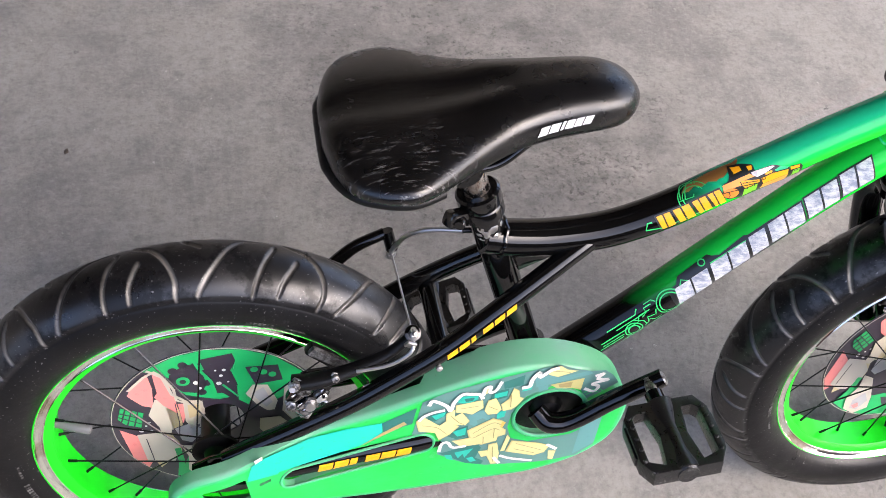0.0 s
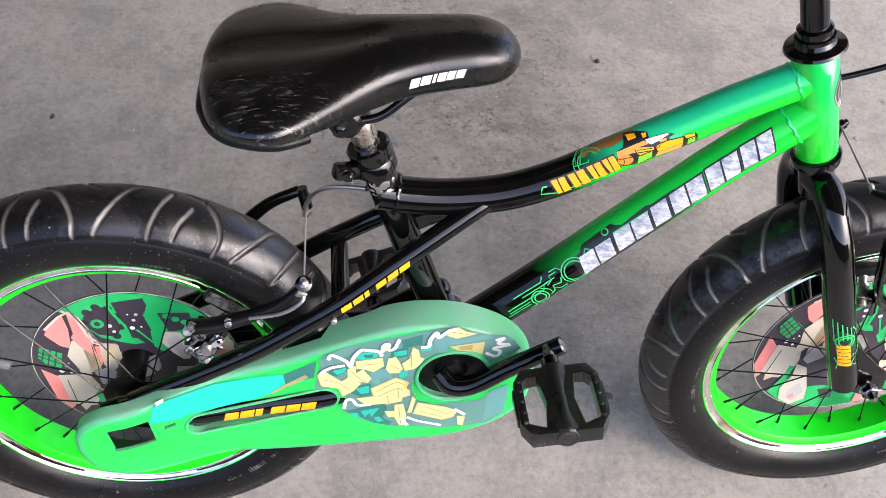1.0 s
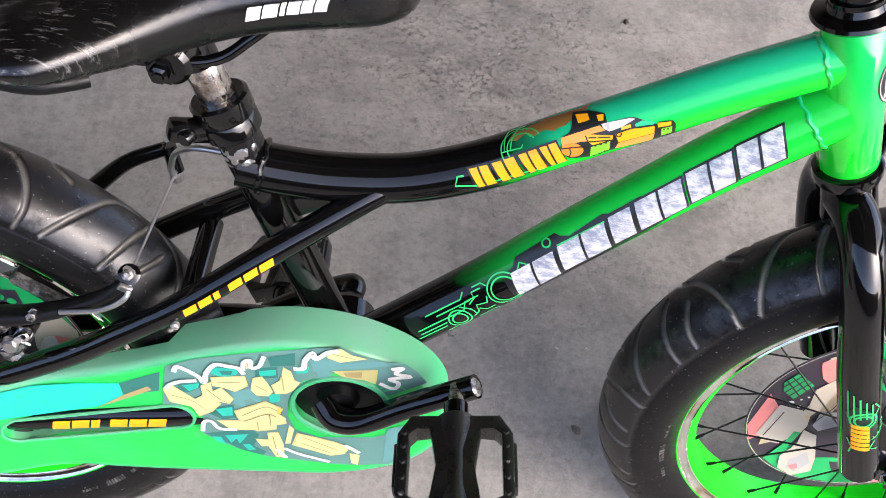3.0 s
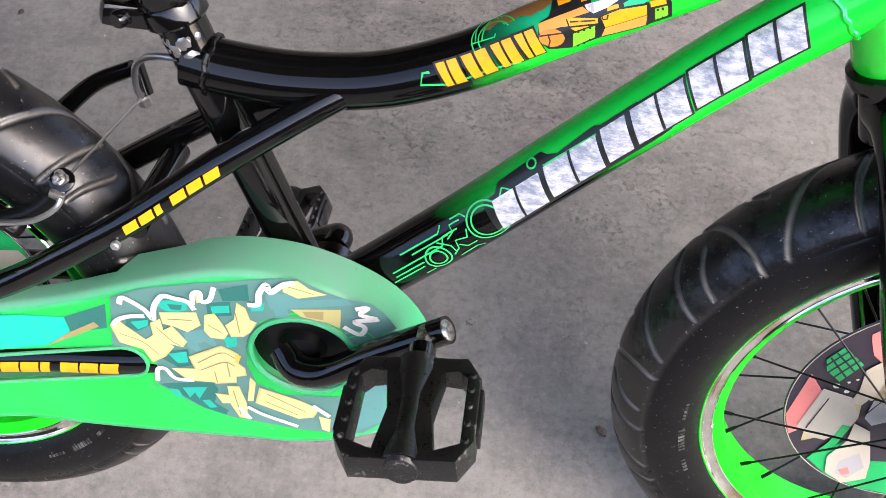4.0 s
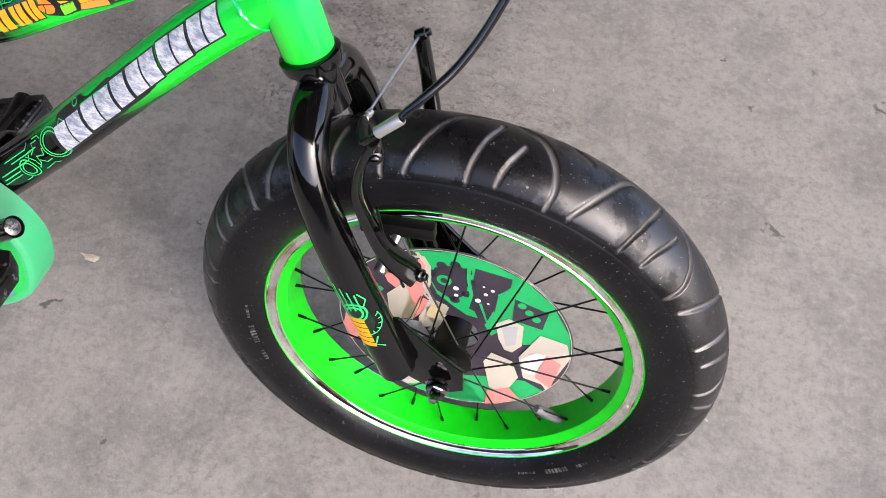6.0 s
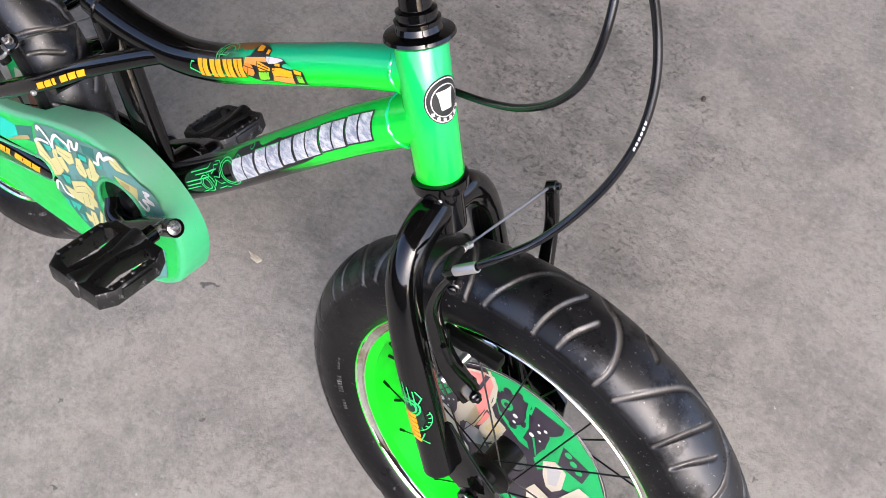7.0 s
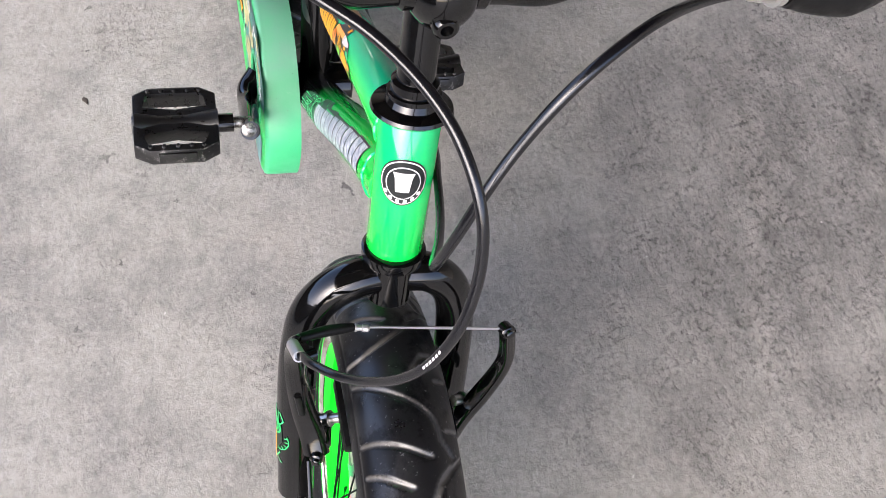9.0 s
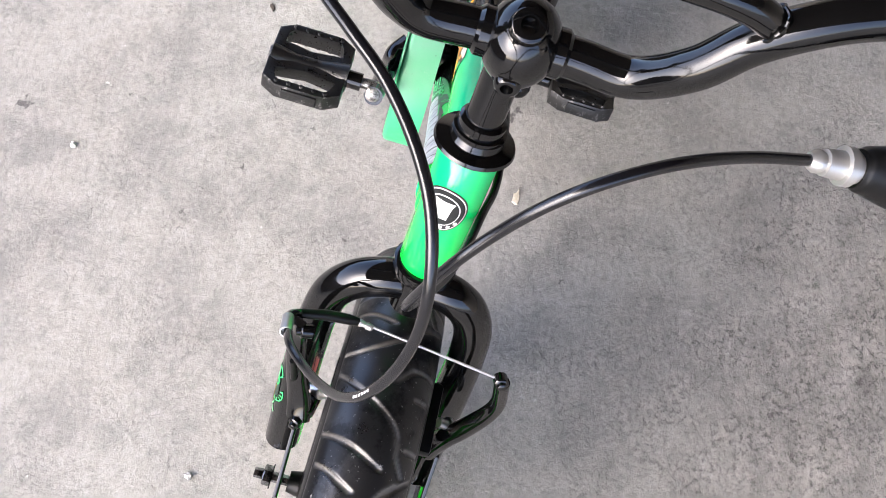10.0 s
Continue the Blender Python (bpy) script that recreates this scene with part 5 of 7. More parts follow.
# -- fork --
crown = head_at(0.236)
fork = part("fork", lathe(bmesh.new(), [(-0.024, 0.013), (-0.022, 0.0155), (0.010, 0.0155), (0.012, 0.0205), (0.016, 0.0215), (0.0205, 0.0215), (0.022, 0.019)], crown, STEER_AXIS), black, bicycle)
LEG = [(0.634, -0.008, 0.231), (0.636, -0.027, 0.231), (0.639, -0.046, 0.220), (0.644, -0.059, 0.199), (0.653, -0.0645, 0.170), (0.667, -0.0665, 0.130), (0.686, -0.067, 0.082), (0.7125, -0.067, 0.014)]
for sy in (1, -1):
    leg = part("fork_leg", tube(bmesh.new(), [(x, y * sy if sy == 1 else y * -0.76, z) for x, y, z in LEG], [0.0140] * 5 + [0.0146] * 3, 22, 8), black, bicycle)
    if sy == 1:
        near_leg = leg
    part("fork_dropout", prism(bmesh.new(), [(x, -0.061 if sy == 1 else 0.057, z) for x, z in ((0.694, 0.062), (0.709, 0.066), (0.746, 0.030), (0.764, 0.016), (0.766, -0.008), (0.749, -0.018), (0.719, -0.004), (0.700, 0.012))], (0, 0.004, 0), 0.001), black, fork)
part("headset_cup", lathe(bmesh.new(), [(0.0, 0.0195), (0.001, 0.0232), (0.0030, 0.0250), (0.0052, 0.0242), (0.0072, 0.0165), (0.011, 0.0152), (0.0115, 0.0160), (0.0145, 0.0160), (0.0150, 0.0140), (0.021, 0.0142), (0.0225, 0.0115)], HEAD_TOP, STEER_AXIS, 36), black, fork)
bm = bmesh.new()
for k in range(18):
    u = rnd.random()
    c = V((0.634 + 0.008 * u, -0.0195 + 0.0050 * u, 0.2505 - 0.0070 * u)) + V((rnd.uniform(-1, 1), rnd.uniform(-1, 1), rnd.uniform(-1, 1))) * 0.0016
    bmesh.ops.create_icosphere(bm, subdivisions=2, radius=rnd.uniform(0.0007, 0.0018), matrix=Matrix.LocRotScale(c, None, (1, 1, 0.7)))
part("weld_spatter", bm, steel, fork, "bare silvery weld spots")
# sticker near the foot of the near leg
lx = on_tube(LEG, 0.0146)[1]


def on_leg(lift):
    k = on_tube(LEG, 0.0147, 8, lift)[0]
    return lambda a, b: k(a, b - 0.0075 + 0.0147 * math.pi / 2)


leg_s = [lx(0.670) + 0.011, lx(0.691) + 0.011]
decal("leg_sticker", sheet([(leg_s[0] + a, b) for a, b in ((0.004, -0.003), (0.016, -0.010), (0.032, -0.009), (0.050, -0.004), (0.060, 0.002), (0.050, 0.006), (0.036, 0.013), (0.020, 0.012), (0.010, 0.005))], 0.003), on_leg(0.0003), ink_pine, near_leg, "green and yellow sticker")
for k in range(5):
    decal("sticker_line", stroke([(leg_s[0] - 0.012 + 0.004 * k, -0.008 + 0.004 * k), (leg_s[0] + 0.020, -0.008 + 0.004 * k)], 0.0012), on_leg(0.0005), ink_line, near_leg)
for r_ in (0.006, 0.009):
    decal("sticker_line", ring_sheet(r_ - 0.0008, r_ + 0.0008, leg_s[0] + 0.022, 0.002, 0, 360, 28), on_leg(0.0006), ink_line, near_leg)
for k in range(9):
    aa = radians(-80 + 24 * k)
    decal("sticker_line", stroke([(leg_s[0] + 0.034 + r_ * math.cos(aa), 0.006 + r_ * math.sin(aa)) for r_ in (0.0095, 0.0125)], 0.0009), on_leg(0.0006), ink_line, near_leg)
decal("sticker_line", ring_sheet(0.0122, 0.0130, leg_s[0] + 0.034, 0.006, -80, 120, 24), on_leg(0.0006), ink_line, near_leg)
for pts in ([(0.004, 0.010), (0.012, 0.014), (0.018, 0.010)], [(0.050, 0.010), (0.058, 0.006), (0.062, 0.012)], [(0.046, -0.009), (0.056, -0.006), (0.064, -0.008)]):
    decal("sticker_line", stroke([(leg_s[0] + a, b) for a, b in pts], 0.0012), on_leg(0.0005), ink_line, near_leg)
for k in range(6):
    decal("sticker_block", sheet(block(leg_s[0] + 0.026 + 0.0054 * k, leg_s[0] + 0.0304 + 0.0054 * k, -0.0062, 0.0060, 0.0030), 0.003), on_leg(0.0008), ink_yellow, near_leg, "yellow sticker block")

# -- front brake --
fbrake = part("front_brake", lathe(bmesh.new(), [(0, 0.0075), (0.016, 0.0075), (0.018, 0.006)], (0.700, -0.052, 0.120), (0.5, -0.1, 0.15), 14), black, bicycle)
part("brake_arm", tube(bmesh.new(), [(0.719, -0.058, 0.119), (0.708, -0.061, 0.132), (0.698, -0.066, 0.150), (0.689, -0.071, 0.176), (0.681, -0.074, 0.205), (0.683, -0.075, 0.230), (0.691, -0.075, 0.254)], [0.0098, 0.0098, 0.0092, 0.0080, 0.0070, 0.0066, 0.0062], 14, 6, up=(0.9, -0.25, 0.35), squash=0.48), black, fbrake)
part("arm_slot", tube(bmesh.new(), [(0.7005, -0.0685, 0.156), (0.6935, -0.072, 0.174)], 0.0026, 10, 2), plastic, fbrake)
part("brake_arm", tube(bmesh.new(), [(0.716, 0.043, 0.112), (0.710, 0.050, 0.136), (0.702, 0.063, 0.160), (0.693, 0.073, 0.194), (0.687, 0.0662, 0.2345)], [0.0085, 0.0080, 0.0072, 0.0062, 0.0060], 12, 6, squash=0.8), black, fbrake)
for p, d in (((0.722, -0.0585, 0.121), (1, -0.4, 0.3)), ((0.688, 0.0648, 0.2362), (1, 0.2, 0.6)), ((0.690, -0.068, 0.236), (0.3, -1, 0.2))):
    part("brake_bolt", lathe(bmesh.new(), [(-0.004, 0.0050), (0.003, 0.0050), (0.0036, 0.0044), (0.0040, 0.0032), (0.0065, 0.0030), (0.0070, 0.0022)], p, d, 12), black, fbrake)
for sy in (-1, 1):
    part("brake_pad", box(bmesh.new(), (0.700, sy * 0.036, 0.142), (0.056, 0.011, 0.012), Euler((0, radians(-6), 0)), 0.003), plastic, fbrake)
    part("pad_post", lathe(bmesh.new(), [(0.0, 0.0040), (0.008, 0.0040), (0.0082, 0.0062), (0.0105, 0.0062), (0.0107, 0.0048), (0.020, 0.0048), (0.0202, 0.0068), (0.0225, 0.0068), (0.0227, 0.0052), (0.029, 0.0050), (0.030, 0.0036)], *(((0.7005, -0.0395, 0.1365), (-0.22, -0.79, -0.57)) if sy < 0 else ((0.703, 0.042, 0.150), (-0.16, 0.95, -0.55))), 14), steel, fbrake, "silvery stacked washers and pad bolt")
part("noodle", tube(bmesh.new(), [(0.697, -0.0797, 0.269), (0.690, -0.080, 0.260), (0.684, -0.075, 0.251), (0.679, -0.060, 0.2455), (0.675, -0.042, 0.2385)], 0.0024, 10, 6), black, fbrake, "bent black cable guide")
part("noodle_ferrule", lathe(bmesh.new(), [(0, 0.0026), (0.001, 0.0038), (0.0195, 0.0040), (0.0205, 0.0036), (0.0205, 0.0029), (0.017, 0.0028)], (0.6935, -0.0800, 0.2652), (0.0152, -(-0.0018), 0.0147), 16), alloy, fbrake, "dull silver cable end sleeve")
part("cable_boot", tube(bmesh.new(), [(0.684, -0.074, 0.250), (0.679, -0.058, 0.2448), (0.6755, -0.044, 0.2388), (0.674, -0.037, 0.2355)], [0.0030, 0.0038, 0.0036, 0.0028], 12, 5), plastic, fbrake)
part("boot_tip", lathe(bmesh.new(), [(0, 0.0020), (0.002, 0.0029), (0.004, 0.0021), (0.006, 0.0020), (0.0065, 0.0027), (0.010, 0.0025), (0.011, 0.0014)], (0.6738, -0.037, 0.2350), (0.2, 0.95, 0.06), 12), alloy, fbrake)
part("brake_wire", tube(bmesh.new(), [(0.6750, -0.026, 0.2352), (0.687, 0.0648, 0.2365)], 0.0010, 6, 1), wire_steel, fbrake)
part("return_spring", tube(bmesh.new(), [(0.712, -0.062, 0.108), (0.700, -0.066, 0.150), (0.692, -0.068, 0.190)], 0.0011, 6, 4), spoke_steel, fbrake)

# -- rear brake --
rbrake = part("rear_brake", lathe(bmesh.new(), [(0, 0.008), (0.018, 0.008), (0.020, 0.006)], (0.088, -0.044, 0.082), (0, -1, 0.2), 14), black, bicycle)
part("brake_arm", tube(bmesh.new(), [(0.076, -0.056, 0.112), (0.100, -0.058, 0.116), (0.130, -0.056, 0.124), (0.158, -0.053, 0.136), (0.178, -0.051, 0.154)], [0.0086, 0.0082, 0.0068, 0.0056, 0.0050], 14, 6, squash=0.8), plastic, rbrake)
part("brake_arm", tube(bmesh.new(), [(0.076, 0.056, 0.092), (0.105, 0.066, 0.112), (0.140, 0.074, 0.142), (0.172, 0.076, 0.158)], [0.0095, 0.0075, 0.0062, 0.0055], 12, 6), black, rbrake)
part("arm_tip", tube(bmesh.new(), [(0.174, 0.076, 0.161), (0.179, 0.072, 0.140)], 0.0058, 10, 2), black, rbrake)
for p, d in (((0.077, -0.060, 0.113), (-0.2, -1, 0.5)), ((0.178, -0.052, 0.158), (0, -0.4, 1)), ((0.098, -0.060, 0.098), (0, -1, 0.3)), ((0.178, 0.070, 0.137), (0, -0.4, 1))):
    part("brake_bolt", lathe(bmesh.new(), [(-0.005, 0.0048), (0.003, 0.0048), (0.0035, 0.0030), (0.008, 0.0028)], p, d, 6), alloy, rbrake)
part("pivot_plate", box(bmesh.new(), (0.090, -0.053, 0.098), (0.030, 0.010, 0.034), Euler((0, 0.5, 0)), 0.003), black, rbrake)
part("pivot_bush", lathe(bmesh.new(), [(0, 0.0055), (0.009, 0.0055), (0.011, 0.0042)], (0.090, -0.056, 0.088), (0, -1, 0.2), 16), steel, rbrake)
for sy in (-1, 1):
    part("brake_pad", box(bmesh.new(), (0.110, sy * 0.034, 0.114), (0.052, 0.010, 0.011), Euler((0, radians(44), 0)), 0.003), plastic, rbrake)
part("noodle", tube(bmesh.new(), [(0.178, 0.068, 0.139), (0.179, 0.060, 0.154), (0.188, 0.048, 0.178), (0.206, 0.038, 0.192), (0.234, 0.030, 0.196)], 0.0023, 10, 6), wire_steel, rbrake, "bent metal cable guide")
part("brake_wire", tube(bmesh.new(), [(0.178, 0.070, 0.139), (0.178, -0.051, 0.157)], 0.0010, 6, 1), wire_steel, rbrake)
part("wire_tail", tube(bmesh.new(), [(0.178, -0.054, 0.156), (0.176, -0.062, 0.146), (0.158, -0.064, 0.134), (0.130, -0.062, 0.127)], 0.0019, 8, 6), wire_steel, rbrake, "loose bare wire end")
part("clamp_washer", lathe(bmesh.new(), [(-0.001, 0.0072), (0.001, 0.0072), (0.0015, 0.006)], (0.178, -0.053, 0.1585), (0.1, -0.7, 0.7), 20), black, rbrake)
part("clamp_nut", lathe(bmesh.new(), [(0.0, 0.0042), (0.004, 0.0042), (0.0046, 0.0034), (0.0048, 0.0022), (0.008, 0.0020), (0.0085, 0.0014)], (0.178, -0.0545, 0.160), (0.1, -0.7, 0.7), 6), worn_steel, rbrake, "bright steel nut")
part("pinch_plate", box(bmesh.new(), (0.1755, -0.059, 0.1515), (0.009, 0.003, 0.008), Euler((0.3, 0.5, 0)), 0.001), steel, rbrake)
for p, d, r_ in (((0.078, -0.064, 0.117), (-0.3, -0.9, 0.4), 0.0046), ((0.101, -0.064, 0.101), (0.2, -0.9, 0.5), 0.0042), ((0.074, -0.060, 0.087), (-0.2, -0.9, 0.4), 0.0050), ((0.086, -0.061, 0.077), (0, -0.9, 0.5), 0.0055), ((0.112, -0.0655, 0.124), (0, -0.9, 0.5), 0.0034)):
    part("brake_bolt", lathe(bmesh.new(), [(-0.006, r_ * 1.35), (-0.004, r_ * 1.35), (-0.0038, r_), (0.0015, r_), (0.002, r_ * 0.8), (0.0021, r_ * 0.5), (0.0008, r_ * 0.45)], p, d, 6), worn_steel, rbrake, "glinting steel bolt")
rnd = random.Random(21)
for base, wide in (((0.088, -0.062, 0.106), 0.010), ((0.092, -0.063, 0.097), 0.009), ((0.090, -0.063, 0.087), 0.009)):
    pts = [V(base) + V((-0.012 + 0.006 * k, rnd.uniform(-0.004, 0.001), 0.0035 * k - 0.006 + rnd.uniform(-0.003, 0.003))) for k in range(5)]
    part("spring_strip", tube(bmesh.new(), pts, wide / 2, 8, 2, up=(0, 1, 0), squash=0.22), dark_steel, rbrake, "bent shiny steel strip")
for sy in (-1,):
    part("pad_holder", box(bmesh.new(), (0.112, sy * 0.040, 0.1195), (0.048, 0.006, 0.009), Euler((0, radians(38), 0)), 0.002), worn_rubber, rbrake, "greyish pad holder")

# -- chain guard --
OUT = [(-0.041, -0.023), (-0.036, 0.001), (-0.018, 0.016), (0.010, 0.024), (0.049, 0.034), (0.102, 0.047), (0.155, 0.063), (0.200, 0.081), (0.258, 0.101), (0.299, 0.104), (0.336, 0.095), (0.371, 0.074), (0.392, 0.043), (0.394, 0.011), (0.384, -0.020), (0.355, -0.046), (0.310, -0.062), (0.261, -0.066), (0.148, -0.072), (0.034, -0.070), (-0.008, -0.068), (-0.032, -0.052)]


def closed_curve(pts, n=5):
    p = [V((a, 0, b)) for a, b in pts]
    out = []
    m_ = len(p)
    for i in range(m_):
        a, b, c, d = p[i - 1], p[i], p[(i + 1) % m_], p[(i + 2) % m_]
        for k in range(n):
            t = k / n
            out.append(0.5 * ((2 * b) + (c - a) * t + (2 * a - 5 * b + 4 * c - d) * t * t + (3 * b - a - 3 * c + d) * t ** 3))
    return out


def inset(loop, d):
    res = []
    m_ = len(loop)
    for i, p in enumerate(loop):
        t = (loop[(i + 1) % m_] - loop[i - 1]).normalized()
        res.append(p + V((t.z, 0, -t.x)) * -d * GUARD_SIDE)
    return res


loop = closed_curve(OUT)
area = sum(a.x * b.z - b.x * a.z for a, b in zip(loop, loop[1:] + loop[:1]))
GUARD_SIDE = 1 if area > 0 else -1


def guard_y(x):
    k = min(max((0.11 - x) / 0.11, 0), 1)
    return -0.0575 - 0.024 * k * k * (3 - 2 * k)


def hole_round(cx, cz, rx, rz, n=36, tilt=0.0):
    c, s = math.cos(tilt), math.sin(tilt)
    return [V((cx + rx * math.cos(a) * c - rz * math.sin(a) * s, 0, cz + rx * math.cos(a) * s + rz * math.sin(a) * c)) for a in (2 * math.pi * k / n for k in range(n))]


def hole_slot(p, q, r, n=10):
    p, q = V((p[0], 0, p[1])), V((q[0], 0, q[1]))
    t = math.atan2(q.z - p.z, q.x - p.x)
    pts = [q + r * V((math.cos(t + a), 0, math.sin(t + a))) for a in (-math.pi / 2 + math.pi * k / n for k in range(n + 1))]
    pts += [p + r * V((math.cos(t + a), 0, math.sin(t + a))) for a in (math.pi / 2 + math.pi * k / n for k in range(n + 1))]
    return pts


HUB_HOLE = hole_round(0.3150, 0.0350, 0.0358, 0.0345)
SLOT = hole_slot((0.074, -0.014), (0.191, 0.0085), 0.0140)
WIN = [V((a, 0, b)) for a, b in ((-0.010, 0.001), (0.029, 0.0095), (0.0325, -0.0210), (-0.0055, -0.0285))]
NICK = [V((a, 0, b)) for a, b in ((0.040, -0.004), (0.0515, -0.0025), (0.0515, -0.0065), (0.041, -0.008))]
bm = bmesh.new()
panel = bm.verts.layers.float.new("panel")
FLAT = -0.0575


def add_loop(pts, dy):
    vs = [bm.verts.new((p.x, FLAT + dy, p.z)) for p in pts]
    for a, b in zip(vs, vs[1:] + vs[:1]):
        bm.edges.new((a, b))
    return vs


def skin(a, b):
    m_ = len(a)
    for k in range(m_):
        bm.faces.new((a[k], a[(k + 1) % m_], b[(k + 1) % m_], b[k]))


face_in = add_loop(inset(loop, 0.0085), 0.0)
hub_in, slot_in, win_in, nick_in = add_loop(HUB_HOLE, 0.0), add_loop(SLOT, 0.0), add_loop(WIN, 0.0), add_loop(NICK, 0.0)
bmesh.ops.triangle_fill(bm, use_beauty=True, use_dissolve=False, edges=bm.edges[:])
r1 = add_loop(inset(loop, 0.0044), 0.0005)
r2 = add_loop(inset(loop, 0.0014), 0.0021)
r3 = add_loop(loop, 0.0050)


def back_y(p):
    if p.z < 0.1 * p.x - 0.05 and p.x < 0.33:
        return -0.040
    if p.x < 0.197:
        return guard_y(p.x) + 0.016
    return -0.0270 if p.x < 0.236 else -0.0233


r4 = [bm.verts.new((p.x, max(back_y(p) - guard_y(p.x), 0.012) + FLAT, p.z)) for p in loop]
r5 = [bm.verts.new((p.x, max(back_y(p) - guard_y(p.x), 0.012) + FLAT, p.z)) for p in inset(loop, 0.0022)]
r6 = [bm.verts.new((p.x, FLAT + 0.006, p.z)) for p in inset(loop, 0.0026)]
for a, b in ((face_in, r1), (r1, r2), (r2, r3), (r3, r4), (r4, r5), (r5, r6)):
    skin(a, b)
for hole, vs, dep in ((HUB_HOLE, hub_in, 0.012), (SLOT, slot_in, 0.008), (WIN, win_in, 0.003), (NICK, nick_in, 0.003)):
    skin(vs, [bm.verts.new((p.x, FLAT + dep, p.z)) for p in hole])
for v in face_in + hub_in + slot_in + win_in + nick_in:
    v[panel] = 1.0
# the rear end is dished outwards once the flat shape is cut into strips
for k in range(1, 23):
    bmesh.ops.bisect_plane(bm, geom=bm.verts[:] + bm.edges[:] + bm.faces[:], plane_co=(0.005 * k, 0, 0), plane_no=(1, 0, 0))
for v in bm.verts:
    v.co.y += guard_y(v.co.x) - FLAT
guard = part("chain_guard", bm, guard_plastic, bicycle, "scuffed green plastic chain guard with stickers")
for f in guard.data.polygons:
    f.use_smooth = abs(f.normal.y) < 0.93
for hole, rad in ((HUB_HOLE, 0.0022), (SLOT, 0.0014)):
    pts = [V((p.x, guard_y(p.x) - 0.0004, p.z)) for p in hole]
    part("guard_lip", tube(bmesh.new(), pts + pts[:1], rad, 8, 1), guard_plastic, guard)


def on_guard(level):
    return lambda a, b: V((a, guard_y(a) - 0.0002 - 0.0002 * level, b))


decal("sticker_patch", sheet([(0.0426, 0.0315), (0.0894, 0.0387), (0.1226, 0.0428), (0.1543, 0.0459), (0.1553, 0.0307), (0.1338, 0.0150), (0.0980, 0.0112), (0.0610, 0.0075), (0.0583, 0.0010), (0.0303, 0.0060), (0.0358, 0.0270)]), on_guard(1), ink_teal, guard, "teal sticker patch")
decal("sticker_patch", sheet([(0.1543, 0.0459), (0.1858, 0.0629), (0.1825, 0.0400), (0.1560, 0.0315)]), on_guard(1), ink_dteal, guard)
decal("sticker_patch", sheet([(0.1337, 0.0140), (0.1536, 0.0307), (0.1746, 0.0448), (0.1775, 0.0408), (0.1577, 0.0285)]), on_guard(2), ink_rust2, guard)
decal("logo_chip", sheet([(0.0386, 0.0340), (0.0456, 0.0360), (0.0456, 0.0315), (0.039, 0.0285)]), on_guard(2), ink_white, guard)


def guard_print(name, m_, level, pts):
    decal(name, sheet(pts), on_guard(level), m_, guard, "faded printed sticker" if level == 1 else "")


def guard_stroke(m_, level, w, pts):
    decal("sticker_stroke", stroke([(p.x, p.z) for p in smooth_path([(a, 0, b) for a, b in pts], 5)], w), on_guard(level), m_, guard)


# printed picture on the guard, kept as plain plates and strokes
guard_print("sticker_ground", ink_slate, 1, [(0.1906, 0.0702), (0.2115, 0.0804), (0.2491, 0.091), (0.2978, 0.1017), (0.3154, 0.1042), (0.3326, 0.0957), (0.3465, 0.0912), (0.3141, 0.0765), (0.288, 0.0628), (0.277, 0.0409), (0.2753, 0.0195), (0.2806, 0.0012), (0.2986, -0.007), (0.3415, -0.0025), (0.3702, 0.0162), (0.3688, -0.0237), (0.353, -0.0391), (0.3288, -0.0435), (0.3066, -0.0438), (0.2584, -0.0388), (0.235, -0.0301), (0.2092, -0.0121), (0.2117, 0.0119), (0.2068, 0.0245), (0.183, 0.0234)])
guard_print("sticker_ground", ink_slate, 1, [(0.3465, 0.0912), (0.3605, 0.0905), (0.3694, 0.0824), (0.3767, 0.0709), (0.3606, 0.0586), (0.3479, 0.0508), (0.3408, 0.0647), (0.3301, 0.0716), (0.3141, 0.0765)])
guard_print("sticker_shape", ink_dteal, 2, [(0.2104, -0.0111), (0.2482, -0.0014), (0.2523, -0.0092), (0.2477, -0.0243), (0.257, -0.0316), (0.2545, -0.0371), (0.2389, -0.0318), (0.2241, -0.0202)])
guard_print("sticker_shape", ink_pteal, 3, [(0.2165, -0.0146), (0.2232, -0.0149), (0.226, -0.0246), (0.2192, -0.0211)])
guard_print("sticker_shape", ink_pteal, 3, [(0.2262, -0.0121), (0.2444, -0.0085), (0.2369, -0.0224), (0.2347, -0.0156), (0.2303, -0.0221)])
guard_print("sticker_shape", ink_pteal, 3, [(0.2388, -0.0235), (0.2444, -0.022), (0.2492, -0.0294), (0.2434, -0.031)])
guard_print("sticker_shape", ink_mist, 3, [(0.3503, 0.0102), (0.3702, 0.0195), (0.3691, -0.0207), (0.349, -0.0368)])
guard_print("sticker_shape", ink_mist, 3, [(0.2934, 0.0888), (0.3131, 0.0917), (0.3155, 0.0866), (0.3448, 0.0924), (0.3491, 0.0876), (0.2961, 0.0757)])
guard_print("sticker_shape", ink_mist, 3, [(0.2979, 0.076), (0.307, 0.0778), (0.3081, 0.0707), (0.2996, 0.068)])
guard_print("sticker_shape", ink_sand, 3, [(0.3088, 0.0776), (0.3414, 0.0825), (0.3404, 0.0654), (0.3319, 0.0695), (0.3175, 0.0709)])
guard_print("sticker_shape", ink_rust2, 4, [(0.3168, 0.0769), (0.3303, 0.0789), (0.3298, 0.0716), (0.319, 0.0724)])
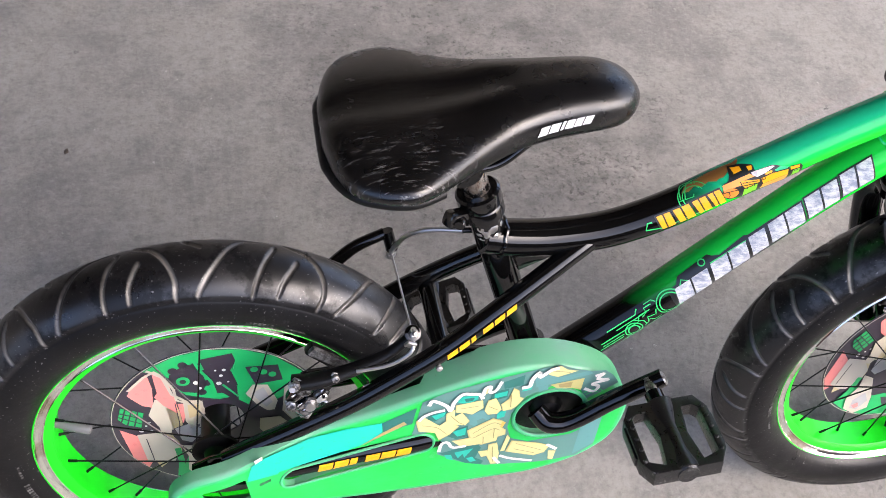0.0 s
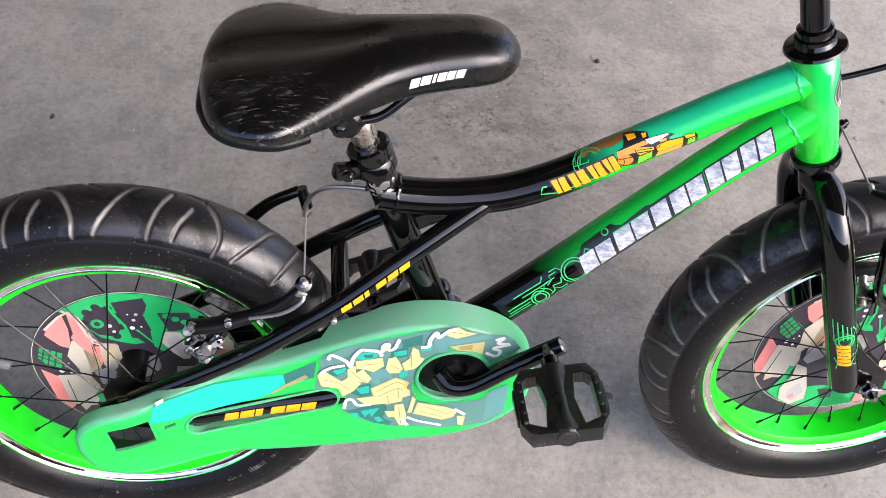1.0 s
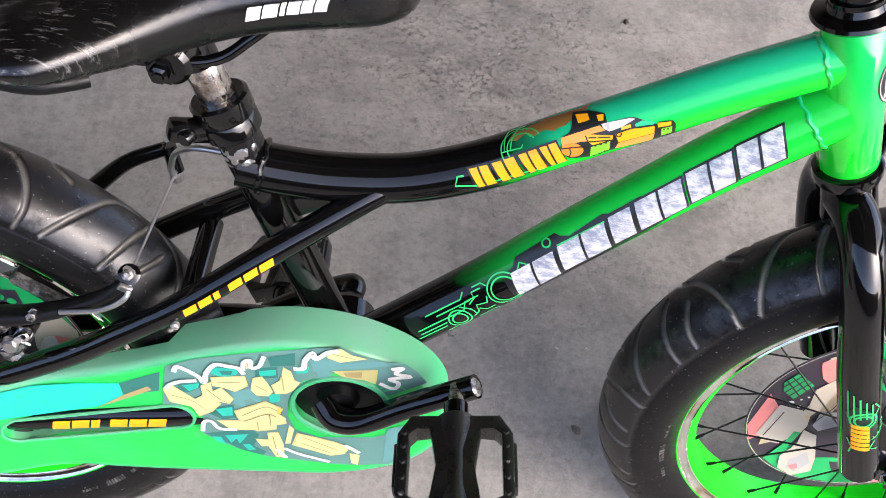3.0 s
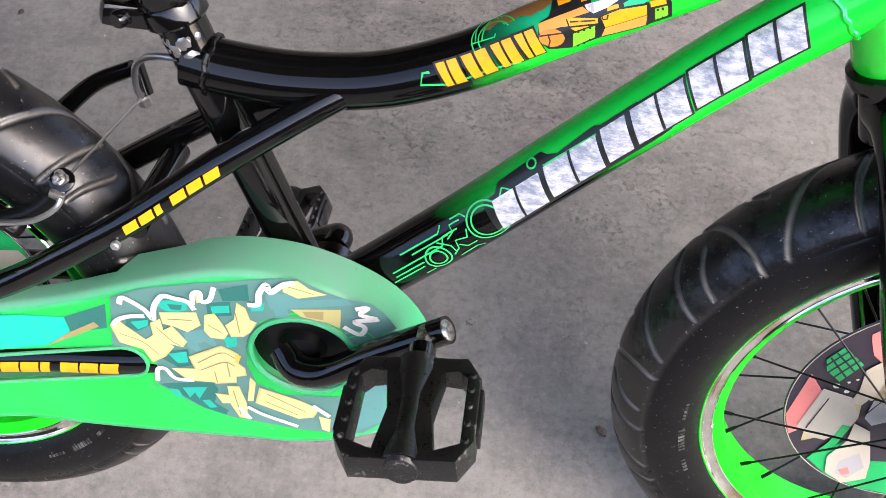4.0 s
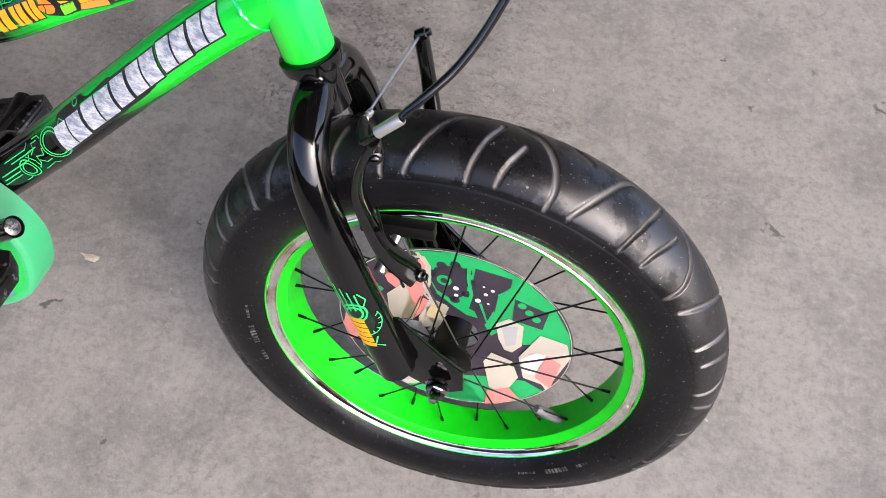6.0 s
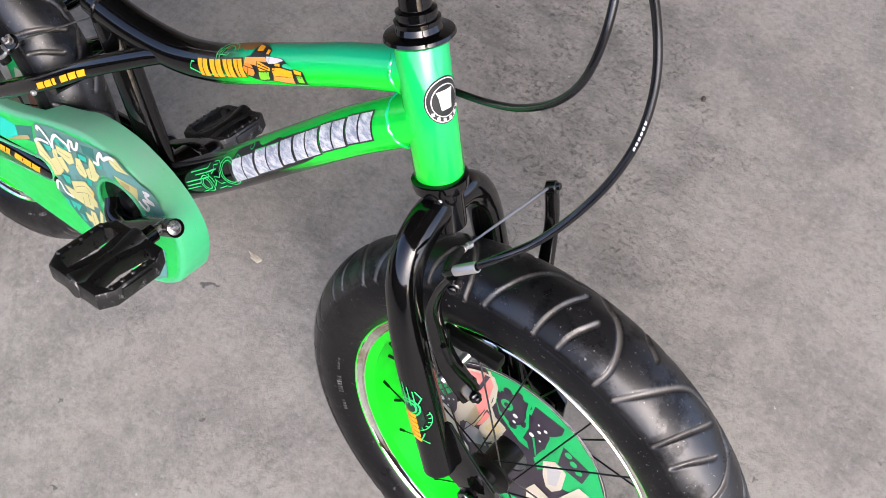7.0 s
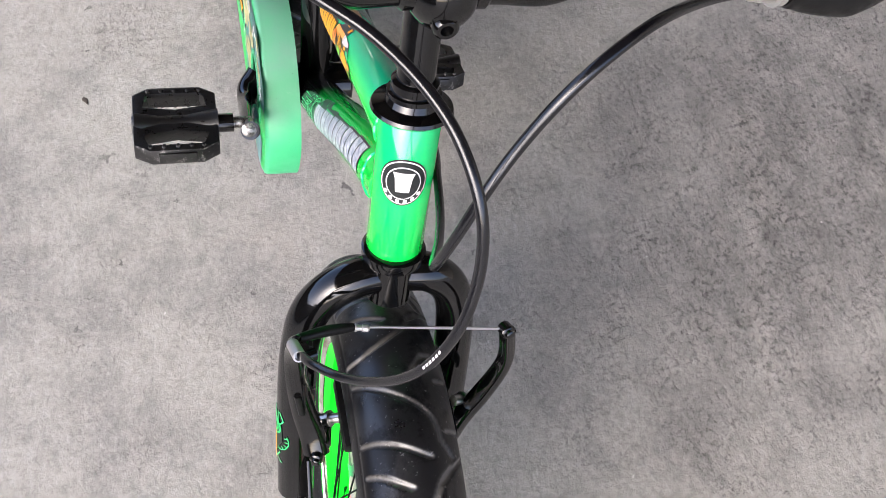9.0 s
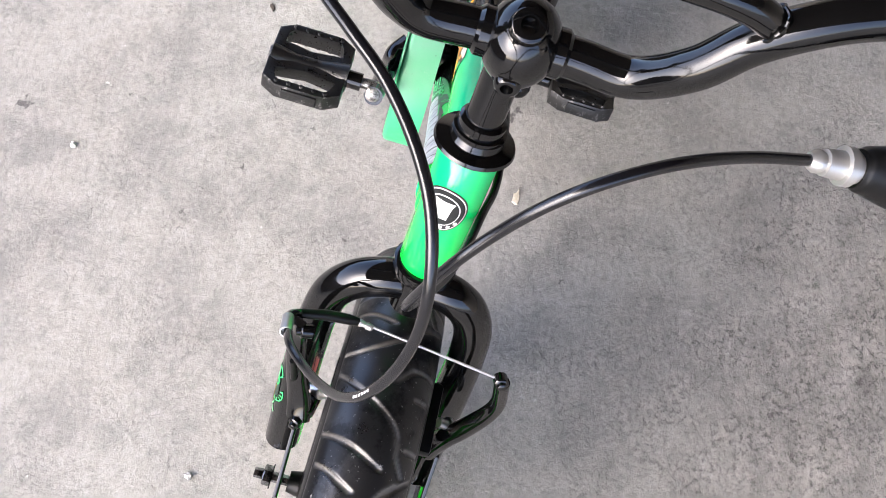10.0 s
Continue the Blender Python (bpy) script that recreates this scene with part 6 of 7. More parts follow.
guard_print("sticker_shape", ink_mist, 3, [(0.2352, 0.0446), (0.2529, 0.0519), (0.2568, 0.0351), (0.2483, 0.0322), (0.242, 0.027), (0.2364, 0.0314)])
guard_print("sticker_shape", ink_slate, 4, [(0.2436, 0.0356), (0.249, 0.0385), (0.2542, 0.0342), (0.2457, 0.0291)])
guard_print("sticker_shape", ink_dteal, 3, [(0.1977, 0.0515), (0.2147, 0.0586), (0.2146, 0.0491), (0.2035, 0.0407), (0.1966, 0.0448)])
guard_print("sticker_shape", ink_pteal, 4, [(0.2004, 0.0494), (0.213, 0.0533), (0.2118, 0.0476), (0.2046, 0.0429)])
guard_print("sticker_shape", ink_dteal, 3, [(0.2171, 0.023), (0.2362, 0.0292), (0.2365, 0.0127), (0.2264, 0.0094), (0.2162, 0.0164)])
guard_print("sticker_shape", ink_pteal, 4, [(0.2215, 0.0221), (0.2347, 0.0263), (0.2345, 0.0156), (0.2269, 0.0138)])
guard_print("sticker_shape", ink_dteal, 3, [(0.2544, 0.0748), (0.2702, 0.0785), (0.2703, 0.066), (0.254, 0.062)])
guard_print("sticker_shape", ink_pteal, 4, [(0.2571, 0.0723), (0.2693, 0.0751), (0.2691, 0.0687), (0.2575, 0.066)])
guard_print("sticker_shape", ink_dteal, 3, [(0.2639, 0.088), (0.2833, 0.0954), (0.283, 0.0814), (0.2657, 0.0783)])
guard_print("sticker_shape", ink_pteal, 3, [(0.2624, 0.045), (0.2712, 0.0464), (0.2704, 0.0372), (0.2633, 0.0346)])
guard_print("sticker_shape", ink_pteal, 3, [(0.2838, 0.0791), (0.2929, 0.0809), (0.2915, 0.0735), (0.2832, 0.0718)])
guard_print("sticker_outline", ink_sand, 5, [(0.1856, 0.0444), (0.1926, 0.0495), (0.2084, 0.0341), (0.2155, 0.0408), (0.2272, 0.0301), (0.2195, 0.019), (0.2091, 0.0115), (0.2047, 0.0237), (0.189, 0.0283)])
guard_print("sticker_shape", ink_cream, 6, [(0.1869, 0.0435), (0.1934, 0.0483), (0.2082, 0.034), (0.2148, 0.0402), (0.2258, 0.0302), (0.2186, 0.0198), (0.2089, 0.0128), (0.2048, 0.0242), (0.1901, 0.0285)])
guard_print("sticker_outline", ink_sand, 5, [(0.2137, 0.0508), (0.2215, 0.056), (0.222, 0.0453), (0.2287, 0.0504), (0.237, 0.0366), (0.2332, 0.0305), (0.2223, 0.0329), (0.214, 0.0386)])
guard_print("sticker_shape", ink_cream, 6, [(0.2144, 0.0503), (0.2216, 0.0551), (0.2221, 0.0451), (0.2284, 0.0499), (0.2362, 0.037), (0.2326, 0.0313), (0.2224, 0.0336), (0.2146, 0.0389)])
guard_print("sticker_outline", ink_sand, 5, [(0.2217, 0.0619), (0.2468, 0.0657), (0.2485, 0.054), (0.2385, 0.0458), (0.23, 0.0499), (0.2222, 0.0514)])
guard_print("sticker_shape", ink_cream, 6, [(0.2225, 0.0615), (0.246, 0.065), (0.2476, 0.0541), (0.2383, 0.0464), (0.2303, 0.0502), (0.223, 0.0516)])
guard_print("sticker_outline", ink_sand, 5, [(0.2519, 0.0642), (0.259, 0.0666), (0.2631, 0.058), (0.2662, 0.049), (0.2626, 0.043), (0.2536, 0.043), (0.2497, 0.0492)])
guard_print("sticker_shape", ink_cream, 6, [(0.2523, 0.0635), (0.259, 0.0657), (0.2628, 0.0577), (0.2657, 0.0493), (0.2623, 0.0437), (0.2539, 0.0437), (0.2502, 0.0495)])
guard_print("sticker_outline", ink_sand, 5, [(0.2746, 0.0789), (0.28, 0.0746), (0.2821, 0.0645), (0.2864, 0.0625), (0.2811, 0.0524), (0.2758, 0.0475), (0.2677, 0.0462), (0.2647, 0.0566), (0.2712, 0.0629)])
guard_print("sticker_shape", ink_cream, 6, [(0.2746, 0.0778), (0.2797, 0.0737), (0.2817, 0.0643), (0.2858, 0.0624), (0.2808, 0.0529), (0.2758, 0.0484), (0.2683, 0.0472), (0.2654, 0.0568), (0.2715, 0.0627)])
guard_print("sticker_outline", ink_sand, 5, [(0.2355, 0.0218), (0.2596, 0.0369), (0.2711, 0.0304), (0.2693, 0.0216), (0.274, 0.0166), (0.2744, 0.0093), (0.267, 0.0066), (0.2664, 0.0006), (0.2514, -0.0034), (0.2383, 0.0107)])
guard_print("sticker_shape", ink_cream, 6, [(0.2371, 0.0214), (0.2596, 0.0355), (0.2704, 0.0294), (0.2687, 0.0212), (0.2731, 0.0165), (0.2735, 0.0097), (0.2665, 0.0072), (0.266, 0.0016), (0.252, -0.0022), (0.2398, 0.011)])
guard_print("sticker_outline", ink_sand, 5, [(0.2217, 0.008), (0.2397, 0.0104), (0.2522, 0.0013), (0.2509, -0.002), (0.2318, -0.0033)])
guard_print("sticker_shape", ink_cream, 6, [(0.2228, 0.0077), (0.2397, 0.0099), (0.2514, 0.0014), (0.2501, -0.0016), (0.2323, -0.0029)])
guard_print("sticker_outline", ink_sand, 5, [(0.2591, -0.004), (0.2677, -0.0026), (0.2714, -0.0203), (0.2711, -0.0377), (0.2646, -0.0373), (0.2594, -0.0239)])
guard_print("sticker_shape", ink_cream, 6, [(0.2596, -0.0051), (0.2675, -0.0038), (0.2711, -0.0203), (0.2707, -0.0366), (0.2647, -0.0362), (0.2598, -0.0237)])
guard_print("sticker_outline", ink_sand, 5, [(0.2763, 0.0083), (0.28, 0.0031), (0.2764, -0.0173), (0.2721, -0.018), (0.2741, -0.0054)])
guard_print("sticker_shape", ink_cream, 6, [(0.2763, 0.0074), (0.2797, 0.0025), (0.2763, -0.0165), (0.2723, -0.0172), (0.2742, -0.0055)])
guard_print("sticker_outline", ink_sand, 5, [(0.2819, -0.0018), (0.3106, -0.0108), (0.323, -0.0173), (0.3184, -0.0275), (0.3076, -0.031), (0.2774, -0.019)])
guard_print("sticker_shape", ink_cream, 6, [(0.2832, -0.0028), (0.3101, -0.0113), (0.3217, -0.0174), (0.3174, -0.0269), (0.3073, -0.0302), (0.2791, -0.0189)])
guard_print("sticker_outline", ink_sand, 5, [(0.3221, -0.0255), (0.3305, -0.0272), (0.3291, -0.0419), (0.3238, -0.0396)])
guard_print("sticker_shape", ink_cream, 6, [(0.3224, -0.026), (0.3302, -0.0276), (0.3289, -0.0413), (0.3239, -0.0392)])
guard_print("sticker_outline", ink_sand, 5, [(0.2494, -0.0136), (0.2589, -0.0135), (0.2624, -0.0222), (0.2537, -0.0237)])
guard_print("sticker_shape", ink_cream, 6, [(0.2498, -0.0139), (0.2587, -0.0138), (0.262, -0.0219), (0.2538, -0.0233)])
guard_print("sticker_outline", ink_sand, 5, [(0.3058, 0.1014), (0.3153, 0.1037), (0.3225, 0.0977), (0.3337, 0.0944), (0.3146, 0.0883), (0.3054, 0.0927)])
guard_print("sticker_shape", ink_cream, 6, [(0.3065, 0.1011), (0.3154, 0.1033), (0.3221, 0.0976), (0.3325, 0.0945), (0.3147, 0.0889), (0.3061, 0.093)])
guard_print("sticker_outline", ink_sand, 5, [(0.2482, 0.0849), (0.2525, 0.0857), (0.253, 0.0762), (0.2481, 0.0739)])
guard_print("sticker_shape", ink_cream, 6, [(0.2483, 0.0846), (0.2524, 0.0854), (0.2528, 0.0764), (0.2482, 0.0743)])
guard_print("sticker_shape", ink_pteal, 7, [(0.2243, 0.0739), (0.2417, 0.0748), (0.242, 0.0681), (0.2349, 0.0641), (0.2275, 0.0642), (0.2224, 0.0671)])
guard_print("sticker_shape", ink_dteal, 8, [(0.2288, 0.071), (0.2386, 0.0714), (0.2371, 0.0669), (0.2306, 0.0664)])
guard_print("sticker_shape", ink_orange2, 7, [(0.2685, 0.0296), (0.2727, 0.0292), (0.2697, 0.0208), (0.2675, 0.0223)])
guard_stroke(ink_line2, 9, 0.0007, [(0.1917, 0.0379), (0.206, 0.0323), (0.2159, 0.0207)])
guard_stroke(ink_line2, 9, 0.0007, [(0.2179, 0.0483), (0.2258, 0.0375), (0.2318, 0.0327)])
guard_stroke(ink_line2, 9, 0.0007, [(0.2415, 0.0173), (0.2591, 0.0302), (0.2683, 0.0264)])
guard_stroke(ink_line2, 9, 0.0007, [(0.2426, 0.0101), (0.2601, 0.0211), (0.2675, 0.0183)])
guard_stroke(ink_line2, 9, 0.0007, [(0.2523, 0.0104), (0.2531, -0.0006)])
guard_stroke(ink_line2, 9, 0.0007, [(0.2621, 0.0214), (0.2626, 0.0066)])
guard_stroke(ink_line2, 9, 0.0007, [(0.2534, 0.0562), (0.262, 0.05)])
guard_stroke(ink_line2, 9, 0.0007, [(0.2731, 0.0703), (0.2742, 0.0519)])
guard_stroke(ink_line2, 9, 0.0007, [(0.2869, -0.0067), (0.3136, -0.0217)])
guard_stroke(ink_line2, 9, 0.0007, [(0.2853, -0.015), (0.3075, -0.0257)])
guard_stroke(ink_line2, 9, 0.0007, [(0.2633, -0.0073), (0.266, -0.033)])
guard_stroke(ink_line2, 9, 0.0007, [(0.3081, 0.0986), (0.3255, 0.0942)])
guard_stroke(ink_line2, 9, 0.0007, [(0.2266, 0.0571), (0.2434, 0.0585)])
guard_stroke(ink_white, 10, 0.0038, [(0.1964, 0.0662), (0.2002, 0.0725), (0.2127, 0.0637), (0.2171, 0.0557), (0.2196, 0.0672), (0.2266, 0.0778), (0.2347, 0.0771), (0.2427, 0.0754), (0.2465, 0.0687)])
guard_stroke(ink_white, 10, 0.0034, [(0.2461, 0.0735), (0.2472, 0.0827), (0.252, 0.0851), (0.252, 0.0773), (0.2576, 0.0791), (0.2619, 0.091)])
guard_stroke(ink_white, 10, 0.0040, [(0.2819, 0.0788), (0.2889, 0.0803), (0.2903, 0.0895), (0.2958, 0.0984), (0.2975, 0.0917), (0.3064, 0.0997), (0.3136, 0.1021)])
guard_stroke(ink_white, 10, 0.0034, [(0.3508, 0.0855), (0.3588, 0.0879), (0.3538, 0.0812), (0.365, 0.0788), (0.3499, 0.0746), (0.3566, 0.0703), (0.353, 0.0634), (0.343, 0.0687)])
guard_stroke(ink_white, 10, 0.0034, [(0.1883, 0.045), (0.1919, 0.0506), (0.2002, 0.0554), (0.2118, 0.0576)])
guard_stroke(ink_white, 10, 0.0034, [(0.2101, -0.0063), (0.2122, 0.006), (0.2179, 0.0075), (0.2236, -0.0013), (0.2364, -0.0011)])
guard_stroke(ink_white, 10, 0.0032, [(0.2718, -0.0231), (0.2833, -0.0299), (0.3069, -0.0383)])
guard_stroke(ink_white, 10, 0.0036, [(0.3189, -0.0135), (0.3302, -0.0232)])
guard_stroke(ink_white, 10, 0.0034, [(0.2657, -0.0248), (0.2728, -0.0362)])
guard_stroke(ink_line, 9, 0.0012, [(0.3434, 0.0626), (0.3498, 0.0653), (0.3579, 0.0656), (0.3624, 0.0618)])
guard_stroke(ink_line, 9, 0.0012, [(0.3461, 0.0593), (0.3516, 0.0619), (0.357, 0.062)])

# -- cranks and pedals --
part("chain_ring", lathe(bmesh.new(), [(0.040, 0.0355), (0.049, 0.0365), (0.050, 0.034), (0.0492, 0.026), (0.051, 0.022), (0.050, 0.016), (0.056, 0.013), (0.058, 0.008)], BB, (0, -1, 0), 48), plastic, bicycle)
crank = part("crank_arm", tube(bmesh.new(), [BB + V((-0.012, -0.056, 0.004)), BB + V((0.0, -0.066, -0.004)), (0.335, -0.069, 0.036), (0.368, -0.071, 0.062), (0.410, -0.074, 0.092)], [0.010, 0.0105, 0.0095, 0.0090, 0.0088], 16, 6), black, bicycle)
part("crank_arm", tube(bmesh.new(), [BB + V((0.0, 0.052, 0)), BB + V((0.0, 0.064, 0)), (0.292, 0.069, 0.022), (0.268, 0.071, 0.006), (0.238, 0.073, -0.016)], [0.010, 0.0105, 0.0095, 0.0090, 0.0088], 16, 6), black, bicycle)


def make_pedal(centre, side, tilt):
    """Resin platform pedal: barrel, cage with two windows, and studs. side: -1 near, 1 far"""
    L, Wd, T = 0.0380, 0.0360, 0.0090
    m = Matrix.LocRotScale(centre, Euler((0, tilt, 0)), None)
    bm = bmesh.new()
    out_ = [(-L, -Wd * 0.62), (-L * 0.78, -Wd), (L * 0.78, -Wd), (L, -Wd * 0.62), (L, Wd * 0.62), (L * 0.78, Wd), (-L * 0.78, Wd), (-L, Wd * 0.62)]
    wins = [[(-L * 0.80, -Wd * 0.64), (-L * 0.70, -Wd * 0.76), (-L * 0.44, -Wd * 0.76), (-L * 0.33, 0), (-L * 0.44, Wd * 0.76), (-L * 0.68, Wd * 0.76), (-L * 0.80, Wd * 0.62)]]
    wins.append([(-a, b) for a, b in wins[0]][::-1])
    loops = []
    for z in (T, -T):
        ls = []
        for pts in [out_] + wins:
            vs = [bm.verts.new((a, b, z * (1.0 if abs(a) > L * 0.5 else 0.8))) for a, b in pts]
            ls.append((vs, [bm.edges.new((p, q)) for p, q in zip(vs, vs[1:] + vs[:1])]))
        bmesh.ops.triangle_fill(bm, use_beauty=True, use_dissolve=False, edges=[e for _, es in ls for e in es])
        loops.append([vs for vs, _ in ls])
    for a, b in zip(*loops):
        n = len(a)
        for k in range(n):
            bm.faces.new((a[k], a[(k + 1) % n], b[(k + 1) % n], b[k]))
    bmesh.ops.bevel(bm, geom=[e for e in bm.edges if e.is_manifold and e.calc_face_angle(0) > 0.6], offset=0.0016, segments=2, affect="EDGES", profile=0.6)
    ped = part("pedal", bm, pedal_resin, bicycle, "scuffed black resin pedal")
    part("barrel", tube(bmesh.new(), [(0, -Wd * 0.96, 0), (0, -Wd * 0.4, 0), (0, Wd * 0.3, 0), (0, Wd * 1.02, 0)], [0.0125, 0.0088, 0.0088, 0.0135], 20, 6, up=(1, 0, 0)), pedal_resin, ped)
    part("spindle", tube(bmesh.new(), [(0, side * -Wd * 0.98, 0), (0, side * -(Wd + 0.014), 0)], 0.0085, 14, 1, up=(1, 0, 0)), black, ped)
    part("axle", tube(bmesh.new(), [(0, side * -(Wd + 0.012), 0), (0, side * -(Wd + 0.030), 0)], 0.0052, 12, 1, up=(1, 0, 0)), worn_steel, ped, "bare steel pedal axle")
    for a in (-1, 1):
        for b in (-0.62, -0.3, 0.02, 0.34, 0.62):
            part("stud", lathe(bmesh.new(), [(0, 0.0022), (0.0025, 0.0016)], (a * L * 0.88, b * Wd, T - 0.0005), (0, 0, 1), 8), pedal_resin, ped)
            part("stud", lathe(bmesh.new(), [(0, 0.0022), (0.0025, 0.0016)], (a * L * 0.88, b * Wd, -T + 0.0005), (0, 0, -1), 8), pedal_resin, ped)
        part("reflector_frame", box(bmesh.new(), (a * (L + 0.0005), 0, 0), (0.003, Wd * 0.9, T * 1.3), None, 0.001), pedal_resin, ped)
    part("end_plate", tube(bmesh.new(), [(0, side * Wd * 0.97, 0), (0, side * Wd * 1.03, 0)], [0.0118, 0.0105], 24, 1, up=(1, 0, 0), squash=0.85), pedal_resin, ped)
    ped.matrix_local = m
    return ped


make_pedal((0.3965, -0.1380, 0.0875), -1, radians(-7))
make_pedal((0.247, 0.142, -0.026), 1, radians(-20))
part("crank_cap", lathe(bmesh.new(), [(0, 0.0070), (0.004, 0.0070), (0.0055, 0.0050)], (0.4065, -0.075, 0.0905), (0.75, 0, 0.62), 16), worn_steel, crank, "bare metal crank end")

# -- stand --
stand = part("kickstand", tube(bmesh.new(), [(0.262, 0.030, 0.012), (0.240, 0.048, -0.010), (0.165, 0.120, -0.095), (0.094, 0.182, -0.172)], 0.0065, 14, 6), black, bicycle)
part("stand_foot", lathe(bmesh.new(), [(-0.012, 0.008), (-0.010, 0.010), (0.004, 0.011), (0.008, 0.008)], (0.094, 0.182, -0.170), (-0.53, 0.46, -0.56), 16), plastic, stand)

# -- stem, handlebar, levers --
BALL = V((0.589, -0.002, 0.455))
stem = part("stem", lathe(bmesh.new(), [(0.0, 0.0112), (0.055, 0.0112), (0.075, 0.0120), (0.095, 0.0120), (0.098, 0.010)], HEAD_TOP + STEER_AXIS * 0.016, STEER_AXIS, 28), black, bicycle)
bm = bmesh.new()
bmesh.ops.create_uvsphere(bm, u_segments=32, v_segments=20, radius=0.0215, matrix=Matrix.LocRotScale(BALL, None, (1.08, 0.92, 1.12)))
lathe(bm, [(-0.0235, 0.0112), (-0.0215, 0.0130), (0.0215, 0.0130), (0.0235, 0.0112)], BALL, (0, 1, 0), 28)
tube(bm, [BALL + V((-0.004, 0, 0.0)), head_at(0.430)], [0.0185, 0.0135], 22, 4, up=(0, 1, 0))
part("bar_clamp", bm, black, stem)
for p, d, r in (((0.597, -0.003, 0.4775), (0.42, 0, 0.90), 1.0), ((0.6105, -0.003, 0.447), (0.96, 0, 0.10), 0.75)):
    part("stem_bolt", lathe(bmesh.new(), [(-0.010, 0.0100 * r), (-0.001, 0.0096 * r), (0.002, 0.0086 * r), (0.003, 0.0070 * r), (0.003, 0.0045 * r), (-0.003, 0.0040 * r)], p, d, 20), black, stem)
BAR = [(0.5206, 0.3306, 0.5447), (0.5541, 0.2198, 0.5377), (0.5723, 0.1637, 0.5338), (0.5795, 0.1372, 0.5309), (0.5862, 0.1149, 0.5227), (0.5913, 0.0938, 0.5056), (0.5961, 0.0767, 0.4821), (0.5917, 0.0552, 0.4573), (0.5884, 0.0271, 0.4542), (0.5888, 0.0, 0.4550)]
BAR = BAR + [(x, -y, z) for x, y, z in BAR[-2::-1]]
bar = part("handlebar", tube(bmesh.new(), BAR, 0.0108, 24, 8), black, bicycle)
part("crossbar", tube(bmesh.new(), [(0.5890, -0.104, 0.5150), (0.5920, -0.080, 0.5270), (0.5930, -0.045, 0.5300), (0.5930, 0.045, 0.5300), (0.5920, 0.080, 0.5270), (0.5890, 0.104, 0.5150)], 0.0078, 18, 6), black, bar)
for sy in (-1, 1):
    bead("weld", (0.5905, sy * 0.0955, 0.5205), (0.1, -sy, 0.45), 0.0082, 0.0011, black, bar, 24, 9)
    part("grip", tube(bmesh.new(), [(0.553, sy * 0.226, 0.5375), (0.537, sy * 0.277, 0.541), (0.520, sy * 0.332, 0.546)], 0.0155, 20, 5), plastic, bar, "black rubber grip")


def make_lever(sy, tip, root):
    """Bracket on the bar, body, blade and barrel adjuster. tip: where the cable enters; root: where the adjuster meets the body"""
    tip, root = V(tip), V(root)
    clamp_at = V((0.571, sy * 0.180, 0.533))
    d = (root - tip).normalized()
    out = V((0, sy, 0))
    mid_ = root + d * 0.020 + V((-0.002, sy * 0.018, -0.001))
    lever = part("brake_lever", tube(bmesh.new(), [root + d * -0.0015, root + d * 0.006, mid_, mid_ + V((-0.010, sy * 0.034, 0.004)), mid_ + V((-0.022, sy * 0.062, 0.008))], [0.0095, 0.0120, 0.0185, 0.0150, 0.0085], 22, 6, up=(1, 0, 0.4), squash=0.85), plastic, bicycle, "black brake lever body")
    part("lever_clamp", lathe(bmesh.new(), [(-0.011, 0.0128), (-0.010, 0.0150), (0.010, 0.0150), (0.011, 0.0128)], clamp_at, (-0.28, sy, 0.06), 24), plastic, lever)
    for k in (-1, 0, 1):
        at = clamp_at + out * 0.008 * k
        part("lever_rib", tube(bmesh.new(), [at + V((0.010, 0, -0.008)), at.lerp(mid_, 0.5) + V((0.006, 0, 0.002)), mid_ + V((-0.012, sy * 0.010 * k, 0.006))], [0.0036, 0.0042, 0.0036], 10, 5), plastic, lever)
    end = mid_ + V((-0.021, sy * 0.060, 0.008))
    part("lever_blade", tube(bmesh.new(), [end, end + V((-0.012, sy * 0.045, 0.010)), end + V((-0.030, sy * 0.10, 0.018))], [0.0075, 0.0062, 0.0055], 12, 5), plastic, lever)
    n = (root - tip).length
    part("barrel_adjuster", lathe(bmesh.new(), [(-0.001, 0.0036), (0.002, 0.0054), (0.004, 0.0054), (0.0045, 0.0046), (0.006, 0.0046), (0.0065, 0.0062), (n * 0.62, 0.0068), (n * 0.63, 0.0092), (n * 0.80, 0.0092), (n * 0.82, 0.0072), (n + 0.002, 0.0072)], tip, d, 20), alloy, lever, "bare metal barrel adjuster")
    at = mid_ + V((-0.026, -sy * 0.026, 0.013))
    part("lever_bolt", lathe(bmesh.new(), [(0, 0.0034), (0.0035, 0.0034), (0.0036, 0.0020), (0.018, 0.0020)], at, (-0.3, sy, 0.1), 10), wire_steel, lever)


make_lever(1, (0.6392, 0.1281, 0.4995), (0.635, 0.152, 0.498))
make_lever(-1, (0.6161, -0.1158, 0.5128), (0.600, -0.135, 0.510))

# -- cables --
FRONT_CABLE = [(0.7066, -0.0772, 0.278), (0.7192, -0.0728, 0.2927), (0.7349, -0.0607, 0.3092), (0.749, -0.0488, 0.3339), (0.7598, -0.0386, 0.3638), (0.7638, -0.0293, 0.3933), (0.7598, -0.0213, 0.4234), (0.7491, -0.0174, 0.4524), (0.7354, -0.0202, 0.4795), (0.7142, -0.0283, 0.4972), (0.6947, -0.0411, 0.5085), (0.6742, -0.059, 0.5152), (0.6578, -0.0785, 0.5184), (0.6376, -0.0993, 0.5168), (0.6161, -0.1158, 0.5128)]
part("front_brake_cable", tube(bmesh.new(), FRONT_CABLE, 0.0027, 12, 8), cable_black, bicycle, "black brake cable housing")
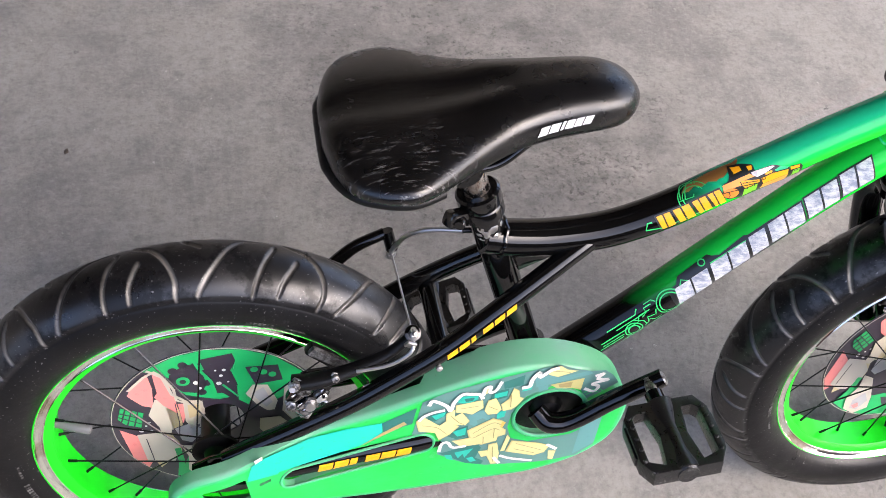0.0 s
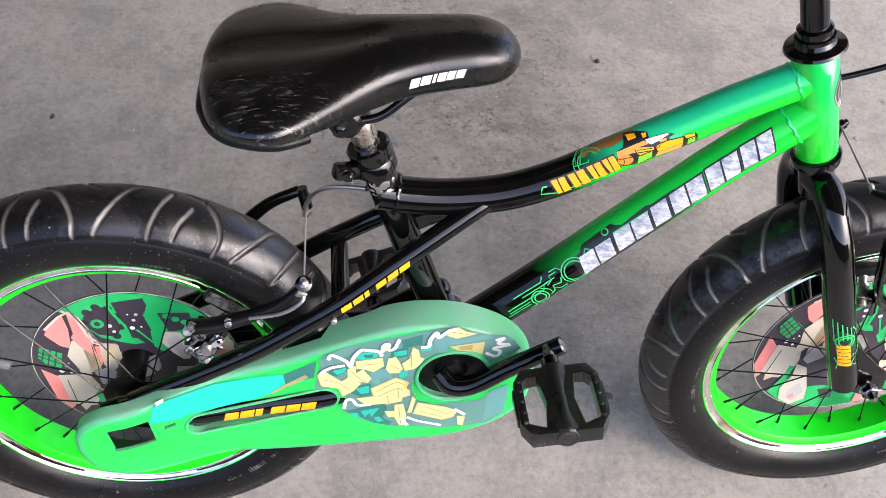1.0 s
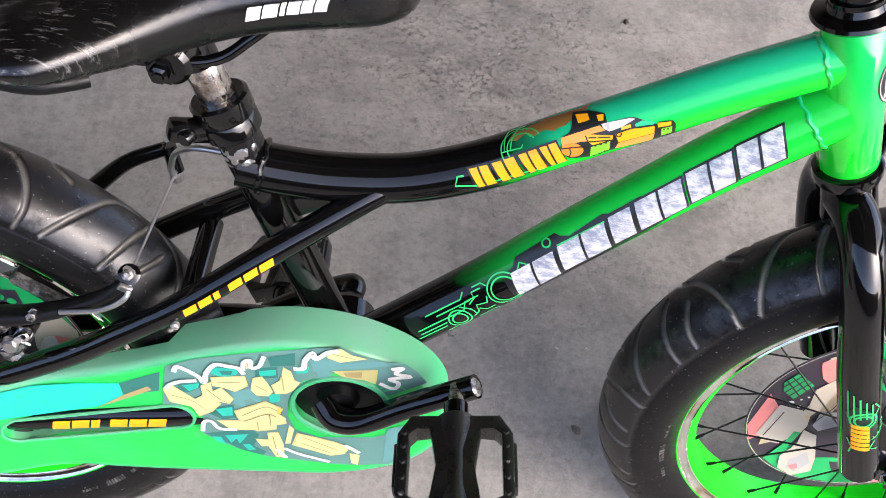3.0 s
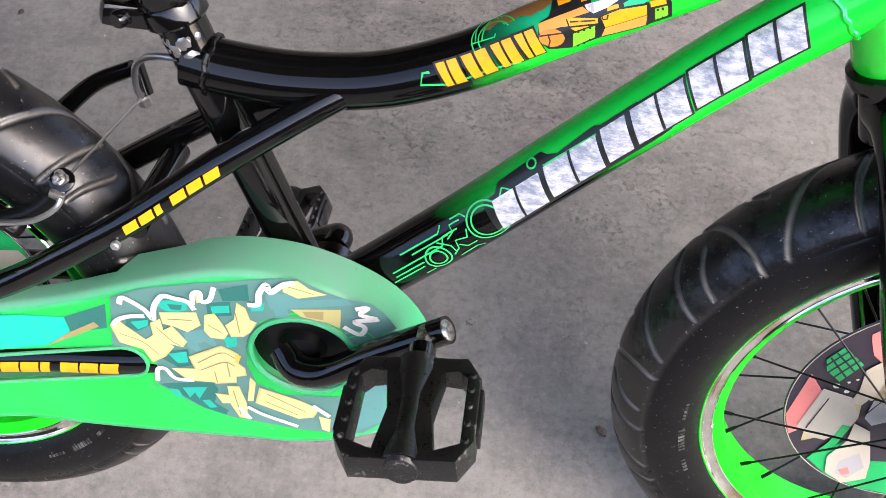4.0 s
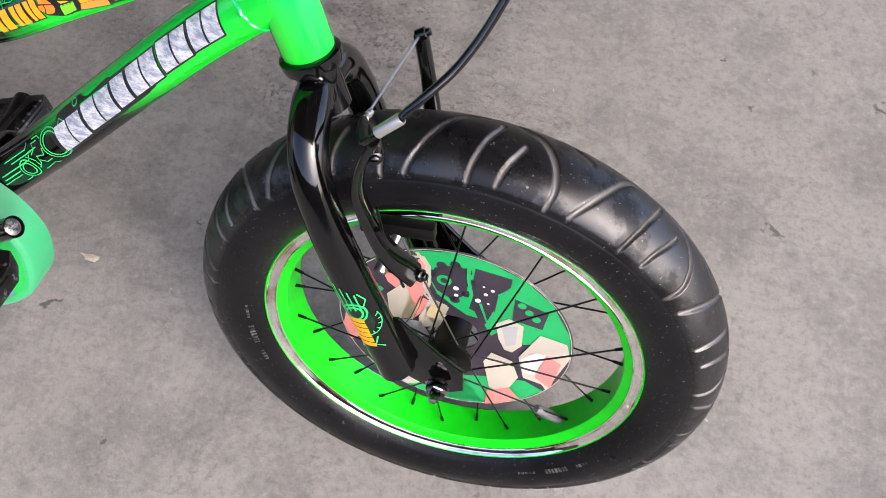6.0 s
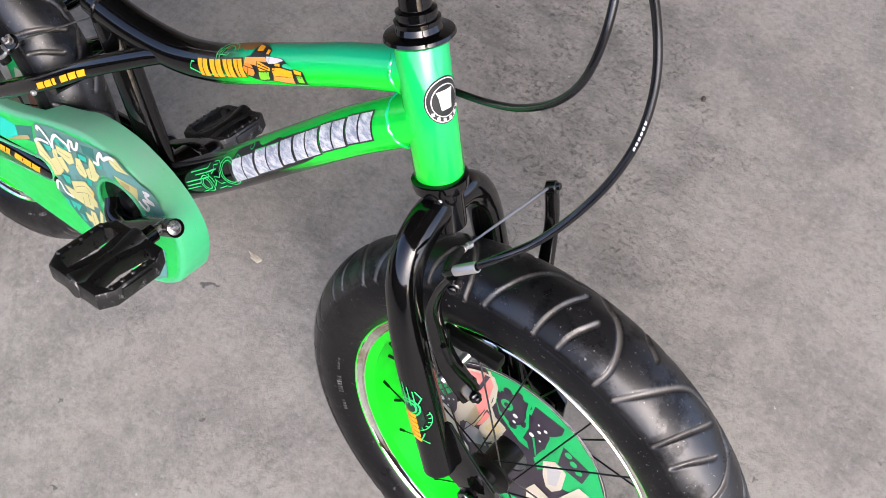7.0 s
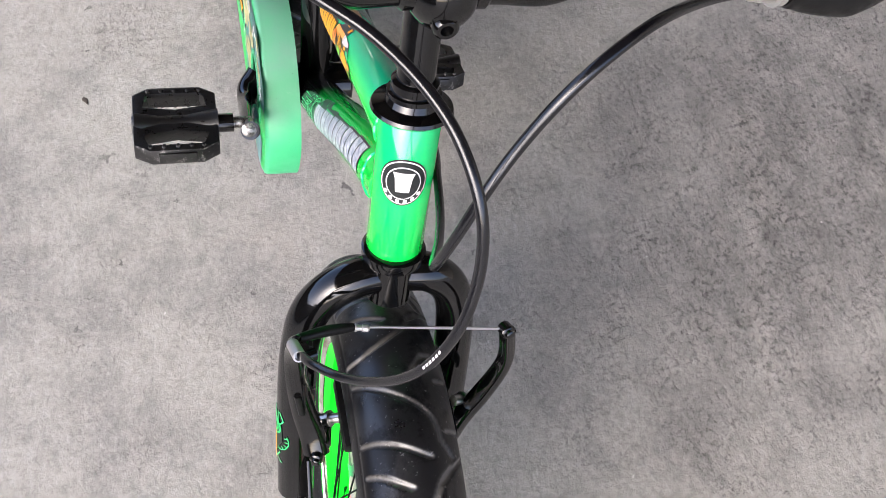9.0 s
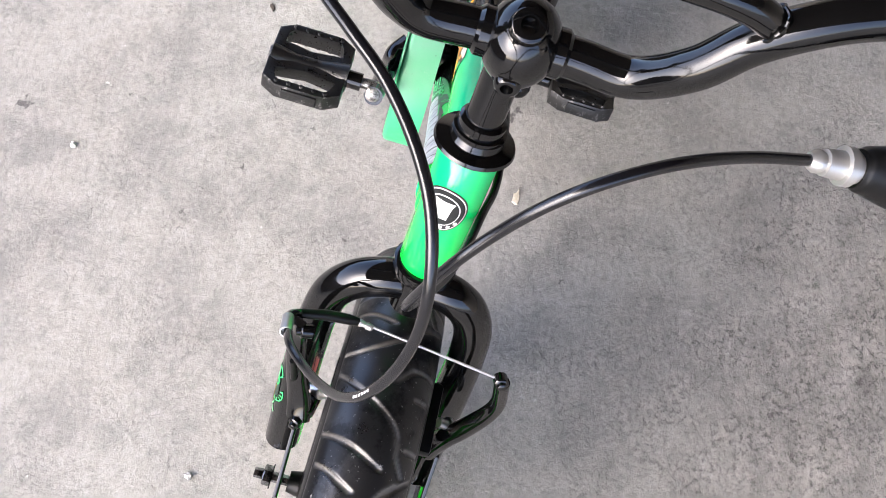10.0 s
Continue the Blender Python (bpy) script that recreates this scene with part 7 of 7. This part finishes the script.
part("rear_brake_cable", tube(bmesh.new(), [(0.6392, 0.1281, 0.4995), (0.6572, 0.0927, 0.5127), (0.68, 0.058, 0.5266), (0.6963, 0.0314, 0.5248), (0.7044, 0.0138, 0.5082), (0.7104, 0.0004, 0.4842), (0.7182, -0.0109, 0.4629), (0.7228, -0.0189, 0.4337), (0.7192, -0.0213, 0.4033), (0.7027, -0.0136, 0.3732), (0.6747, 0.0002, 0.3441), (0.6444, 0.0105, 0.3252), (0.6123, 0.0175, 0.3127), (0.580, 0.024, 0.300), (0.530, 0.022, 0.294), (0.450, 0.021, 0.244), (0.380, 0.021, 0.210), (0.300, 0.024, 0.198), (0.234, 0.030, 0.196)], 0.0027, 12, 8), cable_black, bicycle, "black brake cable housing")
front_cable = next(o for o in bicycle.children if o.name == "front_brake_cable")
for k in range(6):
    decal("print_bar", sheet(block(0.1335 + 0.0033 * k, 0.1358 + 0.0033 * k, -0.0004, 0.0008, 0.0004), 0.0006), on_tube(FRONT_CABLE, 0.0027, 8, 0.0002)[0], ink_pale, front_cable, "small white printed bar")



# ---- litter on the ground ----
def litter(name, at, size, material, label, category, seed, thick=0.0012, curl=0.15, long_=1.5):
    """A small irregular flake, lying on the ground with one edge curled up."""
    rnd = random.Random(seed)
    n = 11
    turn = rnd.uniform(0, math.pi)
    bm = bmesh.new()
    low, high = [], []
    for k in range(n):
        a = 2 * math.pi * k / n
        r_ = size / 2 * rnd.uniform(0.62, 1.15)
        x, y = r_ * long_ * math.cos(a), r_ / long_ * math.sin(a)
        z = curl * max(0.0, x - size * 0.15)
        p = (x * math.cos(turn) - y * math.sin(turn), x * math.sin(turn) + y * math.cos(turn), z)
        low.append(bm.verts.new(p))
        high.append(bm.verts.new((p[0] * 0.9, p[1] * 0.9, z + thick * rnd.uniform(0.7, 1.3))))
    top = bm.verts.new((0, 0, thick * 1.5))
    base = bm.verts.new((0, 0, 0))
    for k in range(n):
        j = (k + 1) % n
        bm.faces.new((low[k], low[j], high[j], high[k]))
        bm.faces.new((high[k], high[j], top))
        bm.faces.new((low[j], low[k], base))
    ob = part(name, bm, material, None)
    ob.location = (at[0], at[1], 0.0002)
    tagged(ob, label, category)
    return ob


litter("leaf_scrap", (0.075, -0.27), 0.012, leaf_brown, "small dark dry leaf scrap on the concrete", "leaf", 1, 0.0010, 0.3, 1.7)
litter("leaf_scrap", (0.309, 0.12), 0.016, leaf_pale, "small pale dry leaf scrap on the concrete", "leaf", 2, 0.0010, 0.3, 1.5)
litter("stone_chip", (0.346, -0.46), 0.010, chip_stone, "small pale stone chip on the concrete", "stone", 3, 0.004, 0.0, 1.1)
litter("stone_chip", (0.725, -0.17), 0.010, chip_stone, "small pale stone chip on the concrete", "stone", 4, 0.004, 0.0, 1.2)
litter("pebble", (0.638, 0.691), 0.008, leaf_brown, "small dark pebble on the concrete", "pebble", 5, 0.004, 0.0, 1.1)
litter("dirt_crumb", (0.546, 0.092), 0.010, soil_brown, "brown crumb of dirt on the concrete", "dirt", 6, 0.003, 0.0, 1.3)
litter("dirt_crumb", (-0.208, 0.579), 0.009, leaf_brown, "dark crumb of dirt on the concrete", "dirt", 7, 0.003, 0.0, 1.3)
